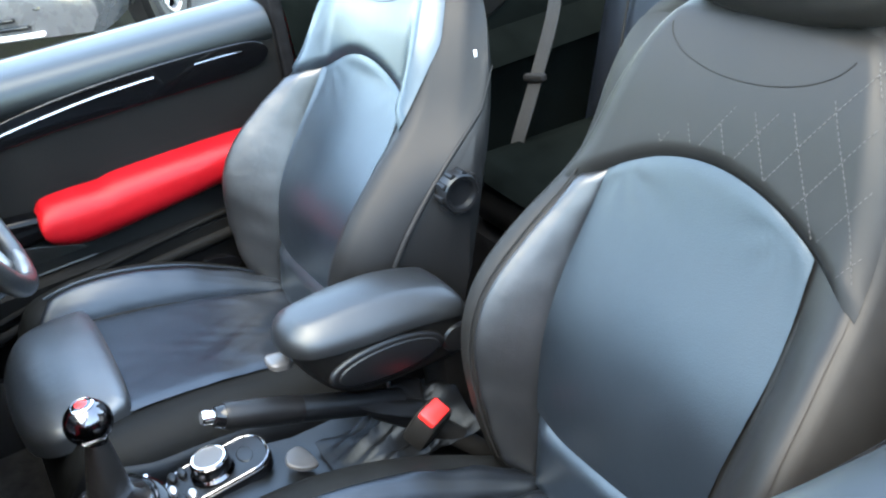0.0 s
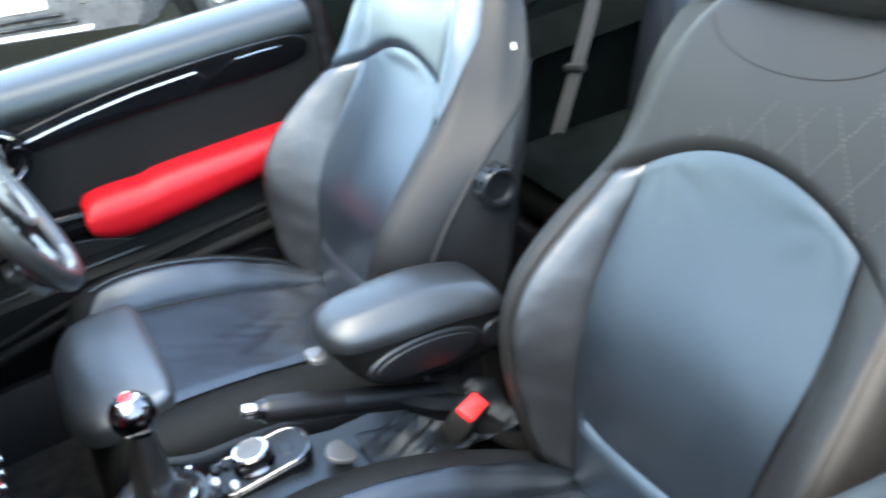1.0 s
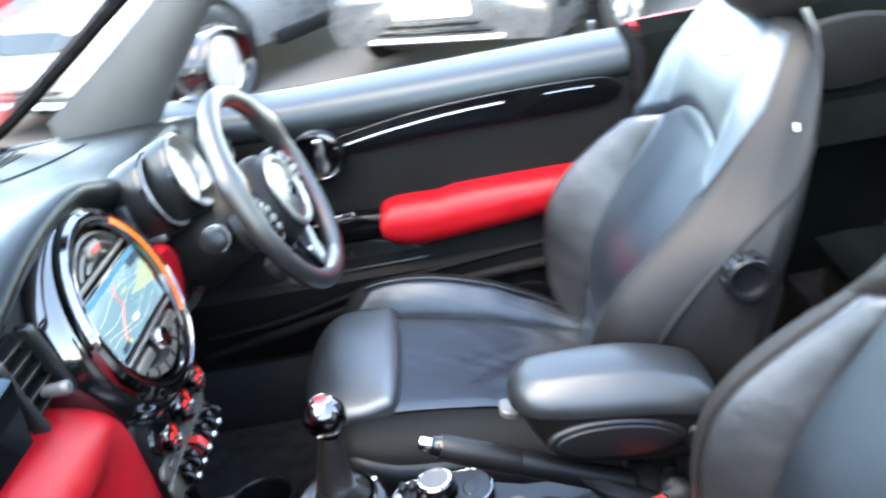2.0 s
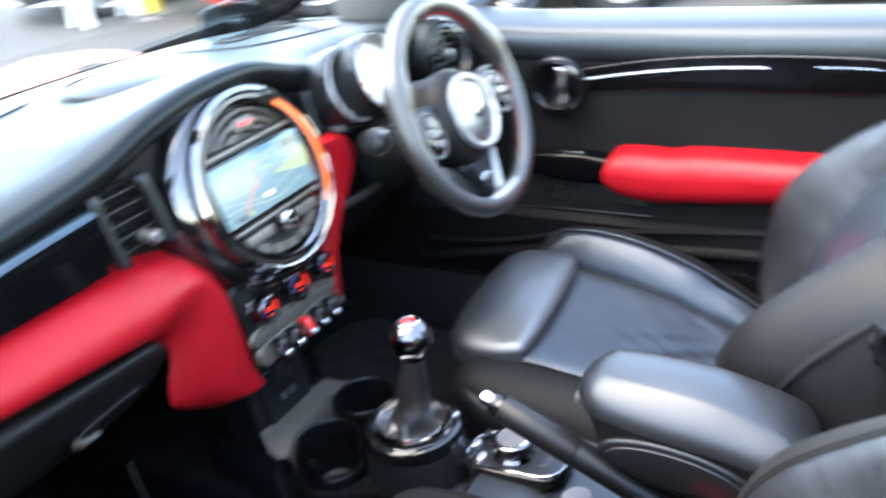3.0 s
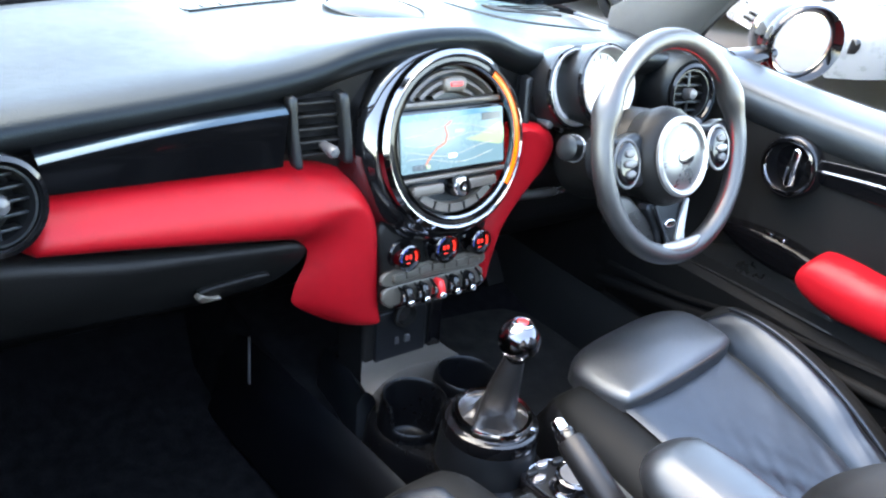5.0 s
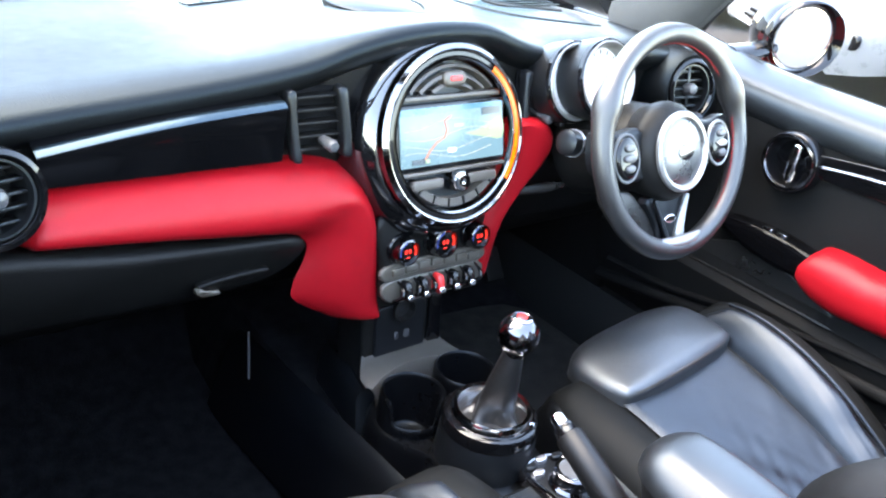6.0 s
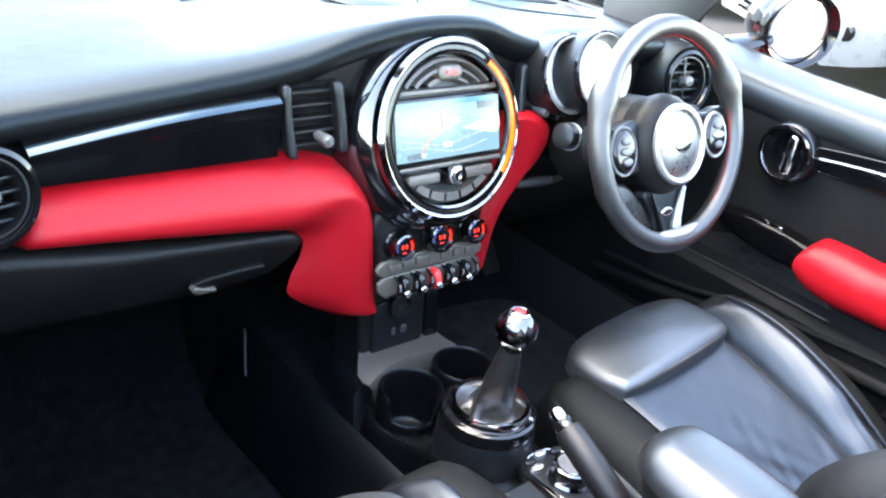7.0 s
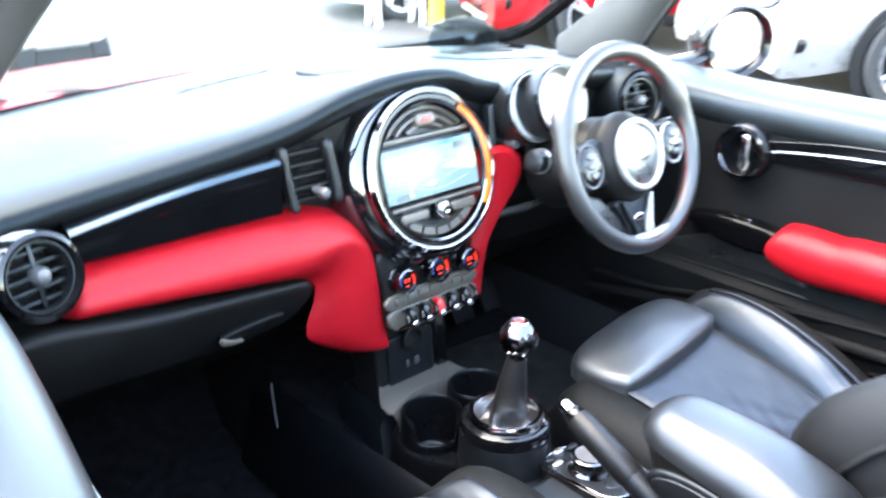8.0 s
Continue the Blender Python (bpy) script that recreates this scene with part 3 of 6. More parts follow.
                v.co.x -= k * eased(v.co.y, ((-0.535, 0.052), (-0.37, 0.044), (-0.23, 0.026), (0.10, -0.008), (0.40, -0.012)))
    return d


make_door(1, "door_1")
make_door(-1, "door_2")

# ---- dashboard ----
LIP = ((-0.66, 0.955), (-0.55, 0.972), (-0.32, 0.995), (-0.2, 1.012), (-0.12, 1.035), (-0.05, 1.048), (0.02, 1.052), (0.09, 1.046), (0.16, 1.022), (0.23, 1.005), (0.32, 1.012), (0.42, 1.008), (0.55, 0.985), (0.66, 0.965))
BASE = ((-0.66, 0.955), (-0.55, 0.970), (-0.32, 0.988), (0.0, 0.998), (0.32, 0.992), (0.55, 0.975), (0.66, 0.960))


def dash_top(x, y):
    """The height of the dash pad's top at a place of the plan."""
    k = math.exp(-((y - 0.20) / 0.17) ** 2)
    return eased(x, BASE) + (eased(x, LIP) - eased(x, BASE)) * k + 0.008 * math.sin(max(0, min(1, (y - 0.2) / 0.45)) * math.pi)


dash = thing("dashboard", (0, 0.45, 0.62), "black soft-skinned dashboard with red leatherette knee pads", "dashboard", kind="structure")
bm = B()
rows = []
for i in range(67):
    x = -0.66 + 1.32 * i / 66
    front = 0.72 - 0.06 * (x / 0.66) ** 2
    zl = eased(x, LIP)
    row = [(x, 0.300, zl - 0.062), (x, 0.275, zl - 0.052), (x, 0.256, zl - 0.041), (x, 0.244, zl - 0.029), (x, 0.239, zl - 0.018), (x, 0.242, zl - 0.008), (x, 0.252, zl - 0.002)]
    for k in range(1, 15):
        y = 0.252 + (front - 0.252) * k / 14
        row.append((x, y, dash_top(x, y) if k < 14 else dash_top(x, y) - 0.03))
    rows.append(row)
sheet(bm, rows)
part("top_pad", bm, dash_skin, dash, "soft black top pad", 60)
# the wall behind the fascia
bm = B()
rows = []
for i in range(45):
    x = -0.655 + 1.31 * i / 44
    rows.append([(x, 0.262, eased(x, LIP) - 0.045), (x, 0.262, 0.90), (x, 0.255, 0.84), (x, 0.262, 0.80), (x, 0.30, 0.74), (x, 0.42, 0.60), (x, 0.62, 0.50)])
sheet(bm, rows)
part("fascia", bm, hard_black, dash, "black lower fascia")


def front(y, lean=0.0):
    return lambda u, v, n: Vector((u, y - n + lean * (v - 0.85), v))


# gloss trim between the vents, with a ledge strip coloured as mirrored sky
bm = B()
rows, ledge = [], []
for i in range(25):
    t = i / 24
    x = -0.512 + 0.277 * t
    zt = 0.944 + 0.028 * t + 0.004 * math.sin(t * math.pi)
    zb = 0.896 - 0.004 * t
    ledge.append([(x, 0.233, zt - 0.0025), (x, 0.230, zt - 0.003), (x, 0.225, zt - 0.0048), (x, 0.2205, zt - 0.008)])
    rows.append([(x, 0.266, zt + 0.010), (x, 0.252, zt + 0.003), (x, 0.244, zt + 0.0005), (x, 0.2205, zt - 0.008), (x, 0.220, zt - 0.012), (x, 0.224, (zt + zb) / 2), (x, 0.226, zb + 0.004), (x, 0.234, zb), (x, 0.26, zb - 0.002)])
sheet(bm, rows)
panel_part = part("trim_panel", bm, panel_black, dash, "piano black trim panel")
bm = B()
sheet(bm, ledge)
part("trim_ledge", bm, ledge_sky, panel_part, "top edge coloured as a sky reflection")
bm = B()
rows = []
for i in range(9):
    x = 0.16 + 0.2 * i / 8
    rows.append([(x, 0.258, 0.962), (x, 0.238, 0.958), (x, 0.228, 0.950), (x, 0.228, 0.90), (x, 0.25, 0.895)])
sheet(bm, rows)
part("trim_panel", bm, gloss_black, dash)
# red knee pads, one each side of the centre stack


def knee_pad(outer, inner, y, thick, flip, cap, wedged):
    """A padded strip between two lines; it stands out by thick and rolls off at both edges."""
    oo, ii = spline([(*p, 0) for p in outer], 7), spline([(*p, 0) for p in inner], 7)
    rows = []
    n = len(oo)
    for j in range(n):
        k = (len(ii) - 1) * j / (n - 1)
        a = int(min(k, len(ii) - 2))
        q = ii[a].lerp(ii[a + 1], k - a)
        end = min(1.0, j / 3.0 + 0.35, (n - 1 - j) / 3.0 + 0.2 if cap else 1.0)
        row = []
        for i in range(19):
            t = i / 18
            p = oo[j].lerp(q, t)
            lump = (1 - abs(2 * t - 1) ** 2.6) ** 0.55
            if wedged:
                turn = max(0.0, min(1.0, (j / (n - 1) - 0.34) / 0.34))
                turn = turn * turn * (3 - 2 * turn)
                top = 0.58 * (1 - turn) + 0.15 * turn
                if t < top:
                    lump = math.sqrt(max(0.0, 1 - (1 - t / top) ** 2))
                else:
                    u = (t - top) / (1 - top)
                    turn = max(0.0, min(1.0, (j / (n - 1) - 0.24) / 0.28))
                    turn = turn * turn * (3 - 2 * turn)
                    lump = (1 - turn) * max(0.0, 1 - u ** 2.4) ** 0.6 + turn * (1 - 0.55 * u ** 1.5)
            row.append((flip * p.x, y - thick * lump * end * (1.0 + 0.25 * (t - 0.5)), p.y))
        rows.append(row)
    bm = B()
    sheet(bm, rows)
    return bm


out_l = [(-0.535, 0.893), (-0.44, 0.894), (-0.32, 0.893), (-0.22, 0.889), (-0.160, 0.880), (-0.118, 0.858), (-0.092, 0.812), (-0.078, 0.745), (-0.069, 0.680), (-0.064, 0.632)]
in_l = [(-0.545, 0.836), (-0.45, 0.824), (-0.34, 0.808), (-0.25, 0.795), (-0.206, 0.787), (-0.190, 0.774), (-0.192, 0.752), (-0.206, 0.716), (-0.196, 0.688), (-0.105, 0.630)]
part("knee_pad", knee_pad(out_l, in_l, 0.262, 0.066, 1, True, True), red_leather, dash, "red leatherette pad", 80)
out_r = [(-0.118, 0.912), (-0.112, 0.89), (-0.102, 0.86), (-0.088, 0.80), (-0.078, 0.74), (-0.074, 0.690), (-0.078, 0.650)]
in_r = [(-0.150, 0.918), (-0.205, 0.908), (-0.234, 0.880), (-0.224, 0.850), (-0.188, 0.822), (-0.152, 0.780), (-0.136, 0.720), (-0.128, 0.656)]
part("knee_pad", knee_pad(out_r, in_r, 0.255, 0.055, -1, True, False), red_leather, dash, "red leatherette pad", 80)
# glovebox lid with its handle
lid = [(-0.60, 0.834), (-0.42, 0.816), (-0.26, 0.796), (-0.206, 0.789), (-0.184, 0.772), (-0.188, 0.742), (-0.225, 0.708), (-0.32, 0.70), (-0.46, 0.705), (-0.60, 0.725)]
bm = B()
slab(bm, smooth(lid), lambda u, v, n: Vector((u, 0.255 - n + 0.55 * max(0, 0.80 - v), v)), 0.045, 0.018, 5)
glove = part("glovebox_lid", bm, hard_black, dash, "black glovebox lid")
bm = B()
slab(bm, smooth([(-0.335, 0.742), (-0.30, 0.750), (-0.25, 0.752), (-0.242, 0.744), (-0.27, 0.733), (-0.315, 0.728)]), lambda u, v, n: Vector((u, 0.212 - n + 0.55 * max(0, 0.80 - v), v)), 0.014, 0.006)
part("handle", bm, hard_black, glove, "black pull handle")
bm = B()
slab(bm, smooth([(-0.338, 0.733), (-0.334, 0.740), (-0.322, 0.733), (-0.305, 0.728), (-0.307, 0.724), (-0.328, 0.724)]), lambda u, v, n: Vector((u, 0.204 - n + 0.55 * max(0, 0.80 - v), v)), 0.012, 0.004)
part("handle_edge", bm, handle_tan, glove, "pale tan handle edge")
# driver's knee panel
bm = B()
slab(bm, smooth([(0.15, 0.84), (0.36, 0.83), (0.62, 0.85), (0.63, 0.74), (0.5, 0.68), (0.3, 0.68), (0.15, 0.72)]), lambda u, v, n: Vector((u, 0.27 - n + 0.6 * max(0, 0.82 - v), v)), 0.03, 0.015)
part("knee_panel", bm, hard_black, dash, "black lower panel")
bm = B()
tube(bm, [(0.13, 0.238, 0.795), (0.17, 0.222, 0.798), (0.22, 0.205, 0.803), (0.27, 0.20, 0.806)], [0.003, 0.008, 0.008, 0.004], 10)
part("panel_edge", bm, shelf_grey, dash)
# speaker cover, defroster slots
sm = pose(0.075, 0.505, dash_top(0.075, 0.505) + 0.002)
bm = B()
lathe(bm, ((0.082, -0.004), (0.082, 0.003), (0.078, 0.005), (0.076, 0.001)), sm, 40)
lathe(bm, ((0.075, 0.002), (0.06, 0.007), (0.03, 0.010), (0.0, 0.011)), sm, 40)
part("speaker_cover", bm, satin_black, dash, "round speaker cover")
for x0, x1, y0, y1 in ((-0.21, -0.01, 0.568, 0.618),):
    bm = B()
    n = 16 if x1 - x0 > 0.2 else 7
    for i in range(n):
        t = i / (n - 1)
        x, y = x0 + (x1 - x0) * t, y0 + (y1 - y0) * t
        box(bm, (x, y, dash_top(x, y) - 0.0005), (0.007, 0.018, 0.005), 0.001)
    tube(bm, [(x0 + (x1 - x0) * t, y0 + (y1 - y0) * t - 0.016, dash_top(x0 + (x1 - x0) * t, y0 + (y1 - y0) * t) + 0.002) for t in (0, 0.25, 0.5, 0.75, 1)], 0.0018, 6)
    part("defroster_slots", bm, satin_black, dash, "black defroster slots")

# head-up display on the dash top
hud = thing("head_up_display", (0.44, 0.50, dash_top(0.44, 0.5)), "black head-up display with raised smoked panel", "display")
bm = B()
zt = dash_top(0.44, 0.5)
frame_line = smooth([(0.290, 0.615), (0.300, 0.47), (0.36, 0.405), (0.45, 0.385), (0.515, 0.42), (0.545, 0.53), (0.54, 0.60), (0.42, 0.63)])
slab(bm, frame_line, lambda u, v, n: Vector((u, v, dash_top(u, v) - 0.007 + n)), 0.010, 0.005)
part("surround", bm, dash_skin, hud, "black surround")
bm = B()
slab(bm, rounded(0.17, 0.06, 0.015, 4, 0.43, 0.540), lambda u, v, n: Vector((u, v, dash_top(u, v) + 0.001 + n)), 0.004, 0.002)
part("recess", bm, rubber, hud)
for k in range(3):
    bm = B()
    box(bm, (0.43, 0.522 + 0.016 * k, zt + 0.006), (0.15, 0.004, 0.003), 0.001)
    part("slot_rib", bm, hard_black, hud)
bm = B()
slab(bm, smooth([(0.345, 0.0), (0.349, 0.038), (0.366, 0.052), (0.44, 0.057), (0.484, 0.052), (0.496, 0.038), (0.500, 0.0)]), lambda u, v, n: Vector((u, 0.570 + 0.25 * v + n + 0.4 * (u - 0.425) ** 2 - 0.05 * (u - 0.345), zt + 0.006 + v)), 0.004, 0.0015)
shield = part("combiner", bm, smoked, hud, "smoked see-through panel")
shield.visible_shadow = False

# ---- centre display ----
tilt = radians(16)
DM = basis((0.012, 0.205, 0.909), (1, 0, 0), (0, math.sin(tilt), math.cos(tilt)))
disp = thing("centre_display", (0.012, 0.25, 0.90), "round chrome-ringed centre display showing a lit map", "display")
bm = B()
lathe(bm, ((0.150, -0.080), (0.149, -0.052), (0.144, -0.032), (0.137, -0.017), (0.129, -0.007), (0.1228, -0.004)), DM, 72)
part("housing", bm, bezel_black, disp, "gloss black round housing")
bm = B()
lathe(bm, ((0.1225, -0.016), (0.1235, -0.004), (0.1215, 0.006), (0.116, 0.0105), (0.1125, 0.0095), (0.1115, 0.005)), DM, 72)
part("chrome_ring", bm, dark_chrome, disp, "dark chrome outer ring")
bm = B()
lathe(bm, ((0.1160, 0.0103), (0.1152, 0.0112), (0.1140, 0.0110), (0.1134, 0.0098)), DM, 72)
part("ring_edge", bm, dark_chrome, disp, "thin bright ring edge")
bm = B()
lathe(bm, ((0.1115, 0.004), (0.111, 0.0075), (0.106, 0.0075), (0.1045, 0.004)), DM, 40, 52, 322)
part("light_ring", bm, gloss_black, disp, "unlit black light ring")
bm = B()
lathe(bm, ((0.1115, 0.004), (0.111, 0.0078), (0.106, 0.0078), (0.1045, 0.004)), DM, 20, -38, 52)
part("lit_ring", bm, led_orange, disp, "glowing orange ring segment")
bm = B()
lathe(bm, ((0.1045, 0.006), (0.1035, 0.008), (0.1005, 0.007), (0.0995, 0.0)), DM, 64)
part("inner_ring", bm, dark_chrome, disp, "thin inner dark ring")
bm = B()
lathe(bm, ((0.1, -0.012), (0.05, -0.012), (0.0, -0.012)), DM, 48)
part("face_plate", bm, satin_black, disp, "dark face plate")


def on_disp(z):
    return lambda u, v, n: DM @ Vector((u, v, z + n))


for r, low_end in ((0.092, 41), (0.080, 48), (0.068, 61)):
    bm = B()
    lathe(bm, ((r + 0.004, -0.012), (r + 0.003, -0.001), (r - 0.001, 0.001), (r - 0.004, -0.012)), DM, 28, low_end, 180 - low_end)
    part("arc_slat", bm, warm_grey, disp, "curved slat")
bm = B()
slab(bm, rounded(0.176, 0.008, 0.003, 3, 0, 0.0525), on_disp(-0.012), 0.010, 0.003)
part("upper_bar", bm, warm_grey, disp, "satin bar")
bm = B()
slab(bm, rounded(0.040, 0.020, 0.0095, 6, 0.002, 0.076), on_disp(-0.01), 0.016, 0.005)
haz = part("warning_button", bm, warm_grey, disp, "silver oval warning button")
bm = B()
slab(bm, rounded(0.020, 0.006, 0.002, 3, 0.002, 0.076), on_disp(0.005), 0.0025, 0.001)
part("red_mark", bm, red_plastic, haz)
bm = B()
slab(bm, rounded(0.188, 0.086, 0.004, 3, 0, 0.003), on_disp(-0.012), 0.010, 0.003)
scr = part("screen", bm, gloss_black, disp, "lit navigation screen")
bm = B()
slab(bm, rounded(0.178, 0.076, 0.002, 2, 0, 0.003), on_disp(-0.0025), 0.002, 0.0005)
part("map", bm, map_base, scr, "pale lit map")


def flat(name, outline, material, z, label=""):
    bm = B()
    slab(bm, outline, on_disp(z), 0.0008, 0.0002, 1)
    return part(name, bm, material, scr, label)


flat("sky_band", [(-0.088, 0.032), (0.088, 0.035), (0.088, 0.0405), (-0.088, 0.0405)], map_blue, -0.0004)
flat("green_area", smooth([(0.020, 0.002), (0.045, 0.006), (0.070, 0.016), (0.087, 0.018), (0.087, -0.010), (0.055, -0.006)], 3), map_green, -0.0004)
flat("screen_box", [(0.050, 0.024), (0.084, 0.024), (0.084, 0.034), (0.050, 0.034)], map_dark, 0.0)
flat("screen_label", [(-0.072, -0.032), (-0.042, -0.032), (-0.042, -0.025), (-0.072, -0.025)], map_dark, 0.0)
flat("screen_label_light", [(-0.050, -0.031), (-0.043, -0.031), (-0.043, -0.026), (-0.050, -0.026)], map_green, 0.0009)
flat("map_label", [(0.0, 0.012), (0.018, 0.012), (0.018, 0.016), (0.0, 0.016)], map_green, 0.0)
flat("map_label", rounded(0.014, 0.006, 0.002, 2, -0.004, -0.018), white_paint, 0.0)
bm = B()
tube(bm, [DM @ Vector((x, y, 0.0002)) for x, y in ((-0.05, -0.026), (-0.042, -0.016), (-0.03, -0.006), (-0.016, 0.0), (-0.012, 0.010), (-0.016, 0.022), (-0.004, 0.028))], 0.0012, 6)
part("map_road", bm, map_road, scr, "red route line")
for y in (-0.012, 0.004, 0.018, -0.022):
    bm = B()
    tube(bm, [DM @ Vector((x, y + 0.006 * math.sin(x * 40 + y * 90), 0.0002)) for x in [i / 60 for i in range(-5, 5)]], 0.0004, 5)
    part("map_street", bm, street_grey, scr)
bm = B()
slab(bm, rounded(0.188, 0.006, 0.0025, 3, 0, -0.045), on_disp(-0.012), 0.013, 0.0025)
part("lower_bar", bm, warm_grey, disp, "satin bar")
for sx in (-1, 1):
    bm = B()
    slab(bm, rounded(0.052, 0.014, 0.004, 3, sx * 0.047, -0.060), on_disp(-0.012), 0.015, 0.003)
    part("radio_button", bm, warm_grey, disp, "grey radio button")
bm = B()
lathe(bm, ((0.015, -0.012), (0.015, 0.008), (0.0125, 0.012), (0.005, 0.013), (0.0, 0.012)), DM @ pose(0.004, -0.060, 0), 28)
part("volume_knob", bm, dark_chrome, disp, "chrome volume knob")
bm = B()
lathe(bm, ((0.096, -0.012), (0.095, 0.0), (0.084, 0.0), (0.082, -0.012)), DM, 26, 218, 322)
part("preset_arc", bm, warm_grey, disp, "curved row of preset buttons")
for k in range(6):
    a = radians(228 + 16.8 * k)
    bm = B()
    box(bm, (0, 0, 0.001), (0.0016, 0.012, 0.003), 0.0003, DM @ Matrix.Rotation(a - math.pi / 2, 4, "Z") @ pose(0, 0.0895, 0))
    part("button_gap", bm, rubber, disp)


# ---- air vents ----
def round_vent(at, yaw, r, label, hooded=False):
    v = thing("round_air_vent", at, label, "air vent", "round air vents")
    m = Matrix.Translation(at) @ Matrix.Rotation(radians(yaw), 4, "Z") @ basis((0, 0, 0), (1, 0, 0), (0, math.sin(radians(12)), math.cos(radians(12))))
    bm = B()
    lathe(bm, ((r * 1.02, -0.05), (r * 1.02, 0.004), (r * 0.98, 0.012), (r * 0.88, 0.014), (r * 0.80, 0.006), (r * 0.77, -0.004)), m, 40)
    part("surround", bm, gloss_black, v, "gloss black round surround")
    bm = B()
    lathe(bm, ((r * 0.79, 0.004), (r * 0.79, 0.009), (r * 0.74, 0.009), (r * 0.73, -0.002)), m, 40)
    part("inner_ring", bm, satin_black, v, "dark satin ring")
    bm = B()
    lathe(bm, ((r * 0.74, -0.002), (r * 0.7, -0.03), (0.0, -0.03)), m, 32)
    part("throat", bm, rubber, v)
    for k in range(-2, 3):
        y = k * r * 0.27
        half = math.sqrt(max(0, (r * 0.72) ** 2 - y * y))
        bm = B()
        box(bm, (0, y, -0.008), (2 * half, 0.0035, 0.016), 0.001, m)
        part("slat", bm, satin_black, v)
    bm = B()
    box(bm, (0, 0, -0.003), (0.005, 1.42 * r, 0.008), 0.001, m)
    part("crossbar", bm, satin_black, v)
    bm = B()
    lathe(bm, ((0.011, -0.004), (0.011, 0.006), (0.008, 0.012), (0.0, 0.014)), m @ pose(0.002, 0, 0), 20)
    part("knob", bm, satin_grey, v, "dark grey metal knob")
    if hooded:
        bm = B()
        lathe(bm, ((r * 0.98, 0.006), (r * 1.08, 0.010), (r * 1.17, 0.004), (r * 1.22, -0.010), (r * 1.28, -0.080)), m, 44)
        part("barrel", bm, dash_skin, v, "soft black barrel round the vent")
    return v


round_vent((-0.560, 0.198, 0.910), 14, 0.050, "round black dashboard air vent with grey knob")
round_vent((0.514, 0.206, 0.938), -8, 0.052, "round black dashboard air vent behind the wheel", True)


def box_vent(x0, x1, flip):
    c = (x0 + x1) / 2
    v = thing("dash_air_vent", (c, 0.24, 0.89), "rectangular black dashboard air vent with five slats", "air vent", "centre air vents")
    lean = 0.20

    def at(u, vv, n):
        return Vector((c + flip * u + flip * 0.07 * (0.94 - vv), 0.240 - n + lean * (vv - 0.94), vv))
    w = x1 - x0
    bm = B()
    slab(bm, rounded(w, 0.076, 0.006, 3, 0, 0.936), lambda u, vv, n: at(u, vv, n - 0.012), 0.0025, 0.001)
    part("throat", bm, carpet, v)
    for k in range(5):
        bm = B()
        slab(bm, rounded(w * 0.80, 0.0036, 0.0012, 2, 0, 0.905 + 0.0155 * k), lambda u, vv, n: at(u, vv, n - 0.008), 0.013, 0.0012)
        part("slat", bm, hard_black, v, "dark slat")
    for sx, wide in ((-1, 0.011), (1, 0.013)):
        bm = B()
        slab(bm, smooth([(sx * (w / 2 - 0.004) + sx * 0.0015 * math.cos(1.6 * t) + e * wide / 2, 0.936 + 0.041 * t) for e, line in ((1, (-1, -0.5, 0, 0.5, 1)), (-1, (1, 0.5, 0, -0.5, -1))) for t in line], 3), at, 0.016, 0.005)
        part("side_bar", bm, satin_black, v, "satin black side bar")
    bm = B()
    m = Matrix.Translation(at(0.006, 0.915, 0.022)) @ basis((0, 0, 0), (1, 0, 0), (0, 0, 1))
    lathe(bm, ((0.006, -0.02), (0.0075, 0.0), (0.0078, 0.005), (0.006, 0.009), (0.0, 0.010)), m, 18)
    part("knob", bm, satin_grey, v, "grey knob")
    return v


box_vent(-0.224, -0.146, 1)
box_vent(0.158, 0.245, -1)

# ---- climate panel ----
clim = thing("climate_panel", (0.004, 0.22, 0.66), "dark climate control panel with three dials and chrome toggles", "control panel")
CM = basis((0.003, 0.193, 0.757), (1, 0, 0), (0, 0.16, 0.987))


def on_clim(z):
    return lambda u, v, n: CM @ Vector((u, v, z + n))


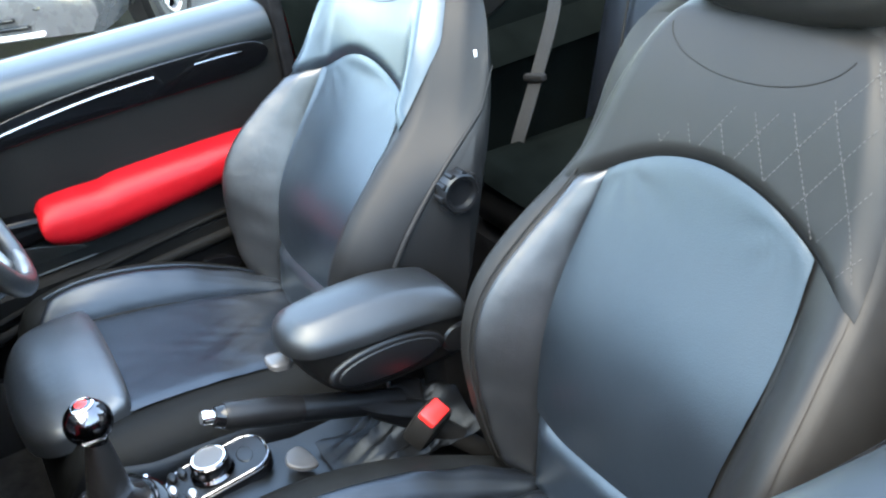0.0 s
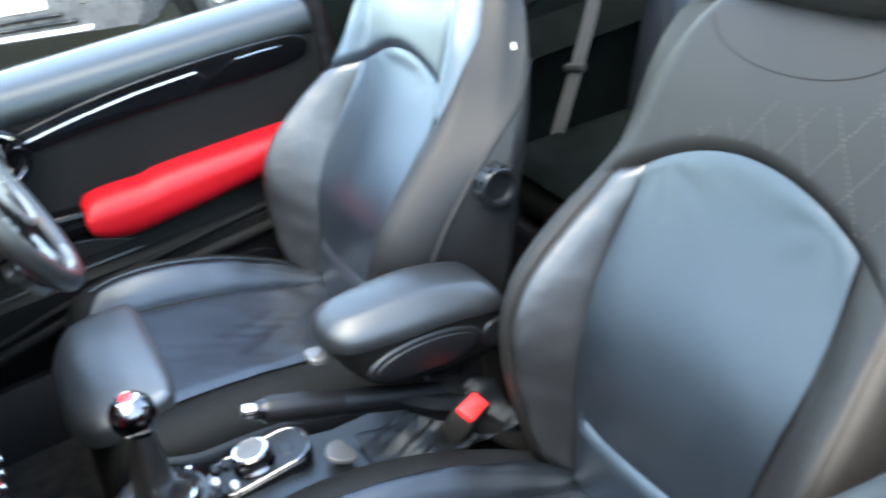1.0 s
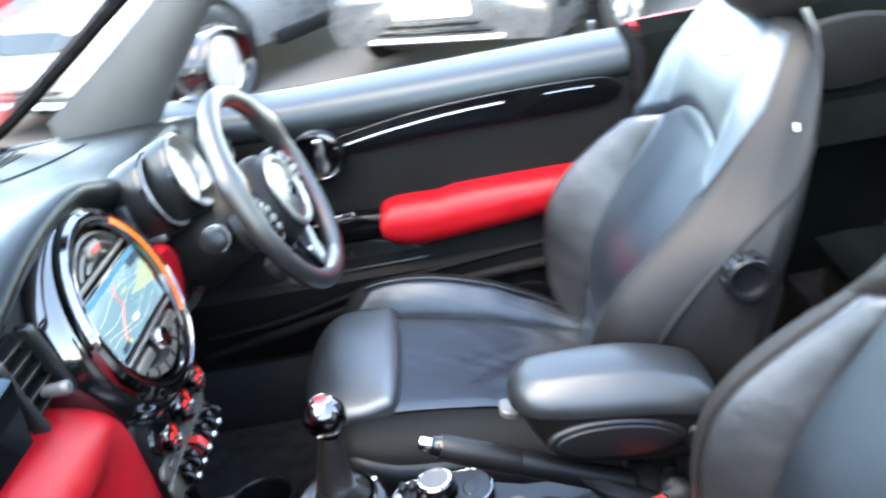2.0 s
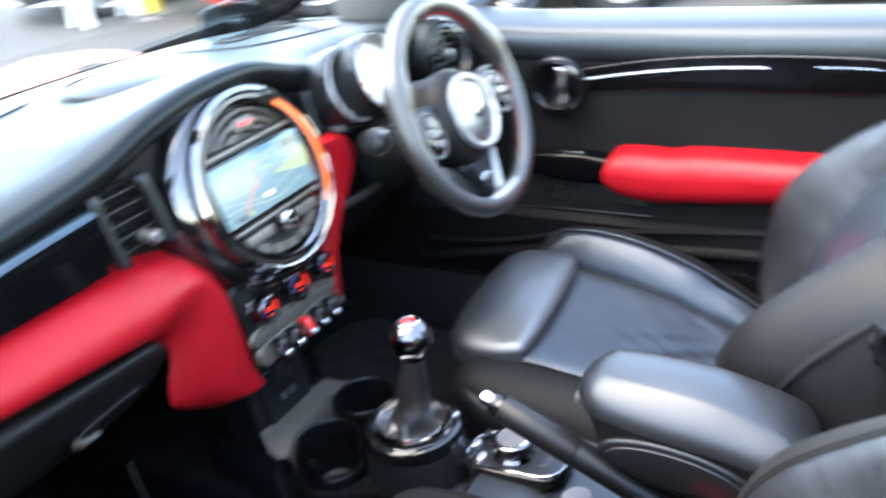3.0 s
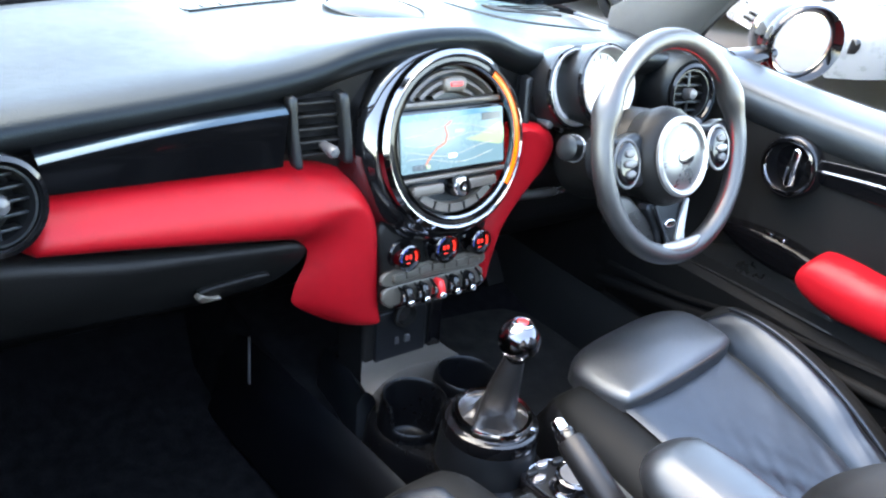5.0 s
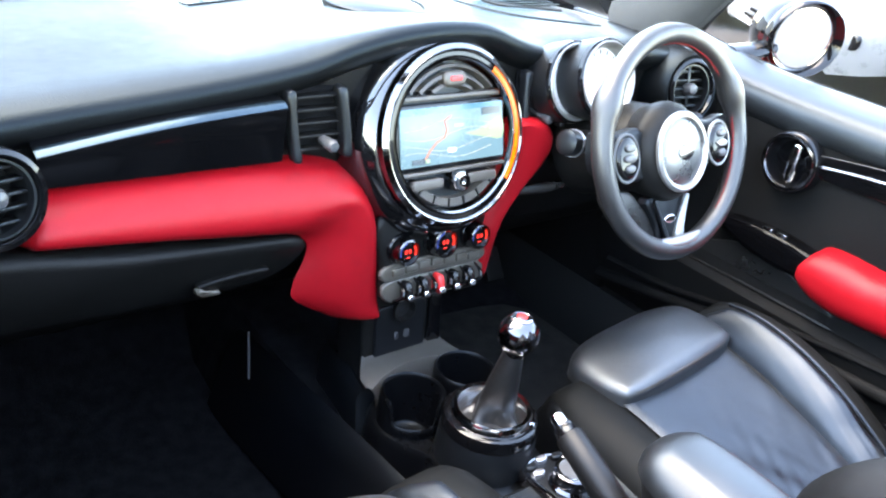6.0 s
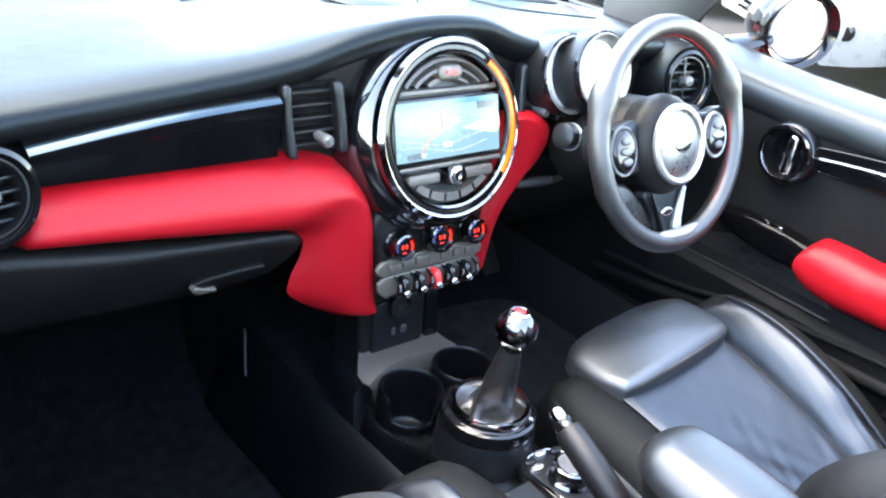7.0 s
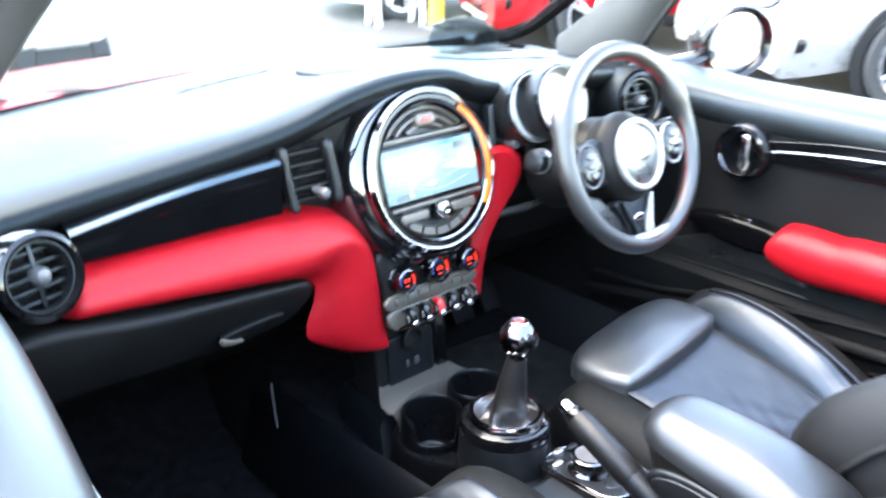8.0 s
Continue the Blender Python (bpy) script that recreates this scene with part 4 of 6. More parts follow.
bm = B()
slab(bm, smooth([(-0.095, 0.048), (0.0, 0.052), (0.092, 0.048), (0.086, -0.02), (0.080, -0.075), (0.0, -0.080), (-0.080, -0.075), (-0.090, -0.02)]), on_clim(-0.06), 0.055, 0.01)
part("panel", bm, hard_black, clim, "dark panel")
for x, y, r in ((-0.063, 0.0, 0.0195), (0.002, 0.002, 0.0225), (0.065, 0.0, 0.0195)):
    m = CM @ pose(x, y, -0.006)
    bm = B()
    lathe(bm, ((r * 1.18, -0.004), (r * 1.10, 0.004), (r, 0.006), (r, 0.014)), m, 32)
    dial = part("dial", bm, gloss_black, clim, "chrome-rimmed dial")
    bm = B()
    lathe(bm, ((r * 1.01, 0.013), (r * 1.01, 0.017), (r * 0.94, 0.0225), (r * 0.82, 0.0235), (r * 0.76, 0.019)), m, 32)
    part("dial_rim", bm, soft_chrome, dial, "chrome rim")
    bm = B()
    lathe(bm, ((r * 0.77, 0.019), (r * 0.4, 0.0195), (0.0, 0.0195)), m, 28)
    part("dial_face", bm, gloss_black, dial)
    for j, (dx, dy, w, h) in enumerate(((-0.0032, 0.001, 0.0042, 0.0062), (0.0032, 0.001, 0.0042, 0.0062), (0.0, -0.0075, 0.007, 0.0018))):
        bm = B()
        slab(bm, rounded(w, h, 0.001, 2, dx, dy), lambda u, v, n, m=m: m @ Vector((u, v, 0.0198 + n)), 0.001, 0.0003, 1)
        part("lit_digit", bm, led_red, dial, "red lit figure")
    if x:
        bm = B()
        lathe(bm, ((r * 0.75, 0.0197), (r * 0.74, 0.0207), (r * 0.6, 0.0207), (r * 0.59, 0.0197)), m, 10, 100, 200)
        part("cold_mark", bm, led_blue, dial, "blue mark")
        bm = B()
        lathe(bm, ((r * 0.75, 0.0197), (r * 0.74, 0.0207), (r * 0.6, 0.0207), (r * 0.59, 0.0197)), m, 10, -25, 40)
        part("warm_mark", bm, led_red, dial, "red mark")
bm = B()
slab(bm, smooth([(-0.086, -0.022), (0.0, -0.019), (0.083, -0.022), (0.083, -0.044), (0.0, -0.043), (-0.086, -0.044)]), on_clim(-0.008), 0.006, 0.003)
part("switch_plate", bm, plate_silver, clim, "satin warm silver plate")
for k in range(7):
    bm = B()
    slab(bm, rounded(0.021, 0.012, 0.003, 3, -0.0675 + 0.0225 * k, -0.031 - 0.0004 * (k - 3) ** 2 + 0.002), on_clim(-0.006), 0.008, 0.002)
    part("climate_button", bm, plate_silver, clim, "small grey button")
bm = B()
slab(bm, smooth([(-0.086, -0.046), (0.0, -0.045), (0.083, -0.046), (0.079, -0.076), (0.0, -0.080), (-0.080, -0.076)]), on_clim(-0.009), 0.006, 0.003)
part("toggle_plate", bm, plate_silver, clim, "satin warm silver plate behind the toggles")
for k in range(5):
    x = -0.056 + 0.028 * k
    m = CM @ pose(x, -0.060, 0)
    bm = B()
    slab(bm, smooth([(-0.0045, 0.012), (0.0045, 0.012), (0.0060, -0.004), (0.0050, -0.013), (-0.0050, -0.013), (-0.0060, -0.004)], 3), lambda u, v, n, m=m: m @ Vector((u, v, -0.004 + n * (1 - 18 * max(0.0, v)))), 0.019, 0.004)
    lever = part("toggle", bm, red_plastic if k == 2 else gloss_black, clim, "red toggle switch" if k == 2 else "black toggle switch")
    bm = B()
    slab(bm, oval(0.0058, 0.0052, 18, 0, -0.008), lambda u, v, n, m=m: m @ Vector((u, v, 0.0135 + n)), 0.004, 0.0022)
    part("toggle_tip", bm, chrome, lever, "chrome tip")
for k in range(6):
    x = -0.070 + 0.028 * k
    bm = B()
    tube(bm, [CM @ Vector((x + 0.004 * math.cos(t * math.pi), -0.047 - 0.028 * t, -0.004 + 0.020 * math.sin(t * math.pi))) for t in [i / 8 for i in range(9)]], [0.0016, 0.0022, 0.0028, 0.0032, 0.0032, 0.0030, 0.0026, 0.0022, 0.0016], 8)
    part("toggle_guard", bm, gloss_black, clim, "black toggle guard")
# lower stack with power socket
bm = B()
slab(bm, rounded(0.150, 0.16, 0.01, 3, 0.004, 0.585), lambda u, v, n: Vector((u, 0.306 - n + 0.12 * (v - 0.58), v)), 0.065, 0.008)
stack = part("stack_wall", bm, hard_black, clim, "black lower stack")
bm = B()
slab(bm, rounded(0.094, 0.098, 0.010, 4, -0.004, 0.582), lambda u, v, n: Vector((u, 0.244 - n + 0.12 * (v - 0.58), v)), 0.008, 0.003)
part("socket_plate", bm, satin_black, stack, "dark plate with sockets")
bm = B()
slab(bm, rounded(0.026, 0.150, 0.006, 3, 0.062, 0.590), lambda u, v, n: Vector((u, 0.243 - n + 0.12 * (v - 0.58), v)), 0.006, 0.003)
part("gloss_cheek", bm, gloss_black, stack, "gloss black cheek beside the sockets")
bm = B()
lathe(bm, ((0.020, 0.0), (0.020, 0.006), (0.016, 0.008), (0.013, -0.002), (0.0, -0.004)), basis((-0.004, 0.238, 0.624), (1, 0, 0), (0, 0.1, 1)), 28)
part("power_socket", bm, rubber, stack, "round power socket")
for x, w in ((-0.013, 0.006), (0.006, 0.010)):
    bm = B()
    slab(bm, rounded(w, 0.012, 0.002, 2, x, 0.580), lambda u, v, n: Vector((u, 0.2365 - n + 0.12 * (v - 0.58), v)), 0.0025, 0.0008)
    part("usb_port", bm, satin_grey, stack, "pale port marking")

# ---- steering wheel, column, gauges ----
wt = radians(20.5)
WM = basis((0.309, 0.066, 0.917), (1, 0, 0), (0, math.sin(wt), math.cos(wt))) @ Matrix.Scale(0.945, 4)
wheel = thing("steering_wheel", (0.312, 0.13, 0.89), "black leather three-spoke steering wheel with silver trim", "steering wheel")


def rim_point(a, r=0.164, z=0.0):
    return WM @ Vector((r * math.cos(a), r * math.sin(a) * (0.985 if math.sin(a) < 0 else 1), z))


bm = B()
rad = []
for k in range(96):
    a = 360 * k / 96
    thick = 0.0150
    for g in (25, 155):
        thick += 0.0055 * math.exp(-((a - g) / 9.0) ** 2)
    rad.append(thick)
tube(bm, [rim_point(2 * math.pi * k / 96) for k in range(96)], rad, 16, True)
part("rim", bm, wheel_leather, wheel, "black leather rim")
for a0, a1 in ((-50, 20), (30, 100)):
    bm = B()
    n = int((a1 - a0) / 1.6)
    for k in range(n):
        a = radians(a0 + (a1 - a0) * k / n)
        p, q = rim_point(a, 0.1490, 0.005), rim_point(a + 0.018, 0.1490, 0.001)
        tube(bm, [p, q], 0.0009, 5)
    st = part("stitching", bm, red_leather, wheel, "red stitching")
bm = B()
slab(bm, oval(0.075, 0.077, 44, 0.0, -0.012), lambda u, v, n: WM @ Vector((u * (1 - 3.0 * max(0, 0.06 - n)), v * (1 - 3.0 * max(0, 0.06 - n)), -0.082 + n)), 0.094, 0.032, 8, 0.004)
hub = part("airbag_cover", bm, hard_black, wheel, "black barrel-shaped airbag cover", 60)
HM = WM @ pose(0, -0.012, 0.012)
bm = B()
lathe(bm, ((0.061, 0.0), (0.061, 0.005), (0.057, 0.008), (0.052, 0.007), (0.050, 0.003)), HM, 48)
part("badge_ring", bm, spoke_silver, hub, "satin silver ring")
bm = B()
lathe(bm, ((0.051, 0.002), (0.045, 0.0045), (0.034, 0.0072), (0.018, 0.0092), (0.0, 0.0098)), HM, 40)
part("badge_disc", bm, badge_grey, hub, "silver-grey disc")
bm = B()
slab(bm, oval(0.019, 0.012, 28), lambda u, v, n: HM @ Vector((u, v, 0.0075 + n)), 0.0035, 0.0015)
part("badge_boss", bm, soft_chrome, hub, "plain oval boss")
for sx in (-1, 1):
    bm = B()
    slab(bm, smooth([(sx * 0.06, 0.026), (sx * 0.11, 0.026), (sx * 0.155, 0.030), (sx * 0.158, -0.024), (sx * 0.11, -0.042), (sx * 0.06, -0.045)]), lambda u, v, n: WM @ Vector((u, v, -0.034 + n)), 0.026, 0.009)
    spoke = part("side_spoke", bm, satin_black, wheel, "black spoke with buttons")
    bm = B()
    slab(bm, oval(0.026, 0.033, 30, sx * 0.112, -0.010), lambda u, v, n: WM @ Vector((u, v, -0.012 + n)), 0.018, 0.008)
    pod = part("button_pod", bm, gloss_black, spoke, "gloss black button pod")
    bm = B()
    tube(bm, [WM @ Vector((u, v, 0.000)) for u, v in oval(0.0275, 0.0345, 30, sx * 0.112, -0.010)], 0.0024, 8, True)
    # left ring and middle button darker: uneven light put into the materials
    part("pod_ring", bm, spoke_silver if sx > 0 else satin_grey, spoke, "thin metal ring")
    for dv in (-0.015, 0.0, 0.015):
        bm = B()
        slab(bm, oval(0.0135 if dv == 0 else 0.010, 0.0062, 20, sx * 0.112, -0.010 + dv), lambda u, v, n: WM @ Vector((u, v, 0.004 + n)), 0.006, 0.0025)
        part("button", bm, spoke_silver if dv == 0 and sx > 0 else satin_grey, spoke, "small metal-edged button")
bm = B()
slab(bm, smooth([(-0.045, -0.080), (0.045, -0.080), (0.030, -0.12), (0.024, -0.155), (0.0, -0.160), (-0.024, -0.155), (-0.030, -0.12)]), lambda u, v, n: WM @ Vector((u, v, -0.036 + n)), 0.020, 0.006)
low = part("lower_spoke", bm, satin_black, wheel, "black lower spoke")
bm = B()
slab(bm, smooth([(-0.135, -0.060), (-0.085, -0.062), (-0.058, -0.085), (-0.036, -0.112), (-0.024, -0.152), (-0.070, -0.140), (-0.112, -0.105)]), lambda u, v, n: WM @ Vector((u, v, -0.040 + n)), 0.018, 0.006)
part("spoke_web", bm, shelf_grey, low, "charcoal web beside the spoke")
for sx in (-1, 1):
    bm = B()
    tube(bm, [WM @ Vector((sx * x, y, -0.010)) for x, y in ((0.040, -0.082), (0.030, -0.104), (0.020, -0.128), (0.014, -0.146), (0.018, -0.158))], [0.004, 0.0055, 0.007, 0.009, 0.010], 10, flat=0.55)
    # silver right, black left: the dimmer side is put into the material
    part("spoke_trim", bm, spoke_silver if sx > 0 else satin_black, low, "satin silver spoke trim" if sx > 0 else "")
bm = B()
tube(bm, [rim_point(radians(a), 0.1535, 0.006) for a in range(252, 289, 4)], [0.004, 0.007, 0.009, 0.010, 0.010, 0.010, 0.010, 0.009, 0.007, 0.004], 10)
part("base_trim", bm, spoke_silver, low, "worn silver base of the spoke")
bm = B()
slab(bm, oval(0.014, 0.0065, 20, 0, -0.116), lambda u, v, n: WM @ Vector((u, v, -0.018 + n)), 0.007, 0.002)
part("spoke_badge", bm, chrome, low)

col = thing("steering_column", (0.346, 0.2, 0.86), "black steering column shroud with stalks", "steering column")
bm = B()
rows = []
for z, rx, ry in ((-0.03, 0.060, 0.058), (-0.06, 0.078, 0.068), (-0.11, 0.088, 0.075), (-0.17, 0.09, 0.08)):
    rows.append([WM @ Vector((rx * math.cos(a), -0.005 + ry * math.sin(a), z)) for a in [2 * math.pi * k / 28 for k in range(28)]])
sheet(bm, rows, close_v=True, cap=True)
part("shroud", bm, hard_black, col, "black column shroud")
for sx, ln in ((-1, 0.17), (1, 0.15)):
    bm = B()
    a, b = Vector((sx * 0.06, 0.0, -0.075)), Vector((sx * ln, 0.02, -0.065))
    tube(bm, [WM @ a, WM @ a.lerp(b, 0.6), WM @ a.lerp(b, 0.75)], [0.012, 0.011, 0.013], 14)
    st = part("stalk", bm, satin_black, col, "black stalk")
    bm = B()
    tube(bm, [WM @ a.lerp(b, 0.74), WM @ a.lerp(b, 0.78), WM @ a.lerp(b, 0.97), WM @ a.lerp(b, 1.0)], [0.015, 0.019, 0.018, 0.012], 18)
    part("stalk_end", bm, satin_black, st, "ribbed round stalk end")
    bm = B()
    tube(bm, [WM @ a.lerp(b, 0.80), WM @ a.lerp(b, 0.83)], 0.0195, 18)
    part("stalk_band", bm, satin_silver, st)

gauges = thing("instrument_cluster", (0.31, 0.24, 0.93), "round chrome-rimmed instrument cluster behind the steering wheel", "instrument cluster")
for x, y, z, r, d in ((0.256, 0.172, 0.981, 0.058, 0.075), (0.228, 0.205, 0.969, 0.058, 0.07)):
    m = basis((x, y, z), (1, 0, 0), (0, 0.30, 0.95))
    bm = B()
    lathe(bm, ((0.0, -d), (r * 0.8, -d), (r, -d * 0.5), (r * 1.03, -0.008), (r * 1.03, 0.0)), m, 44)
    can = part("gauge_body", bm, satin_black, gauges, "black round gauge body")
    bm = B()
    lathe(bm, ((r * 1.03, -0.002), (r * 1.02, 0.006), (r * 0.97, 0.008)), m, 44)
    part("gauge_edge", bm, gloss_black, can, "gloss black edge")
    bm = B()
    lathe(bm, ((r * 0.97, 0.008), (r * 0.93, 0.0095), (r * 0.86, 0.006), (r * 0.80, -0.004), (r * 0.79, -0.009)), m, 44)
    part("gauge_rim", bm, spoke_silver, can, "chrome rim")
    bm = B()
    lathe(bm, ((r * 0.80, -0.010), (r * 0.5, -0.010), (0.0, -0.010)), m, 40)
    part("gauge_face", bm, dial_silver, can, "pale silver dial")
    for k in range(13):
        a = radians(215 - 250 * k / 12)
        bm = B()
        box(bm, (r * 0.69, 0, -0.0088), (r * 0.12, 0.002, 0.0015), 0, m @ Matrix.Rotation(a, 4, "Z"))
        part("gauge_tick", bm, badge_grey, can)
    if x < 0.24:
        continue
    bm = B()
    slab(bm, rounded(r * 0.20, r * 0.10, 0.002, 2, -r * 0.52, -r * 0.12), lambda u, v, n, m=m: m @ Vector((u, v, -0.0095 + n)), 0.0012, 0.0004, 1)
    part("gauge_readout", bm, led_orange, can, "orange lit readout")
    bm = B()
    tube(bm, [m @ Vector((0, 0, -0.006)), m @ Vector((-r * 0.5, -r * 0.5, -0.006))], 0.0009, 6)
    part("needle", bm, led_red, can, "red needle")
    bm = B()
    lathe(bm, ((r * 0.89, -0.004), (r * 0.6, 0.001), (r * 0.3, 0.004), (0.0, 0.005)), m, 40)
    c = part("gauge_glass", bm, clear_cover, can, "clear domed cover")
    c.visible_shadow = False

# pedals
for x, w in ((0.36, 0.06), (0.45, 0.06), (0.54, 0.05)):
    p = thing("pedal", (x, 0.60, 0.40), "dark metal foot pedal on a hanging arm", "pedal", "pedals")
    bm = B()
    box(bm, (0, 0, 0), (w, 0.012, 0.075), 0.004, pose(x, 0.60, 0.40, -35))
    part("pad", bm, rubber, p)
    bm = B()
    tube(bm, [(x, 0.61, 0.41), (x, 0.65, 0.50), (x, 0.70, 0.60)], 0.009, 8)
    part("arm", bm, rubber, p)

# ---- centre console ----
cons = thing("centre_console", (0, 0, 0.45), "black centre console with two cup holders", "centre console")
bm = B()
rows = []
for y, w, z in ((0.34, 0.080, 0.52), (0.27, 0.085, 0.525), (0.215, 0.095, 0.515), (0.19, 0.105, 0.440), (0.05, 0.11, 0.440), (-0.04, 0.095, 0.490), (-0.07, 0.085, 0.522), (-0.14, 0.075, 0.520), (-0.22, 0.070, 0.50), (-0.50, 0.075, 0.48)):
    rows.append([(0.004 + x * w, y, 0.33 + (z - 0.33) * k) for x, k in ((-1.08, 0), (-1.04, 0.6), (-0.98, 0.92), (-0.88, 1), (0, 1), (0.88, 1), (0.98, 0.92), (1.04, 0.6), (1.08, 0))])
sheet(bm, rows, cap=True)
part("console_body", bm, side_plastic, cons, "black plastic console body")
CUPS = ((-0.049, 0.136, 0.0450), (0.057, 0.146, 0.0450))
# deck that wraps the two cup holders and the gear housing, open over the cups
deck = smooth([(-0.092, 0.178), (-0.103, 0.132), (-0.092, 0.092), (-0.074, 0.060), (-0.073, 0.005), (-0.058, -0.048), (0.0, -0.068), (0.058, -0.048), (0.078, 0.0), (0.080, 0.055), (0.106, 0.09), (0.116, 0.138), (0.100, 0.185), (0.070, 0.215), (0.0, 0.222), (-0.060, 0.205)], 5)
bm = B()
levels = ((1.07, 0.36), (1.05, 0.44), (1.02, 0.492), (1.0, 0.501), (0.97, 0.5045))
rings = []
for g, z in levels:
    rings.append([bm.verts.new((g * x, 0.075 + g * (y - 0.075), z)) for x, y in deck])
for lo, hi in zip(rings, rings[1:]):
    for j in range(len(deck)):
        bm.faces.new((lo[j], lo[(j + 1) % len(deck)], hi[(j + 1) % len(deck)], hi[j]))
bm.edges.ensure_lookup_table()
loop = [bm.edges.get((rings[-1][j], rings[-1][(j + 1) % len(deck)])) for j in range(len(deck))]
for x, y, r in CUPS:
    hole = [bm.verts.new((x + r * 1.02 * math.cos(2 * math.pi * k / 40), y + r * 1.02 * math.sin(2 * math.pi * k / 40), 0.5045)) for k in range(40)]
    loop += [bm.edges.new((hole[k], hole[(k + 1) % 40])) for k in range(40)]
bmesh.ops.triangle_fill(bm, edges=loop, use_beauty=True, use_dissolve=False)
part("console_deck", bm, cup_black, cons, "black moulded deck", 50)
for x, y, r in CUPS:
    # a free-standing tub; the passenger's one is cut down at the side
    cut = 0.036 if x < 0 else 0.0
    bm = B()
    rows = []
    for rr, z in ((r * 1.10, 0.46), (r * 1.075, 0.53), (r * 1.06, 0.549), (r * 1.04, 0.5545), (r * 1.0, 0.556), (r * 0.955, 0.5545), (r * 0.935, 0.549), (r * 0.90, 0.51), (r * 0.86, 0.474), (r * 0.80, 0.470), (r * 0.3, 0.470)):
        row = []
        for k in range(56):
            a = 2 * math.pi * k / 56
            d = abs((a - radians(238) + math.pi) % (2 * math.pi) - math.pi)
            e = max(0.0, min(1.0, (radians(52) - d) / radians(16)))
            drop = cut * e * e * (3 - 2 * e)
            low = z - drop * max(0.0, min(1.0, (z - 0.50) / 0.045))
            row.append((x + rr * math.cos(a), y + rr * math.sin(a), low))
        rows.append(row)
    sheet(bm, rows, close_v=True, cap=True)
    part("cup_holder", bm, cup_black, cons, "deep round cup holder", 60)
bm = B()
sheet(bm, [[(0.002 + w * u, y - 0.02 * u * u, z - 0.012 * abs(u) ** 3) for u in [i / 8 - 1 for i in range(17)]] for y, z, w in ((0.262, 0.570, 0.070), (0.254, 0.562, 0.076), (0.243, 0.556, 0.084), (0.230, 0.552, 0.092), (0.214, 0.551, 0.094), (0.205, 0.549, 0.088), (0.201, 0.540, 0.084), (0.200, 0.510, 0.080))])
# the shelf's pale grey stands in for the sky it reflects
part("shelf_panel", bm, warm_grey, cons, "satin sloped shelf lightened for mirrored sky")

bm = B()
rows = []
for k in range(13):
    t = k / 12
    y = -0.18 + 0.70 * t
    top = 0.470 - 0.05 * max(0.0, t - 0.35) ** 2
    rows.append([(-0.100 - 0.02 * t, y, top + 0.006), (-0.112 - 0.02 * t, y, top), (-0.124 - 0.025 * t, y, top - 0.04), (-0.137 - 0.03 * t, y, top - 0.10), (-0.150 - 0.03 * t, y, 0.31)])
sheet(bm, rows)
side = part("side_panel", bm, console_black, cons, "black console side", 60)
bm = B()
tube(bm, [(-0.154, 0.431, 0.510), (-0.158, 0.420, 0.475), (-0.163, 0.406, 0.438)], 0.0022, 6)
part("panel_trim", bm, satin_grey, side, "thin bright trim edge")

# ---- gear lever ----
gear = thing("gear_lever", (0.0, 0.015, 0.47), "chrome-knobbed gear lever with black leather gaiter", "gear lever")
GM = pose(-0.001, 0.027, 0.003) @ Matrix.Diagonal((0.94, 0.94, 1.0, 1.0))
bm = B()
lathe(bm, ((0.079, 0.46), (0.075, 0.50), (0.072, 0.545), (0.069, 0.556), (0.064, 0.562), (0.05, 0.562)), GM, 48)
part("drum", bm, side_plastic, gear, "black round gear housing")
bm = B()
lathe(bm, ((0.0705, 0.552), (0.0715, 0.562), (0.0695, 0.571), (0.064, 0.574), (0.055, 0.573)), GM, 48)
part("drum_rim", bm, gloss_black, gear)
bm = B()
lathe(bm, ((0.060, 0.568), (0.0605, 0.578), (0.057, 0.584), (0.051, 0.583), (0.048, 0.576), (0.047, 0.565)), GM, 56)
part("chrome_ring", bm, chrome, gear, "chrome ring")
bm = B()
rows = []
for k in range(41):
    t = k / 40
    r0 = eased(t, ((0.0, 0.0495), (0.06, 0.0465), (0.12, 0.0395), (0.18, 0.0330), (0.24, 0.0275), (0.32, 0.0250), (0.55, 0.0215), (0.8, 0.0172), (1.0, 0.0130)))
    z = eased(t, ((0.0, 0.573), (0.05, 0.568), (0.11, 0.567), (0.17, 0.573), (0.24, 0.588), (0.32, 0.602), (1.0, 0.684)))
    row = []
    for j in range(96):
        a = 2 * math.pi * j / 96
        low = math.sin(math.pi * min(1.0, t / 0.30)) if t < 0.30 else 0.0
        sleeve = max(0.0, min(1.0, (t - 0.16) / 0.12)) * (1.1 - t)
        square = (abs(math.cos(a - 0.5)) ** 3.4 + abs(math.sin(a - 0.5)) ** 3.4) ** (-1 / 3.4) - 1
        ridge = 1 + 1.1 * sleeve * square + 0.15 * low * math.sin(4 * a + 1.1)
        lift = low * (0.020 * abs(math.sin(1.5 * a + 0.9)) ** 0.5 - 0.013 + 0.0045 * math.sin(5 * a + 22 * t)) + 0.0012 * sleeve * math.sin(60 * t + 3 * a)
        row.append((0.002 + 0.95 * r0 * ridge * math.cos(a), 0.012 + 0.015 * (1 - t) + 0.95 * r0 * ridge * math.sin(a), z + lift + 0.003))
    rows.append(row)
sheet(bm, rows, close_v=True, cap=True)
part("gaiter", bm, gaiter_leather, gear, "folded black leather gaiter", 70)
bm = B()
lathe(bm, ((0.0125, 0.672), (0.0135, 0.684), (0.012, 0.690)), pose(0.002, 0.012, 0), 20)
part("collar", bm, gloss_black, gear)
bm = B()
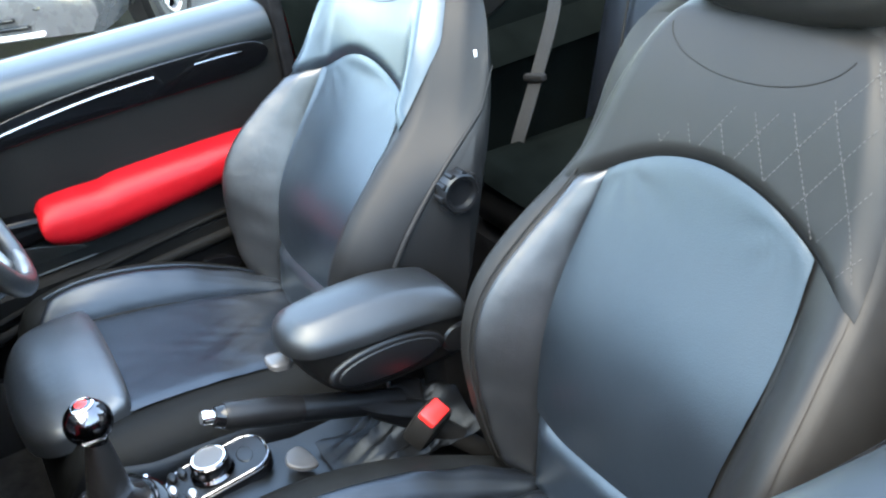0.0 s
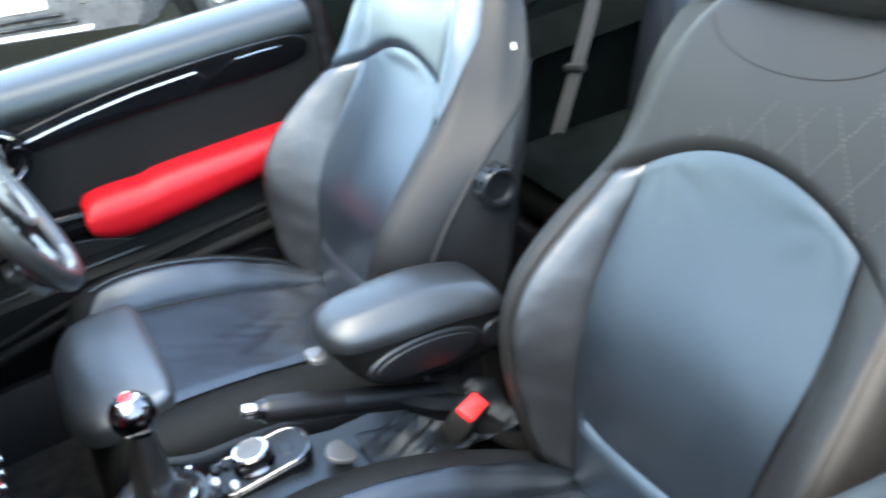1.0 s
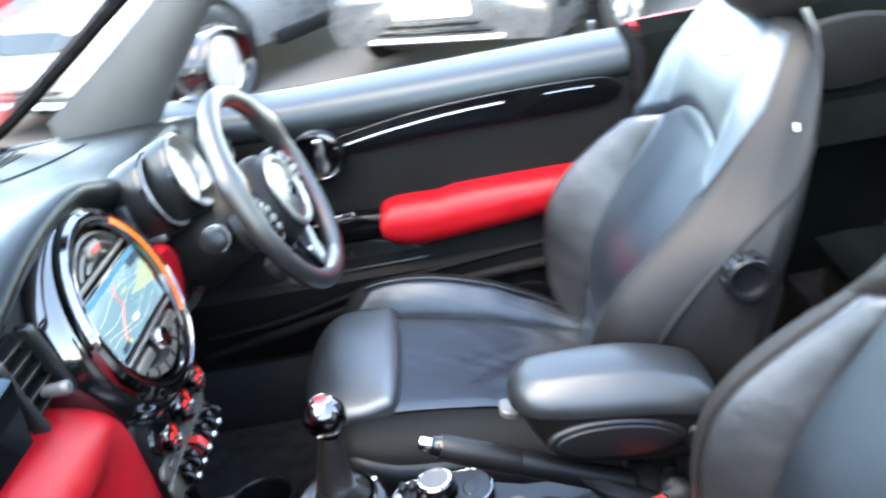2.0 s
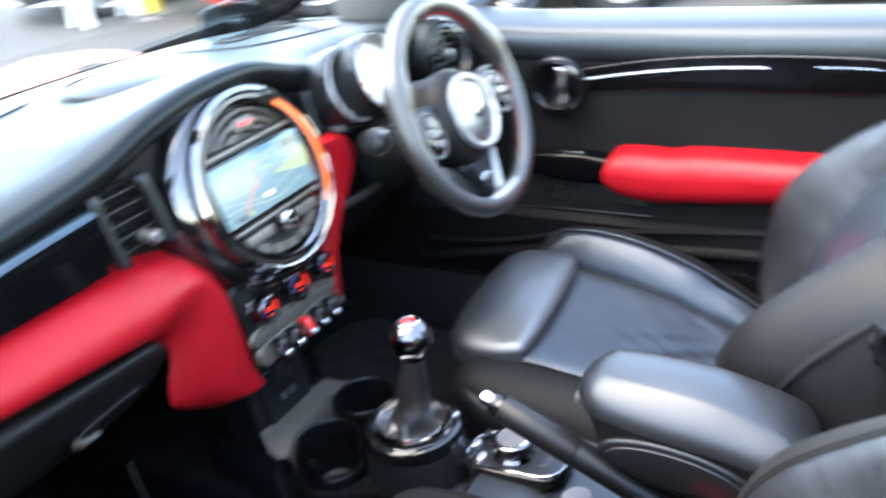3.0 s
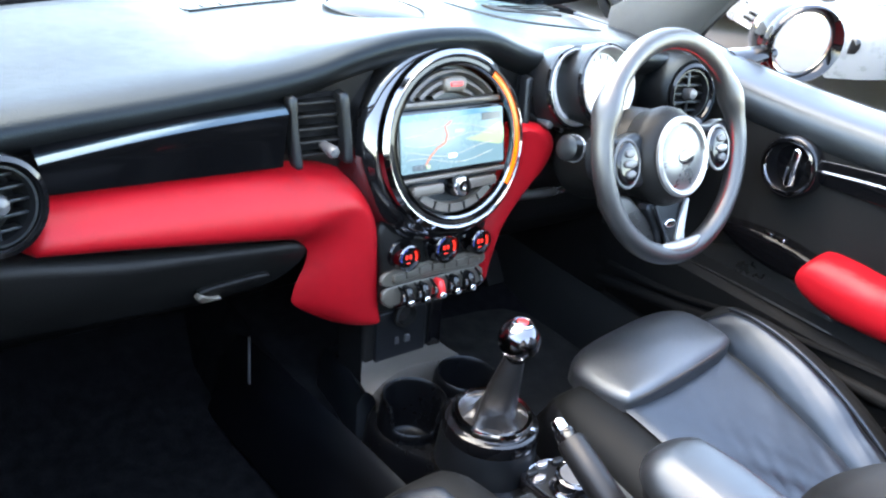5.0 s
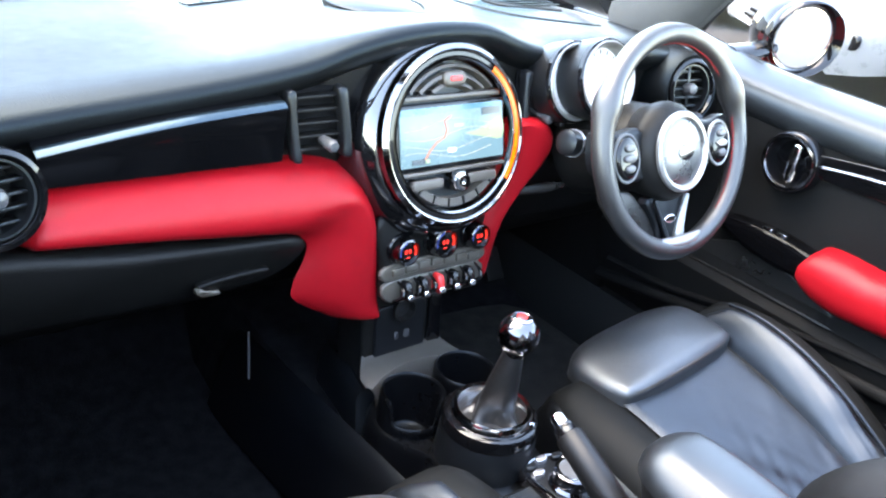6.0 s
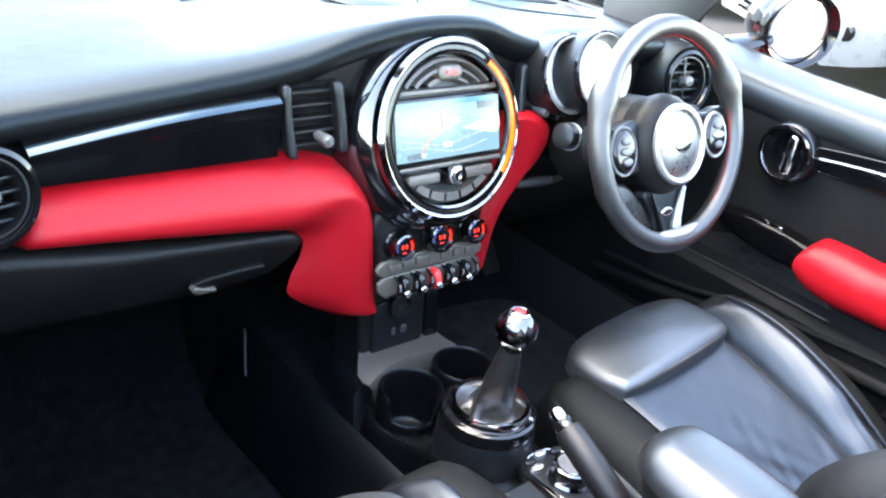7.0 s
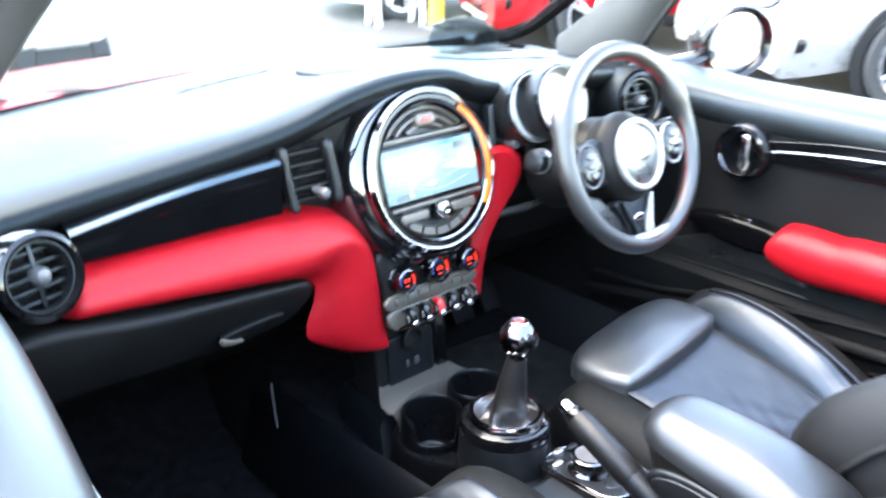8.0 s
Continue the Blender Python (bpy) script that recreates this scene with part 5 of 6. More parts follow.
lathe(bm, [(0.0280 * math.sin(math.pi * k / 20), 0.710 - 0.0280 * math.cos(math.pi * k / 20)) for k in range(21)], pose(0.003, 0.012, 0), 40)
knob = part("knob", bm, soft_chrome, gear, "polished chrome ball knob")
bm = B()
lathe(bm, ((0.0075, 0.0265), (0.007, 0.0274), (0.005, 0.0282), (0.0, 0.0284)), pose(0.003, 0.012, 0.710), 28)
# shift cap; its red puts the knob's red reflections into colour
part("knob_cap", bm, red_plastic, knob, "knob cap coloured red for reflections")
bm = B()
lathe(bm, ((0.0145, 0.0236), (0.0142, 0.0256), (0.0122, 0.0266), (0.012, 0.0249)), pose(0.003, 0.012, 0.710), 28)
part("knob_ring", bm, chrome, knob)
# small chrome stud added to make the glint on the drum's rim
bm = B()
lathe(bm, ((0.0, 0.575), (0.006, 0.574), (0.006, 0.560), (0.0, 0.558)), pose(0.035, -0.019, 0.003), 14)
part("ring_stud", bm, chrome, gear)

# ---- rotary controller ----
ctl = thing("rotary_controller", (0.036, -0.10, 0.52), "chrome rotary controller on a gloss black plate", "controller")
bm = B()
slab(bm, rounded(0.082, 0.150, 0.03, 6, 0.036, -0.105), lambda u, v, n: Vector((u, v, 0.515 + n - 0.06 * (v + 0.1))), 0.016, 0.005)
plate = part("plate", bm, gloss_black, ctl, "gloss black plate")
bm = B()
slab(bm, rounded(0.070, 0.136, 0.028, 6, 0.036, -0.108), lambda u, v, n: Vector((u, v, 0.529 + n - 0.06 * (v + 0.1))), 0.004, 0.0015)
part("plate_rim", bm, satin_black, plate, "dark inlay")
bm = B()
tube(bm, [(u, v, 0.532 - 0.06 * (v + 0.1)) for u, v in rounded(0.073, 0.139, 0.03, 8, 0.036, -0.108)], 0.0022, 8, True)
part("plate_edge", bm, dark_chrome, plate, "bright edge line")
bm = B()
lathe(bm, ((0.030, 0.528), (0.030, 0.536), (0.0265, 0.540), (0.0265, 0.550), (0.0255, 0.556), (0.0225, 0.558)), pose(0.036, -0.102, 0), 44)
kn = part("controller_knob", bm, soft_chrome, ctl, "ribbed chrome knob")
bm = B()
lathe(bm, ((0.0228, 0.557), (0.018, 0.5575), (0.0, 0.558)), pose(0.036, -0.102, 0), 36)
part("knob_top", bm, satin_grey, kn, "satin grey knob top")
bm = B()
lathe(bm, ((0.0232, 0.5565), (0.0228, 0.5590), (0.0205, 0.5592), (0.0200, 0.5570)), pose(0.036, -0.102, 0), 40)
part("knob_ring", bm, chrome, kn, "bright thin ring")
for k, (x, y) in enumerate(((0.012, -0.052), (0.036, -0.046), (0.060, -0.052), (0.012, -0.066), (0.060, -0.066))):
    bm = B()
    slab(bm, oval(0.010, 0.006, 18, x, y), lambda u, v, n: Vector((u, v, 0.530 + n - 0.06 * (v + 0.1))), 0.010, 0.003)
    part("menu_button", bm, satin_silver if k % 2 else satin_black, ctl, "small menu button")
bm = B()
slab(bm, oval(0.018, 0.012, 22, 0.036, -0.148), lambda u, v, n: Vector((u, v, 0.530 + n)), 0.007, 0.003)
part("menu_button", bm, satin_black, ctl)

# ---- handbrake ----
hb = thing("handbrake", (-0.03, -0.36, 0.50), "raised black handbrake lever with chrome button", "handbrake")
ha, hz = Vector((-0.033, -0.103, 0.673)), Vector((-0.034, -0.385, 0.545))


def along(t):
    return ha.lerp(hz, t)


bm = B()
tube(bm, [along(0.0), along(0.008), along(0.045), along(0.05)], [0.0075, 0.009, 0.009, 0.0105], 18)
part("button", bm, chrome, hb, "chrome release button")
bm = B()
tube(bm, [along(0.045), along(0.05), along(0.085), along(0.09)], [0.0105, 0.0125, 0.014, 0.0155], 18)
part("collar", bm, gloss_black, hb)
bm = B()
tube(bm, [along(0.088), along(0.10), along(0.25), along(0.40), along(0.42)], [0.0155, 0.0175, 0.0185, 0.0185, 0.017], 20)
part("grip", bm, grip_leather, hb, "black leather grip")
bm = B()
tube(bm, [along(0.415), along(0.43), along(0.80), along(0.90)], [0.0165, 0.0175, 0.0175, 0.017], 18)
part("lever", bm, console_black, hb, "black lever")
bm = B()
rows = []
for k in range(10):
    t = k / 9
    c = Vector((-0.033, -0.30 - 0.12 * t, 0.580 - 0.09 * t))
    r = 0.022 + 0.035 * t
    rows.append([c + Vector((r * (1 + 0.12 * math.sin(5 * a + 4 * t)) * math.cos(a), 0.5 * r * math.sin(a), 1.0 * r * math.sin(a) * (1 + 0.1 * math.sin(7 * a)))) for a in [2 * math.pi * j / 32 for j in range(32)]])
sheet(bm, rows, close_v=True, cap=True)
part("boot", bm, console_black, hb, "wrinkled leather boot", 70)

# loose leather skirt round the lever's foot
bm = B()
rows = []
for i in range(25):
    u = i / 24
    row = []
    for j in range(21):
        v = j / 20
        x, y = -0.105 + 0.125 * v, -0.24 - 0.20 * u
        rise = 0.045 * math.exp(-((x + 0.034) / 0.03) ** 2) * min(1.0, u * 1.6)
        fold = 0.007 * math.sin(34 * v + 5 * u + 2 * math.sin(9 * u)) * math.sin(math.pi * u) + 0.004 * math.sin(19 * u + 7 * v)
        row.append((x, y, 0.508 + rise + fold))
    rows.append(row)
sheet(bm, rows)
part("leather_skirt", bm, console_black, hb, "creased leather skirt", 80)
bm = B()
slab(bm, rounded(0.048, 0.050, 0.008, 4, 0.0, 0.0), lambda u, v, n: pose(-0.020, -0.372, 0.552, 22, -12, -25) @ Vector((u, v, n)), 0.010, 0.005)
part("foot_plate", bm, satin_black, hb, "satin plate behind the lever")
bm = B()
slab(bm, smooth([(-0.022, -0.012), (0.016, -0.016), (0.020, 0.006), (0.004, 0.022), (-0.016, 0.012)]), lambda u, v, n: pose(-0.008, -0.208, 0.518, 14, -16, 20) @ Vector((u, v, n)), 0.006, 0.003)
part("skirt_tab", bm, satin_grey, hb, "small plastic tab")

# ---- centre armrest ----
arm = thing("centre_storage_box", (-0.005, -0.44, 0.48), "black leather-topped storage box armrest on the console", "storage box")


def arm_at(z0):
    return lambda u, v, n: Vector((u, v, z0 + n + 0.09 * (v + 0.23) - 0.35 * max(0.0, -0.36 - v) ** 1.5))


arm_line = smooth([(-0.058, -0.255), (-0.035, -0.228), (-0.005, -0.221), (0.025, -0.226), (0.050, -0.248), (0.058, -0.32), (0.060, -0.40), (0.056, -0.455), (0.03, -0.475), (-0.04, -0.475), (-0.064, -0.455), (-0.066, -0.40), (-0.066, -0.32)], 4)
bm = B()
slab(bm, arm_line, arm_at(0.698), 0.030, 0.028, 9, 0.018)
part("lid", bm, lid_leather, arm, "padded black leather lid")
bm = B()
slab(bm, [(x * 0.97, -0.35 + (y + 0.35) * 0.97) for x, y in arm_line], lambda u, v, n: Vector((u * (1 - 1.3 * n), v - 0.25 * n * max(0.0, (v + 0.30) / 0.08), 0.698 - n * (1 - 0.5 * max(0.0, min(1.0, (v + 0.32) / 0.10)) ** 2) + 0.09 * (v + 0.23))), 0.088, 0.030, 6)
boxy = part("storage_box", bm, hard_black, arm, "black storage box")
bm = B()
slab(bm, oval(0.084, 0.031, 40, -0.342, 0.0), lambda u, v, n: Vector((-0.0615 + 0.22 * max(0, -v) - n, u, 0.652 + v + 0.09 * (u + 0.35))), 0.007, 0.005)
slab(bm, oval(0.073, 0.024, 40, -0.342, 0.0), lambda u, v, n: Vector((-0.0685 + 0.22 * max(0, -v) - n, u, 0.652 + v + 0.09 * (u + 0.35))), 0.003, 0.002)
part("side_oval", bm, satin_black, boxy, "raised oval on the side")
bm = B()
slab(bm, rounded(0.036, 0.030, 0.012, 5, 0.014, -0.222), lambda u, v, n: Vector((u, v, 0.664 + n * 0.7 + 0.2 * (v + 0.22))), 0.014, 0.006)
part("latch", bm, satin_grey, arm, "grey latch tab")
bm = B()
box(bm, (-0.004, -0.452, 0.565), (0.085, 0.05, 0.19), 0.015)
part("bracket", bm, hard_black, arm, "black pivot bracket")
bm = B()
lathe(bm, ((0.022, -0.01), (0.022, 0.006), (0.018, 0.010), (0.0, 0.011)), basis((-0.055, -0.445, 0.635), (0, -1, 0), (0, 0, 1)), 24)
part("pivot_cap", bm, satin_black, arm)

# ---- belt buckles ----
for at, lab in (((-0.105, -0.372, 0.572), "black seat belt buckle with red button beside the passenger seat"),):
    bk = thing("seat_belt_buckle", (at[0], at[1] - 0.05, 0.48), lab, "seat belt buckle")
    m = pose(*at, 8, -32, 24)
    bm = B()
    box(bm, (0, -0.006, -0.030), (0.036, 0.054, 0.056), 0.008, m)
    part("housing", bm, rubber, bk, "black buckle housing")
    bm = B()
    box(bm, (0, 0, 0.0), (0.026, 0.042, 0.010), 0.003, m)
    part("release_button", bm, red_plastic, bk, "bright red release button")
    bm = B()
    tube(bm, [m @ Vector((0, -0.02, -0.04)), (at[0], at[1] - 0.07, 0.46), (at[0], at[1] - 0.08, 0.42)], [0.016, 0.014, 0.014], 10)
    part("stem", bm, rubber, bk)


# ---- seats ----
HALF = ((0.0, 0.195), (0.05, 0.215), (0.13, 0.245), (0.21, 0.258), (0.28, 0.252), (0.34, 0.240), (0.40, 0.225), (0.47, 0.208), (0.54, 0.182), (0.59, 0.155), (0.62, 0.118), (0.635, 0.07))
BEHIND = ((0.0, 0.225), (0.1, 0.258), (0.2, 0.270), (0.35, 0.268), (0.45, 0.260), (0.52, 0.245), (0.58, 0.215), (0.62, 0.16), (0.635, 0.10))
INNER = ((0.0, 0.118), (0.04, 0.124), (0.12, 0.133), (0.22, 0.145), (0.30, 0.149), (0.42, 0.140))
SWELL = ((0.0, 0.040), (0.06, 0.075), (0.16, 0.105), (0.24, 0.098), (0.32, 0.062), (0.38, 0.026), (0.43, 0.008), (0.50, 0.002), (0.64, 0.0))


def back_front(s, h):
    """How far the backrest's front stands out at a place across and up it."""
    w, i = eased(h, HALF), min(eased(h, INNER), eased(h, HALF) * 0.75)
    a = abs(s)
    t = max(0.0, min(1.0, (a - i * 0.98) / (w * 0.90 - i * 0.98)))
    out = eased(h, SWELL) * math.sin(t * math.pi / 2) ** 1.25
    edge = max(0.0, (a - w * 0.82) / (w * 0.18))
    out -= 0.045 * min(1.0, edge) ** 2.2
    out += 0.005 * math.cos(min(1.0, a / max(i, 0.01)) * math.pi / 2) * (1 if h < 0.44 else max(0, 1 - (h - 0.44) / 0.1))
    out -= 0.030 * max(0, (h - 0.50) / 0.13) ** 2
    out += (1 - t) * 0.033 * math.exp(-((h - 0.185) / 0.14) ** 2)
    return out + 0.02 * max(0, 0.10 - h)


def arch(s):
    """The height of the seam over the insert."""
    a = abs(s)
    return 0.455 - 2.35 * a * a if a < 0.145 else 0.4056 - 0.5 * (a - 0.145)


def seam(s):
    """The height of the seam under the insert."""
    return 0.084 + 2.4 * max(0.0, abs(s) - 0.06) ** 2


def creased(s, h):
    """As back_front(), with the soft folds of a bolster that is leant on."""
    low = math.exp(-((h - 0.10) / 0.09) ** 2) + 0.35 * math.exp(-((h - 0.36) / 0.05) ** 2)
    return back_front(s, h) + 0.0012 * low * math.sin(85 * h - 40 * abs(s) + 1.8 * math.sin(30 * h + 20 * s))


def puckered(s, h):
    """As back_front(), with small gathers where the insert's upper corners are sewn in."""
    ds, dh = 0.118 - abs(s), 0.425 - h
    d = math.hypot(ds, dh)
    ray = math.atan2(dh, ds + 1e-6)
    soft = 0.0009 * math.sin(16 * h + 9 * s) * math.sin(21 * s - 7 * h)
    return back_front(s, h) + 0.0010 * math.exp(-(d / 0.055) ** 2) * math.sin(9 * ray + (1 if s > 0 else 2.2)) * min(1.0, d / 0.015) + soft


def panel(bm, place, u_line, v0, v1, front_fn, puff, rim, nu=20, nv=24):
    """A padded panel: u from u_line(v) = (left, right), v between v0(u) and v1(u); its edges sink by puff within rim."""
    rows = []
    for i in range(nv + 1):
        row = []
        for j in range(nu + 1):
            tu, tv = j / nu, i / nv
            h = v0(0) + (v1(0) - v0(0)) * tv
            for _ in range(2):
                a, b = u_line(h)
                s = a + (b - a) * tu
                h = v0(s) + (v1(s) - v0(s)) * tv
            a, b = u_line(h)
            d = min((b - a) * min(tu, 1 - tu), (v1(s) - v0(s)) * min(tv, 1 - tv))
            k = max(0.0, min(1.0, d / rim))
            row.append(place(s, h, front_fn(s, h) + puff * math.sqrt(max(0, 1 - (1 - k) ** 2)) - puff * 0.4))
        rows.append(row)
    return sheet(bm, rows)


def make_seat(cx, y0, inner, label, name="front_seat"):
    """A sports seat. cx, y0: its middle and the foot of its backrest; inner: the side (1 or -1) on which the console lies."""
    seat = thing(name, (cx, y0 + 0.2, 0.30), label, "car seat", "front seats")
    lean = radians(23)
    up, out = Vector((0, -math.sin(lean), math.cos(lean))), Vector((0, math.cos(lean), math.sin(lean)))
    foot = Vector((cx, y0, 0.50))

    def on_back(s, h, n):
        if inner < 0 and h > 0.18:
            # the driver's insert lies further back towards the shoulders
            inside = max(0.0, min(1.0, (eased(h, INNER) * 1.15 - abs(s)) / 0.03))
            n -= 0.085 * inside * (min(h, 0.43) - 0.18) * max(0.0, min(1.0, (0.63 - h) / 0.20))
        return foot + Vector((s, 0, 0)) + up * h + out * n

    # shell of the backrest
    bm = B()
    rows = []
    for k in range(33):
        h = 0.635 * k / 32
        w = eased(h, HALF)
        deep = 0.125 - 0.07 * max(0, (h - 0.2) / 0.43)
        ring = [on_back(w * u, h, back_front(w * u, h) - 0.006) for u in [j / 14 - 1 for j in range(29)]]
        nf = back_front(w, h) - 0.006
        wb = eased(h, BEHIND)
        sides = [(w + (wb - w) * k, nf + (-deep - nf) * t) for k, t in ((0.45, 0.18), (0.8, 0.40), (1.0, 0.66), (0.96, 0.88))]
        ring += [on_back(a, h, b) for a, b in sides]
        ring += [on_back(wb * u, h, -deep - 0.012 * (1 - u * u)) for u in [0.88 - 0.176 * j for j in range(11)]]
        ring += [on_back(-a, h, b) for a, b in reversed(sides)]
        rows.append(ring)
    sheet(bm, rows, close_v=True, cap=True)
    part("back_shell", bm, leather_matt if inner > 0 else side_cloth, seat, "matt charcoal backrest shell", 70)
    bm = B()
    panel(bm, on_back, lambda h: (-eased(h, INNER), eased(h, INNER)), seam, arch, puckered, 0.0014, 0.012, 36, 48)
    part("back_insert", bm, leather_dull if inner > 0 else leather, seat, "smooth black leather insert", 80)
    bm = B()
    panel(bm, on_back, lambda h: (-eased(h, INNER), eased(h, INNER)), lambda s: -0.01, seam, back_front, 0.013, 0.016, 22, 8)
    part("lower_back_panel", bm, leather, seat, "black leather lower panel", 80)
    for sx in (-1, 1):
        bm = B()
        panel(bm, on_back, lambda h: (sx * eased(h, INNER), sx * (eased(h, INNER) + (eased(h, HALF) * ((0.77 if inner > 0 else 0.82) if sx == inner else 0.88) - eased(h, INNER)) * (0.70 if inner < 0 and sx < 0 else 1.0))), lambda s: 0.005, arch, creased, 0.012, 0.024, 20, 48)
        part("back_bolster", bm, leather_matt if inner > 0 and sx < 0 else leather_worn, seat, "creased black leather side bolster", 80)
    bm = B()
    panel(bm, on_back, lambda h: (-eased(h, HALF) * (eased(h, ((0.30, 0.80), (0.42, 0.86), (0.52, 0.97))) if inner < 0 else 0.90), eased(h, HALF) * (0.84 if inner > 0 else 0.90)), arch, lambda s: 0.618 - 1.2 * abs(s) ** 2.2, back_front, 0.010, 0.018, 26, 18)
    upper = part("shoulder_panel", bm, leather_matt if inner > 0 else leather, seat, "charcoal shoulder panel with diamond stitching" if inner > 0 else "black leather shoulder panel", 80)
    # curved seam under the headrest
    bm = B()
    bowl = [(0.112 * math.sin(radians(a)), 0.588 - 0.046 * math.cos(radians(a))) for a in range(-84, 85, 6)]
    tube(bm, [on_back(s, h, back_front(s, h) + 0.0060) for s, h in bowl], 0.0009, 6)
    part("neck_seam", bm, rubber, upper)
    if inner > 0:
        bm = B()

        def stitch_line(s0, h0, ds, dh, n):
            for k in range(n):
                s, h = s0 + ds * k, h0 + dh * k
                s2, h2 = s + ds * 0.55, h + dh * 0.55
                if -eased(h, HALF) * 0.86 < s < eased(h, HALF) * 0.72 and arch(s) + 0.012 < h < min(0.60 - 1.2 * abs(s) ** 2.2, 0.515 + 2.6 * s * s if abs(s) < 0.11 else 1) and (s < 0.0 or h < arch(s) + 0.045 - 0.30 * s):
                    tube(bm, [on_back(s, h, back_front(s, h) + 0.0062), on_back(s2, h2, back_front(s2, h2) + 0.0062)], 0.0005, 4)
        for k in range(-12, 13):
            stitch_line(k * 0.046, 0.34, 0.0029, 0.0050, 56)
            stitch_line(k * 0.046, 0.34, -0.0029, 0.0050, 56)
        tagged(part("diamond_stitching", bm, thread, upper), "grey diamond stitching", kind="stuff")
    # piping along the passenger's inner bolster
    if inner > 0:
        bm = B()
        tube(bm, [on_back(eased(h, HALF) * 0.785, h, back_front(eased(h, HALF) * 0.785, h) - 0.0012) for h in [0.58 * i / 40 for i in range(1, 41)]], 0.0013, 6)
        part("edge_piping", bm, rubber, seat)
    # hard side cover with the backrest knob, on the console side
    ks = inner
    bm = B()
    rows = []
    for k in range(11):
        h = -0.02 + 0.42 * k / 10
        w, wb = eased(h, HALF), eased(h, BEHIND)
        nf = back_front(w, h) - 0.006
        deep = 0.125 - 0.07 * max(0, (h - 0.2) / 0.43)
        lo, hi = 0.16 + 0.30 * (k / 10) ** 2, 0.90 - 0.38 * (k / 10) ** 3
        rows.append([on_back(ks * (w + (wb - w) * min(1, 1.7 * t) + 0.005), h, nf + (-deep - nf) * t) for t in [lo + (hi - lo) * j / 8 for j in range(9)]])
    sheet(bm, rows)
    side = part("side_cover", bm, leather_matt if inner > 0 else side_cloth, seat, "grey leatherette side cover", 80)
    if inner < 0:
        def on_side(h, t):
            w, wb = eased(h, HALF), eased(h, BEHIND)
            nf, deep = back_front(w, h) - 0.006, 0.125 - 0.07 * max(0, (h - 0.2) / 0.43)
            return on_back(ks * (w + (wb - w) * min(1, 1.7 * t) + 0.005), h, nf + (-deep - nf) * t)
        bm = B()
        tube(bm, [on_side(h, t) for h, t in [(0.38 * k / 10 - 0.02, 0.12 + 0.12 * (k / 10) ** 3) for k in range(11)] + [(0.40, 0.34), (0.44, 0.52), (0.50, 0.82)]], [0.0040] * 9 + [0.0035, 0.003, 0.0026, 0.0020, 0.001], 8)
        part("cover_edge", bm, side_cloth, side, "rolled edge of the side cover")
        kp = on_back(ks * (eased(0.32, BEHIND) + 0.004), 0.322, -0.045)
        km = basis(kp, (0, ks, 0), (0, 0, 1))
        bm = B()
        lathe(bm, ((0.030, -0.01), (0.030, 0.010), (0.027, 0.014), (0.022, 0.013), (0.019, 0.006), (0.0, 0.005)), km, 40)
        kb = part("recline_knob", bm, satin_black, side, "black round backrest knob")
        for k in range(10):
            bm = B()
            lathe(bm, ((0.0, 0.012), (0.005, 0.011), (0.005, -0.008), (0.0, -0.009)), km @ Matrix.Rotation(radians(36 * k), 4, "Z") @ pose(0.029, 0, 0), 8)
            part("knob_ridge", bm, satin_black, kb)
    if inner < 0:
        tp = on_back(ks * (eased(0.51, BEHIND) - 0.004), 0.512, -0.044)
        bm = B()
        box(bm, (0, 0, 0), (0.0045, 0.010, 0.002), 0.0005, basis(tp + Vector((ks * 0.004, 0, 0)), (0, ks, 0), (0, 0.2, 1)))
        part("airbag_tag", bm, dial_silver, seat, "small pale fabric tag")
    # headrest on two posts
    for sx in (-1, 1):
        bm = B()
        tube(bm, [on_back(sx * 0.055, 0.59, -0.035), on_back(sx * 0.055, 0.67, -0.03)], 0.0065, 10)
        part("headrest_post", bm, chrome, seat, "chrome headrest post")
        bm = B()
        lathe(bm, ((0.014, -0.01), (0.014, 0.004), (0.009, 0.008)), Matrix.Translation(on_back(sx * 0.055, 0.624, -0.033)) @ Matrix.Rotation(lean, 4, "X"), 16)
        part("post_sleeve", bm, satin_silver, seat)
    bm = B()
    rows = []
    for k in range(15):
        t = k / 14
        h = 0.604 + 0.17 * t
        e = math.sqrt(max(0.0, 1 - abs(2 * t - 1) ** 3.2))
        w, d = 0.055 + 0.078 * e, 0.012 + 0.045 * e
        rows.append([on_back(w * math.copysign(abs(math.cos(a)) ** 0.6, math.cos(a)), h, -0.028 + d * math.copysign(abs(math.sin(a)) ** 0.75, math.sin(a))) for a in [2 * math.pi * j / 36 for j in range(36)]])
    sheet(bm, rows, close_v=True, cap=True)
    part("headrest", bm, leather_matt, seat, "padded charcoal headrest", 70)

    # cushion: it falls to the rear, its side bolsters rise from the insert
    def half(y):
        return 0.100 + 0.055 * max(0.0, min(0.44, y))

    def cush(s, y):
        """Height of the cushion's top: s across, y forward of the backrest's foot."""
        a = abs(s)
        z = 0.479 + 0.40 * min(y, 0.44) - 0.37 * min(y, 0.44) * abs(min(y, 0.44)) - 0.006 * math.cos(min(1, a / half(y)) * math.pi / 2)
        t = max(0.0, min(1.0, (a - half(y)) / 0.054))
        rise = 0.012 if inner < 0 and s < 0 else 0.046
        lift = eased(y, ((-0.04, 0.0), (0.06, 0.05), (0.13, 0.45), (0.21, 0.82), (0.30, 0.98), (0.38, 0.86), (0.44, 0.52), (0.49, 0.18), (0.53, 0.0)))
        z += rise * lift * (1 - (1 - t) ** 2)
        z -= 0.030 * max(0.0, (a - half(y) - 0.072) / 0.05) ** 1.5
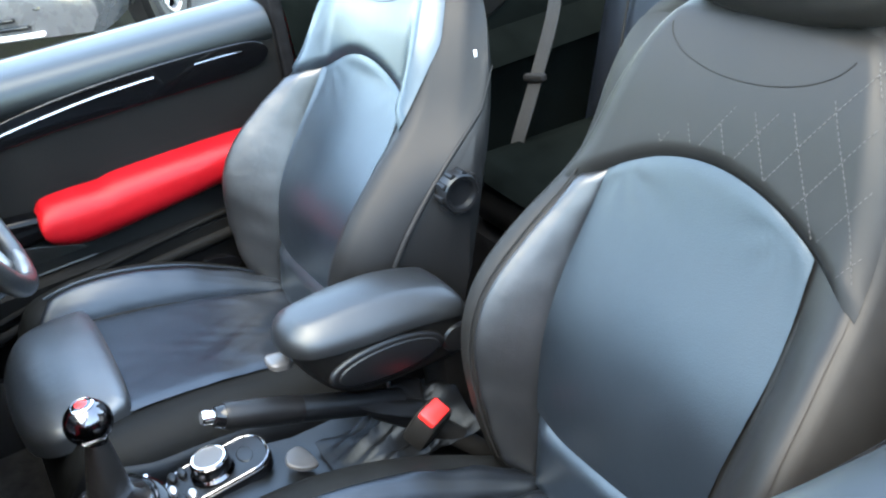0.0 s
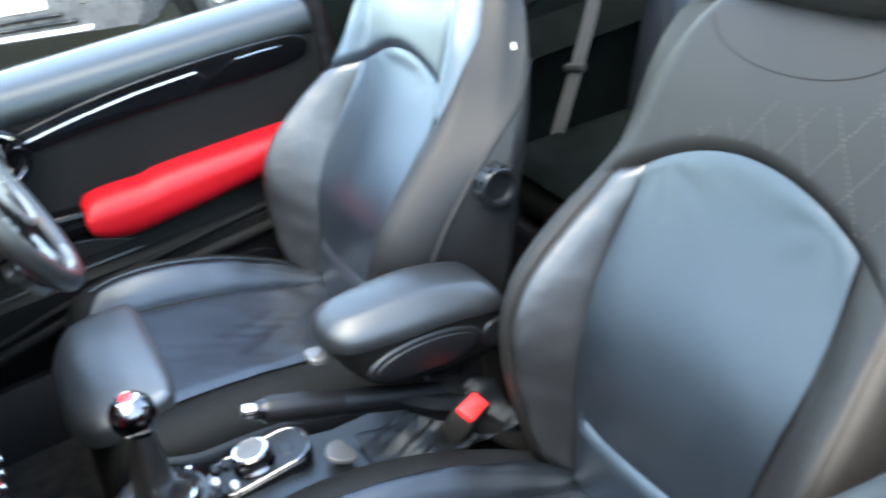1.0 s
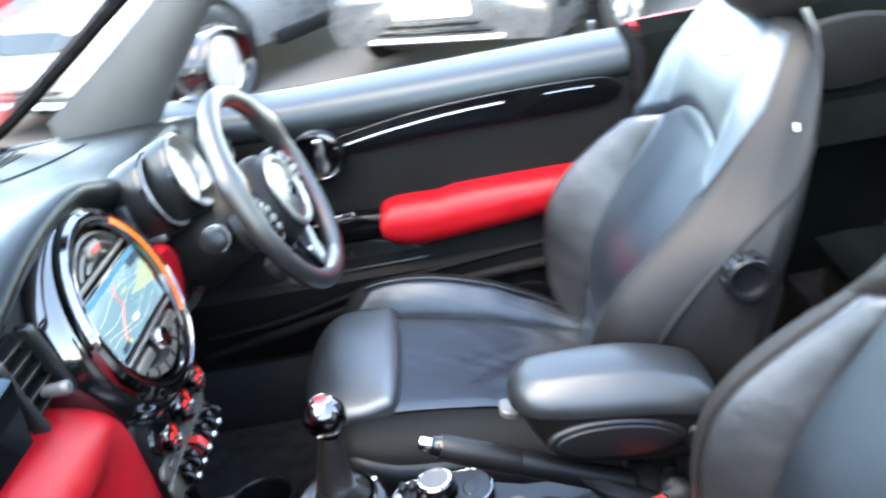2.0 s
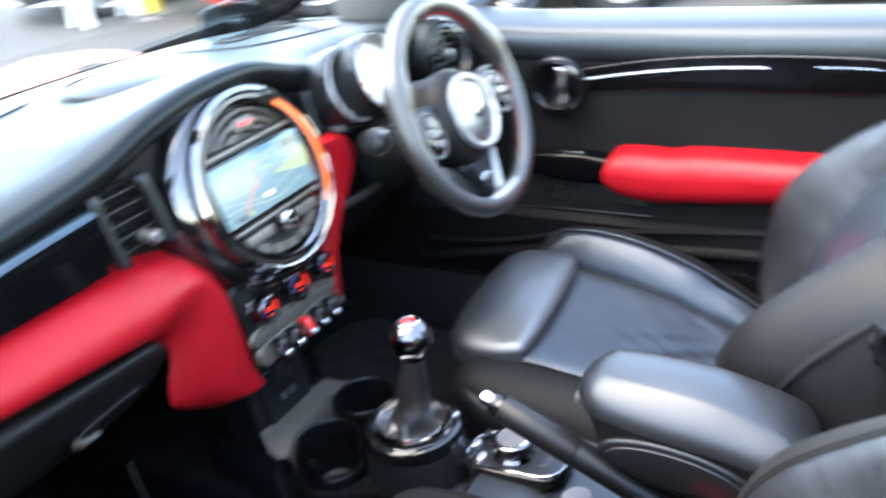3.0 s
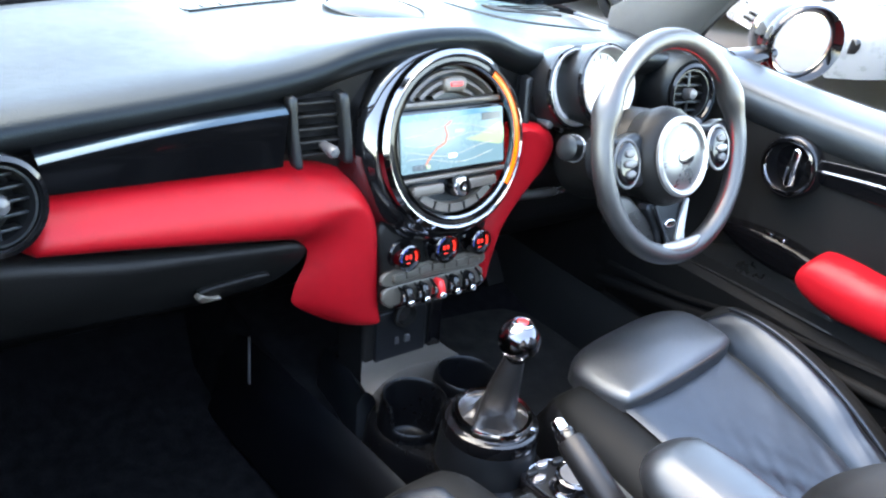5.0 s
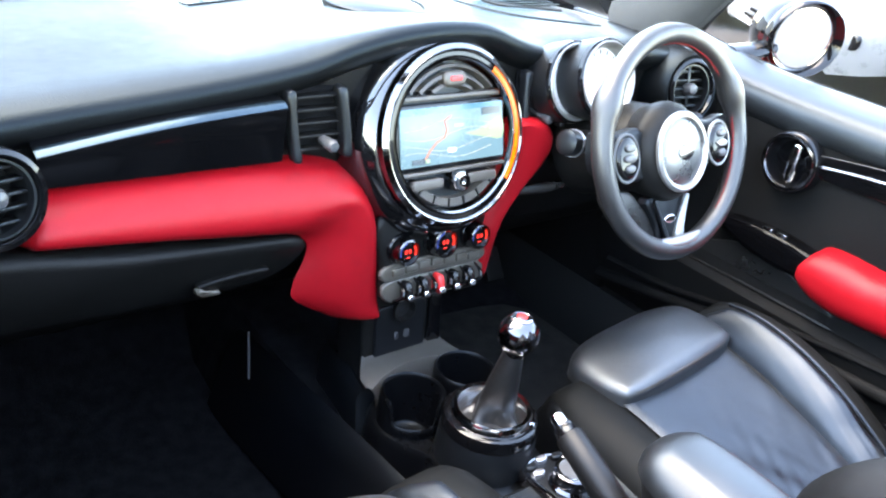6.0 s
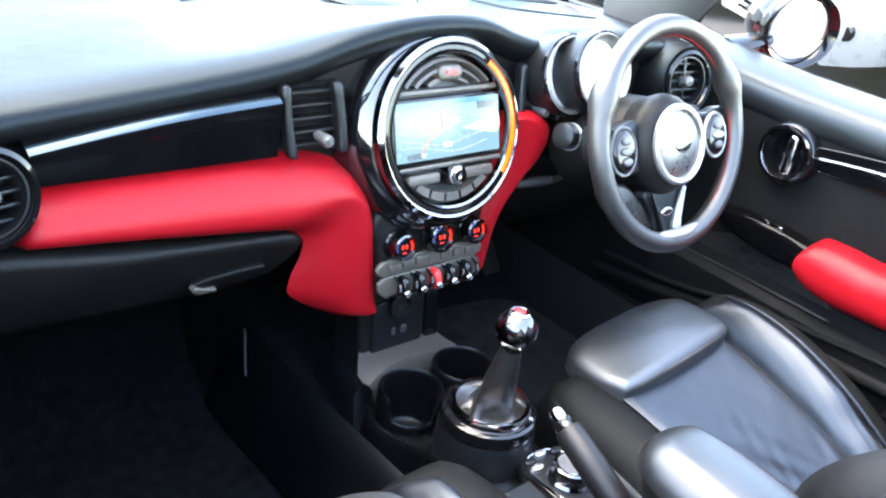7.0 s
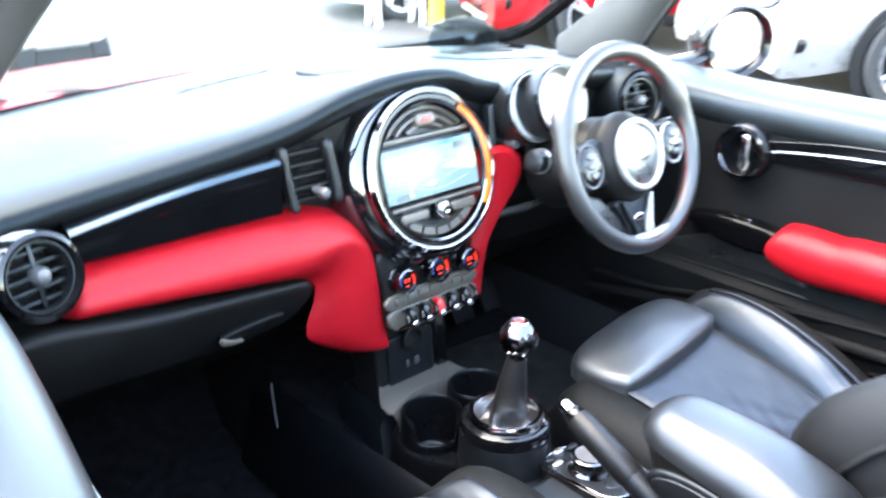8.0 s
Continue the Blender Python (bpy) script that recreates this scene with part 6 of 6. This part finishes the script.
        if inner < 0 and s < 0:
            z -= 0.024 * max(0.0, min(1.5, (a - half(y) - 0.020) / 0.055)) ** 2
        z -= 0.10 * max(0.0, (y - 0.445) / 0.07) ** 2.2
        return z

    def crumple(s, y):
        """As cush(), with the soft wrinkles of a used hide towards the rear."""
        worn = max(0.0, min(1.0, (0.30 - y) / 0.2))
        w = (0.0022 + 0.016 * max(0.0, min(0.16, abs(s) - half(y)))) * worn * math.sin(70 * y + 34 * s + 2.2 * math.sin(31 * s)) * math.sin(42 * s + 11 * y + cx * 9)
        return cush(s, y) + w + 0.0006 * math.sin(95 * y + 22 * math.sin(24 * s)) * (0.3 + worn)

    def on_cush(s, y, n):
        return Vector((cx + s, y0 - 0.05 + y, n + (0.125 * s if inner < 0 else 0.0)))
    bm = B()
    rows = []
    for k in range(28):
        y = -0.04 + (0.565 if inner < 0 else 0.520) * k / 27
        w = half(y) + 0.122 - 0.045 * max(0, (y - 0.36) / 0.14) ** 2
        wide = {1: w, -1: w - 0.044 if inner < 0 else w}
        ring = [on_cush(wide[1 if u > 0 else -1] * u, y, cush(wide[1 if u > 0 else -1] * u, y) - 0.0065) for u in [j / 13 - 1 for j in range(27)]]
        sides = []
        for sx in (1, -1):
            w = wide[sx]
            zl = cush(sx * w, y) - 0.0065
            zb = min(0.40, zl - 0.02)
            sides.append([on_cush(sx * (w + 0.006), y, zl - 0.03), on_cush(sx * (w + 0.002), y, (zl + zb) / 2), on_cush(sx * (w - 0.012), y, zb)])
        rows.append(ring + sides[0] + sides[1][::-1])
    sheet(bm, rows, close_v=True, cap=True)
    part("cushion_base", bm, cushion_side, seat, "charcoal cushion sides", 70)
    if inner < 0:
        bm = B()
        rows = []
        for k in range(19):
            y = -0.02 + 0.52 * k / 18
            w = half(y) + 0.084 - 0.045 * max(0, (y - 0.36) / 0.14) ** 2
            top = cush(-w, y) - 0.012
            rows.append([on_cush(-w + 0.004, y, top + 0.004), on_cush(-w - 0.006, y, top), on_cush(-w - 0.010, y, top - 0.03), on_cush(-w - 0.012, y, 0.40), on_cush(-w + 0.004, y, 0.36)])
        sheet(bm, rows)
        part("side_trim", bm, console_black, seat, "black plastic side trim", 60)
    bm = B()
    panel(bm, on_cush, lambda y: (-half(y), half(y)), lambda s: 0.0, lambda s: 0.395, crumple, 0.004 if inner < 0 else 0.010, 0.018, 26, 40)
    part("cushion_insert", bm, cushion_leather, seat, "black leather seat insert", 80)
    for sx in (-1, 1):
        bm = B()
        panel(bm, on_cush, lambda y: (sx * half(y), sx * (half(y) + 0.048)), lambda s: 0.0, lambda s: 0.462 - 0.9 * max(0, abs(s) - 0.13), crumple, -0.002 if inner < 0 and sx < 0 else 0.010, 0.018, 14, 36)
        plain = sx == inner
        if plain and inner < 0:
            bm.free()
            continue
        part("cushion_bolster", bm, cushion_leather if plain or inner < 0 else leather_worn, seat, "charcoal side bolster" if plain else "creased leather side bolster", 80)
        if plain:
            continue
        bm = B()
        tube(bm, [on_cush(sx * (half(y) + 0.052), y, cush(sx * (half(y) + 0.052), y) + 0.001) for y in [0.43 * i / 30 for i in range(31)]], 0.0026, 8)
        part("cushion_piping", bm, cushion_leather, seat, "black edge piping")
    bm = B()
    pad = smooth([(-0.108, 0.378), (-0.05, 0.373), (0.05, 0.373), (0.108, 0.378), (0.124, 0.393), (0.132, 0.44), (0.122, 0.492), (0.075, 0.525), (0.0, 0.533), (-0.075, 0.525), (-0.122, 0.492), (-0.132, 0.44), (-0.124, 0.393)], 4)
    slab(bm, pad, lambda u, v, n: on_cush(u, v if inner < 0 else v - 0.045, 0.568 + n + (0.03 * u if inner < 0 else 0.0) - 0.06 * (v - 0.385) - 2.2 * max(0, v - 0.475) ** 1.7 + 0.0007 * math.sin(50 * u + 37 * v) * math.sin(44 * v - 20 * u)), 0.034, 0.013, 6, 0.014)
    tp = part("thigh_pad", bm, pad_leather, seat, "pull-out leather thigh pad", 70)
    bm = B()
    edge = [p for p in pad if p[1] < 0.40]
    edge.sort(key=lambda p: p[0])
    tube(bm, [on_cush(u * 0.965, v + (0.004 if inner < 0 else -0.041), 0.5945 + (0.03 * u if inner < 0 else 0.0) - 0.06 * (v - 0.385)) for u, v in edge], 0.0032, 8)
    part("worn_edge", bm, leather_pale, tp, "worn pale leather edge")
    if inner < 0:
        bm = B()
        slab(bm, smooth([(-0.030, -0.010), (0.012, -0.014), (0.034, -0.004), (0.030, 0.010), (0.0, 0.014), (-0.030, 0.008)], 3), lambda u, v, n: Vector((cx + 0.222 + n, y0 + 0.075 + u, 0.545 + v + 0.2 * u)), 0.020, 0.006)
        part("seat_lever", bm, gloss_black, seat, "gloss black adjusting lever")
    bm = B()
    box(bm, (cx, y0 + 0.17, 0.370), (0.36, 0.40, 0.08), 0.02)
    part("seat_frame", bm, rubber, seat, "black seat frame")
    for sx in (-1, 1):
        bm = B()
        box(bm, (cx + sx * 0.18, y0 + 0.15, 0.318), (0.04, 0.48, 0.05), 0.006)
        part("seat_rail", bm, satin_black, seat, "black floor rail")
    return seat


make_seat(0.325, -0.375, -1, "black leather driver sports seat with smooth shoulder panel")
make_seat(-0.345, -0.445, 1, "black leather passenger sports seat with diamond-stitched shoulder panel")

# ---- rear seats and belts ----
for x in (-0.27, 0.27):
    rs = thing("rear_seat", (x, -1.15, 0.46), "dark blue-black leather rear seat", "car seat", "rear seats")
    bm = B()
    panel(bm, lambda s, h, n, x=x: Vector((x + s, -1.17 - 0.30 * h + n, 0.55 + h)), lambda h: (-0.235 + 0.25 * max(0, h - 0.3), 0.235 - 0.25 * max(0, h - 0.3)), lambda s: 0.0, lambda s: 0.56 - 1.2 * abs(s) ** 2.2, lambda s, h: 0.05 * (abs(s) / 0.235) ** 3, 0.03, 0.06, 18, 20)
    part("backrest", bm, cushion_leather, rs, "dark leather backrest", 80)
    bm = B()
    tube(bm, [Vector((x + 0.16 - 0.6 * (h - 0.25) ** 2, -1.17 - 0.30 * h + 0.046, 0.55 + h)) for h in [0.06 + 0.40 * i / 16 for i in range(17)]], 0.003, 6)
    part("back_seam", bm, rubber, rs, "dark seam")
    bm = B()
    panel(bm, lambda s, y, n, x=x: Vector((x + s, -1.17 + y, n)), lambda y: (-0.235, 0.235), lambda s: 0.0, lambda s: 0.36, lambda s, y: 0.55 + 0.05 * y + 0.02 * (abs(s) / 0.235) ** 2, 0.03, 0.05, 16, 16)
    part("cushion", bm, rear_dark, rs, "leather cushion", 80)
    bm = B()
    box(bm, (x, -0.99, 0.50), (0.46, 0.36, 0.09), 0.03)
    part("seat_base", bm, leather_matt, rs)
belt = thing("seat_belt", (0.40, -0.98, 0.72), "grey seat belt hanging beside the rear seat", "seat belt")
bm = B()
rows = []
for p in spline([(0.525, -1.11, 0.95), (0.500, -1.08, 0.84), (0.492, -1.010, 0.70), (0.482, -0.95, 0.60), (0.470, -0.89, 0.50)], 5):
    rows.append([p + Vector((0.019, 0.004, 0.0)), p + Vector((0.019, 0.006, 0.001)), p + Vector((-0.019, 0.006, -0.001)), p + Vector((-0.019, 0.004, -0.002))])
sheet(bm, rows, close_v=True, cap=True)
part("strap", bm, webbing, belt, "grey webbing strap")
bm = B()
box(bm, (0, 0, 0), (0.054, 0.018, 0.016), 0.005, pose(0.493, -1.005, 0.705, 0, 8, 12))
part("guide", bm, rubber, belt, "black belt guide")

# ---- mirrors ----
def make_mirror(s):
    mm = thing("door_mirror", (s * 0.80, 0.27, 0.955), "round door mirror with red and black housing", "mirror", "door mirrors")
    c = Vector((s * 0.900, 0.243, 1.000))
    face = (Vector((-s * 0.42, -1, 0.05))).normalized()
    m = basis(c, face.cross(Vector((0, 0, 1))) * -1, (0, 0, 1))
    if (m.to_3x3() @ Vector((0, 0, 1))).dot(face) < 0:
        m = basis(c, face.cross(Vector((0, 0, 1))), (0, 0, 1))
    line = [(p[0], p[1]) for p in oval(0.078, 0.070, 40)]
    bm = B()
    rows = []
    for k, (g, z) in enumerate(((1.0, 0.0), (1.04, -0.02), (0.99, -0.05), (0.86, -0.08), (0.6, -0.105), (0.25, -0.115))):
        rows.append([m @ Vector((x * g, y * g, z)) for x, y in line])
    sheet(bm, rows, close_v=True, cap=True)
    part("housing", bm, gloss_black, mm, "gloss black domed housing", 60)
    bm = B()
    slab(bm, smooth([(-0.045, -0.078), (0.045, -0.078), (0.060, -0.050), (-0.060, -0.050)]), lambda u, v, n: m @ Vector((u, v, -0.02 - n)), 0.06, 0.015)
    part("housing_foot", bm, red_paint, mm, "red lower housing")
    bm = B()
    sheet(bm, [[m @ Vector((x * g, y * g, z)) for x, y in line] for g, z in ((1.03, -0.012), (1.08, 0.006), (1.07, 0.016), (1.02, 0.020), (0.90, 0.012), (0.84, 0.0015))], close_v=True)
    part("housing_edge", bm, gloss_black, mm, "deep gloss black bezel round the glass", 60)
    bm = B()
    slab(bm, [(x * 0.835, y * 0.835) for x, y in line], lambda u, v, n: m @ Vector((u, v, n)), 0.003, 0.001)
    part("mirror_glass", bm, mirror_face, mm, "mirror glass")
    bm = B()
    tube(bm, [(s * 0.76, 0.30, 0.955), (s * 0.80, 0.285, 0.965), (s * 0.85, 0.28, 0.975)], [0.035, 0.028, 0.025], 14, flat=0.6)
    part("mirror_arm", bm, gloss_black, mm, "black arm")
    return mm


make_mirror(1)


# ---- parked cars ----
def make_car(at, turn, paint, label, rim=satin_silver):
    """A parked hatchback, nose along its own +x."""
    c = thing("parked_car", at, label, "car", "parked cars")
    root = Matrix.Translation(at) @ Matrix.Rotation(radians(turn), 4, "Z")
    body = ((-2.05, 0.55, 0.80), (-2.0, 0.42, 0.92), (-1.7, 0.28, 0.98), (-0.8, 0.24, 0.97), (0.2, 0.24, 0.95), (0.9, 0.26, 0.93), (1.5, 0.28, 0.86), (1.9, 0.22, 0.76), (2.08, 0.20, 0.62), (2.12, 0.23, 0.50))
    bm = B()
    rows = []
    for x, z0, z1 in body:
        w = 0.90 - 0.10 * max(0, (abs(x) - 1.5) / 0.6) ** 2
        rows.append([root @ Vector((x, y * w, z)) for y, z in ((-0.92, z0), (-0.99, z0 + (z1 - z0) * 0.3), (-1.0, z0 + (z1 - z0) * 0.6), (-0.96, z0 + (z1 - z0) * 0.85), (-0.85, z1), (0, z1 + 0.03), (0.85, z1), (0.96, z0 + (z1 - z0) * 0.85), (1.0, z0 + (z1 - z0) * 0.6), (0.99, z0 + (z1 - z0) * 0.3), (0.92, z0))])
    sheet(bm, rows, cap=True)
    part("body", bm, paint, c, "glossy painted body", 50)
    bm = B()
    rows = []
    for x, z, w in ((-1.95, 0.93, 0.78), (-1.55, 1.30, 0.66), (-1.0, 1.42, 0.62), (-0.2, 1.44, 0.62), (0.25, 1.36, 0.64), (0.95, 0.95, 0.74)):
        rows.append([root @ Vector((x, y, zz)) for y, zz in ((-0.80, 0.92), (-w, z), (0, z + 0.02), (w, z), (0.80, 0.92))])
    sheet(bm, rows)
    part("cabin_glass", bm, dark_glass, c, "dark windows")
    bm = B()
    rows = []
    for x, z, w in ((-1.6, 1.29, 0.67), (-1.0, 1.435, 0.63), (-0.2, 1.455, 0.63), (0.27, 1.37, 0.65)):
        rows.append([root @ Vector((x, y, zz)) for y, zz in ((-w - 0.01, z - 0.03), (-w * 0.95, z + 0.01), (0, z + 0.03), (w * 0.95, z + 0.01), (w + 0.01, z - 0.03))])
    sheet(bm, rows)
    part("roof", bm, paint, c)
    for sy in (-1, 1):
        for pts in (((0.98, 0.95), (0.27, 1.37)), ((-0.35, 0.93), (-0.30, 1.43)), ((-1.95, 0.92), (-1.58, 1.30))):
            bm = B()
            tube(bm, [root @ Vector((x, sy * (0.82 - 0.17 * (z - 0.93) / 0.45), z)) for x, z in pts], 0.03, 6)
            part("roof_pillar", bm, paint, c)
        bm = B()
        box(bm, (-0.55, sy * 0.905, 0.80), (0.20, 0.03, 0.03), 0.01, root)
        part("door_handle", bm, paint, c)
        bm = B()
        box(bm, (-0.3, sy * 0.885, 0.27), (2.0, 0.06, 0.10), 0.02, root)
        part("side_skirt", bm, rubber, c)
        bm = B()
        tube(bm, [root @ Vector((0.32, sy * 0.90, z)) for z in (0.35, 0.6, 0.85, 0.94)], 0.004, 5)
        part("door_gap", bm, rubber, c)
        bm = B()
        slab(bm, smooth([(0.0, -0.05), (0.10, -0.05), (0.12, 0.05), (0.02, 0.06)]), lambda u, v, n: root @ Vector((0.60 - u, sy * (0.93 + n * 1.5), 1.0 + v)), 0.10, 0.03)
        part("wing_mirror", bm, paint, c)
        bm = B()
        slab(bm, smooth([(0.40, 0.0), (0.80, 0.06), (0.82, 0.14), (0.50, 0.12)]), lambda u, v, n: root @ Vector((2.06 - 0.30 * max(0, u - 0.45) + n - 0.6 * v, sy * u, 0.60 + v)), 0.05, 0.02)
        part("headlamp", bm, lamp_glass, c, "clear headlamp")
        bm = B()
        slab(bm, smooth([(0.45, 0.0), (0.80, -0.02), (0.84, 0.08), (0.60, 0.05)]), lambda u, v, n: root @ Vector((2.10 - 0.25 * max(0, u - 0.45) + n, sy * u, 0.38 + v)), 0.03, 0.01)
        part("lower_intake", bm, gloss_black, c, "black lower intake")
        for wx in (-1.28, 1.32):
            wm = root @ basis((wx, sy * 0.845, 0.315), (-sy, 0, 0), (0, 0, 1))
            bm = B()
            lathe(bm, ((0.40, 0.062), (0.40, 0.075), (0.34, 0.078)), wm, 28)
            lathe(bm, ((0.0, 0.02), (0.38, 0.02), (0.38, 0.065)), wm, 28)
            part("wheel_arch", bm, rubber, c, "dark wheel arch")
            bm = B()
            lathe(bm, ((0.215, 0.07), (0.25, 0.09), (0.295, 0.088), (0.314, 0.07), (0.315, -0.1), (0.22, -0.1)), wm, 32)
            w = part("tyre", bm, tyre, c, "black tyre")
            bm = B()
            lathe(bm, ((0.225, 0.06), (0.222, 0.088), (0.200, 0.084), (0.195, 0.05)), wm, 32)
            lathe(bm, ((0.05, 0.06), (0.045, 0.082), (0.0, 0.084)), wm, 20)
            for k in range(5):
                for d in (-9, 9):
                    tube(bm, [wm @ Matrix.Rotation(radians(72 * k + d * 0.5), 4, "Z") @ Vector((0.03, 0, 0.07)), wm @ Matrix.Rotation(radians(72 * k + d), 4, "Z") @ Vector((0.205, 0, 0.078))], [0.016, 0.012], 6)
            part("rim", bm, rim, w, "silver five-spoke rim")
    bm = B()
    slab(bm, rounded(0.52, 0.115, 0.01, 2, 0, 0.44), lambda u, v, n: root @ Vector((2.115 + n, u, v)), 0.015, 0.004)
    part("blank_plate", bm, white_paint, c, "plain white plate")
    bm = B()
    slab(bm, smooth([(-0.5, 0.60), (0.5, 0.60), (0.45, 0.70), (-0.45, 0.70)]), lambda u, v, n: root @ Vector((2.08 + n - 0.6 * (v - 0.6), u, v)), 0.03, 0.01)
    part("grille", bm, gloss_black, c, "black grille")
    for k in range(3):
        bm = B()
        box(bm, (2.125, 0, 0.255 + 0.045 * k), (0.05, 0.95 - 0.14 * k, 0.022), 0.006, root)
        part("grille_bar", bm, gloss_black if k else white_paint, c)
    return c


make_car((6.28, -1.275, 0), 147, grey_paint, "dark grey hatchback parked nose-on at an angle")
make_car((6.55, 1.385, 0), 147, silver_paint, "pale silver hatchback parked beside a dark grey one")
make_car((6.68, 3.94, 0), 147, red_paint, "red hatchback parked beside a silver one")
make_car((6.81, 6.50, 0), 147, grey_paint, "dark grey hatchback parked beside a red one")

van = thing("white_van", (0.15, 5.35, 0), "white van parked ahead of the bonnet", "van")
bm = B()
box(bm, (0.15, 5.35, 1.30), (2.6, 1.1, 1.88), 0.10, None, 3)
part("van_body", bm, white_paint, van, "plain white body")
for x in (-0.75, 1.15):
    bm = B()
    lathe(bm, ((0.0, 0.06), (0.17, 0.07), (0.19, 0.10), (0.28, 0.09), (0.30, 0.06), (0.30, -0.12)), basis((x, 4.93, 0.30), (1, 0, 0), (0, 0, 1)), 28)
    part("wheel", bm, tyre, van, "dark wheel")
board = thing("sign_board", (4.97, 6.3, 0), "white framed folding sign board", "sign")
bx = Matrix.Translation((4.97, 6.30, 0)) @ Matrix.Rotation(radians(-19), 4, "Z")
for dx in (-0.235, 0.235):
    for dy in (-0.16, 0.16):
        bm = B()
        tube(bm, [bx @ Vector((dx, dy, 0.0)), bx @ Vector((dx, dy * 0.15, 0.95))], 0.035, 6)
        part("leg", bm, white_paint, board, "white leg")
for dy in (-0.14, 0.14):
    bm = B()
    box(bm, (0, dy, 0.62), (0.50, 0.03, 0.46), 0.006, bx @ Matrix.Rotation(radians(9 if dy < 0 else -9), 4, "X"))
    part("board", bm, white_paint, board, "blank white board")

post = thing("bollard", (5.12, 5.85, 0), "yellow and white bollard on a round foot", "bollard")
bm = B()
lathe(bm, ((0.0, 0.03), (0.16, 0.03), (0.19, 0.0)), pose(5.12, 5.85, 0), 24)
part("foot", bm, satin_grey, post)
bm = B()
lathe(bm, ((0.075, 0.05), (0.075, 0.45)), pose(5.12, 5.85, 0), 20)
part("lower_post", bm, yellow_paint, post, "yellow lower half")
bm = B()
lathe(bm, ((0.074, 0.45), (0.074, 0.95), (0.04, 0.99), (0.0, 1.0)), pose(5.12, 5.85, 0), 20)
part("upper_post", bm, white_paint, post, "white upper half")

for k in range(4):
    bm = B()
    box(bm, (-2.0 + 2.6 * k, 9.2, 0.004), (0.10, 4.4, 0.006))
    tagged(part("bay_line", bm, white_paint), "white painted parking bay line on the asphalt", "road marking", "bay lines", kind="structure")
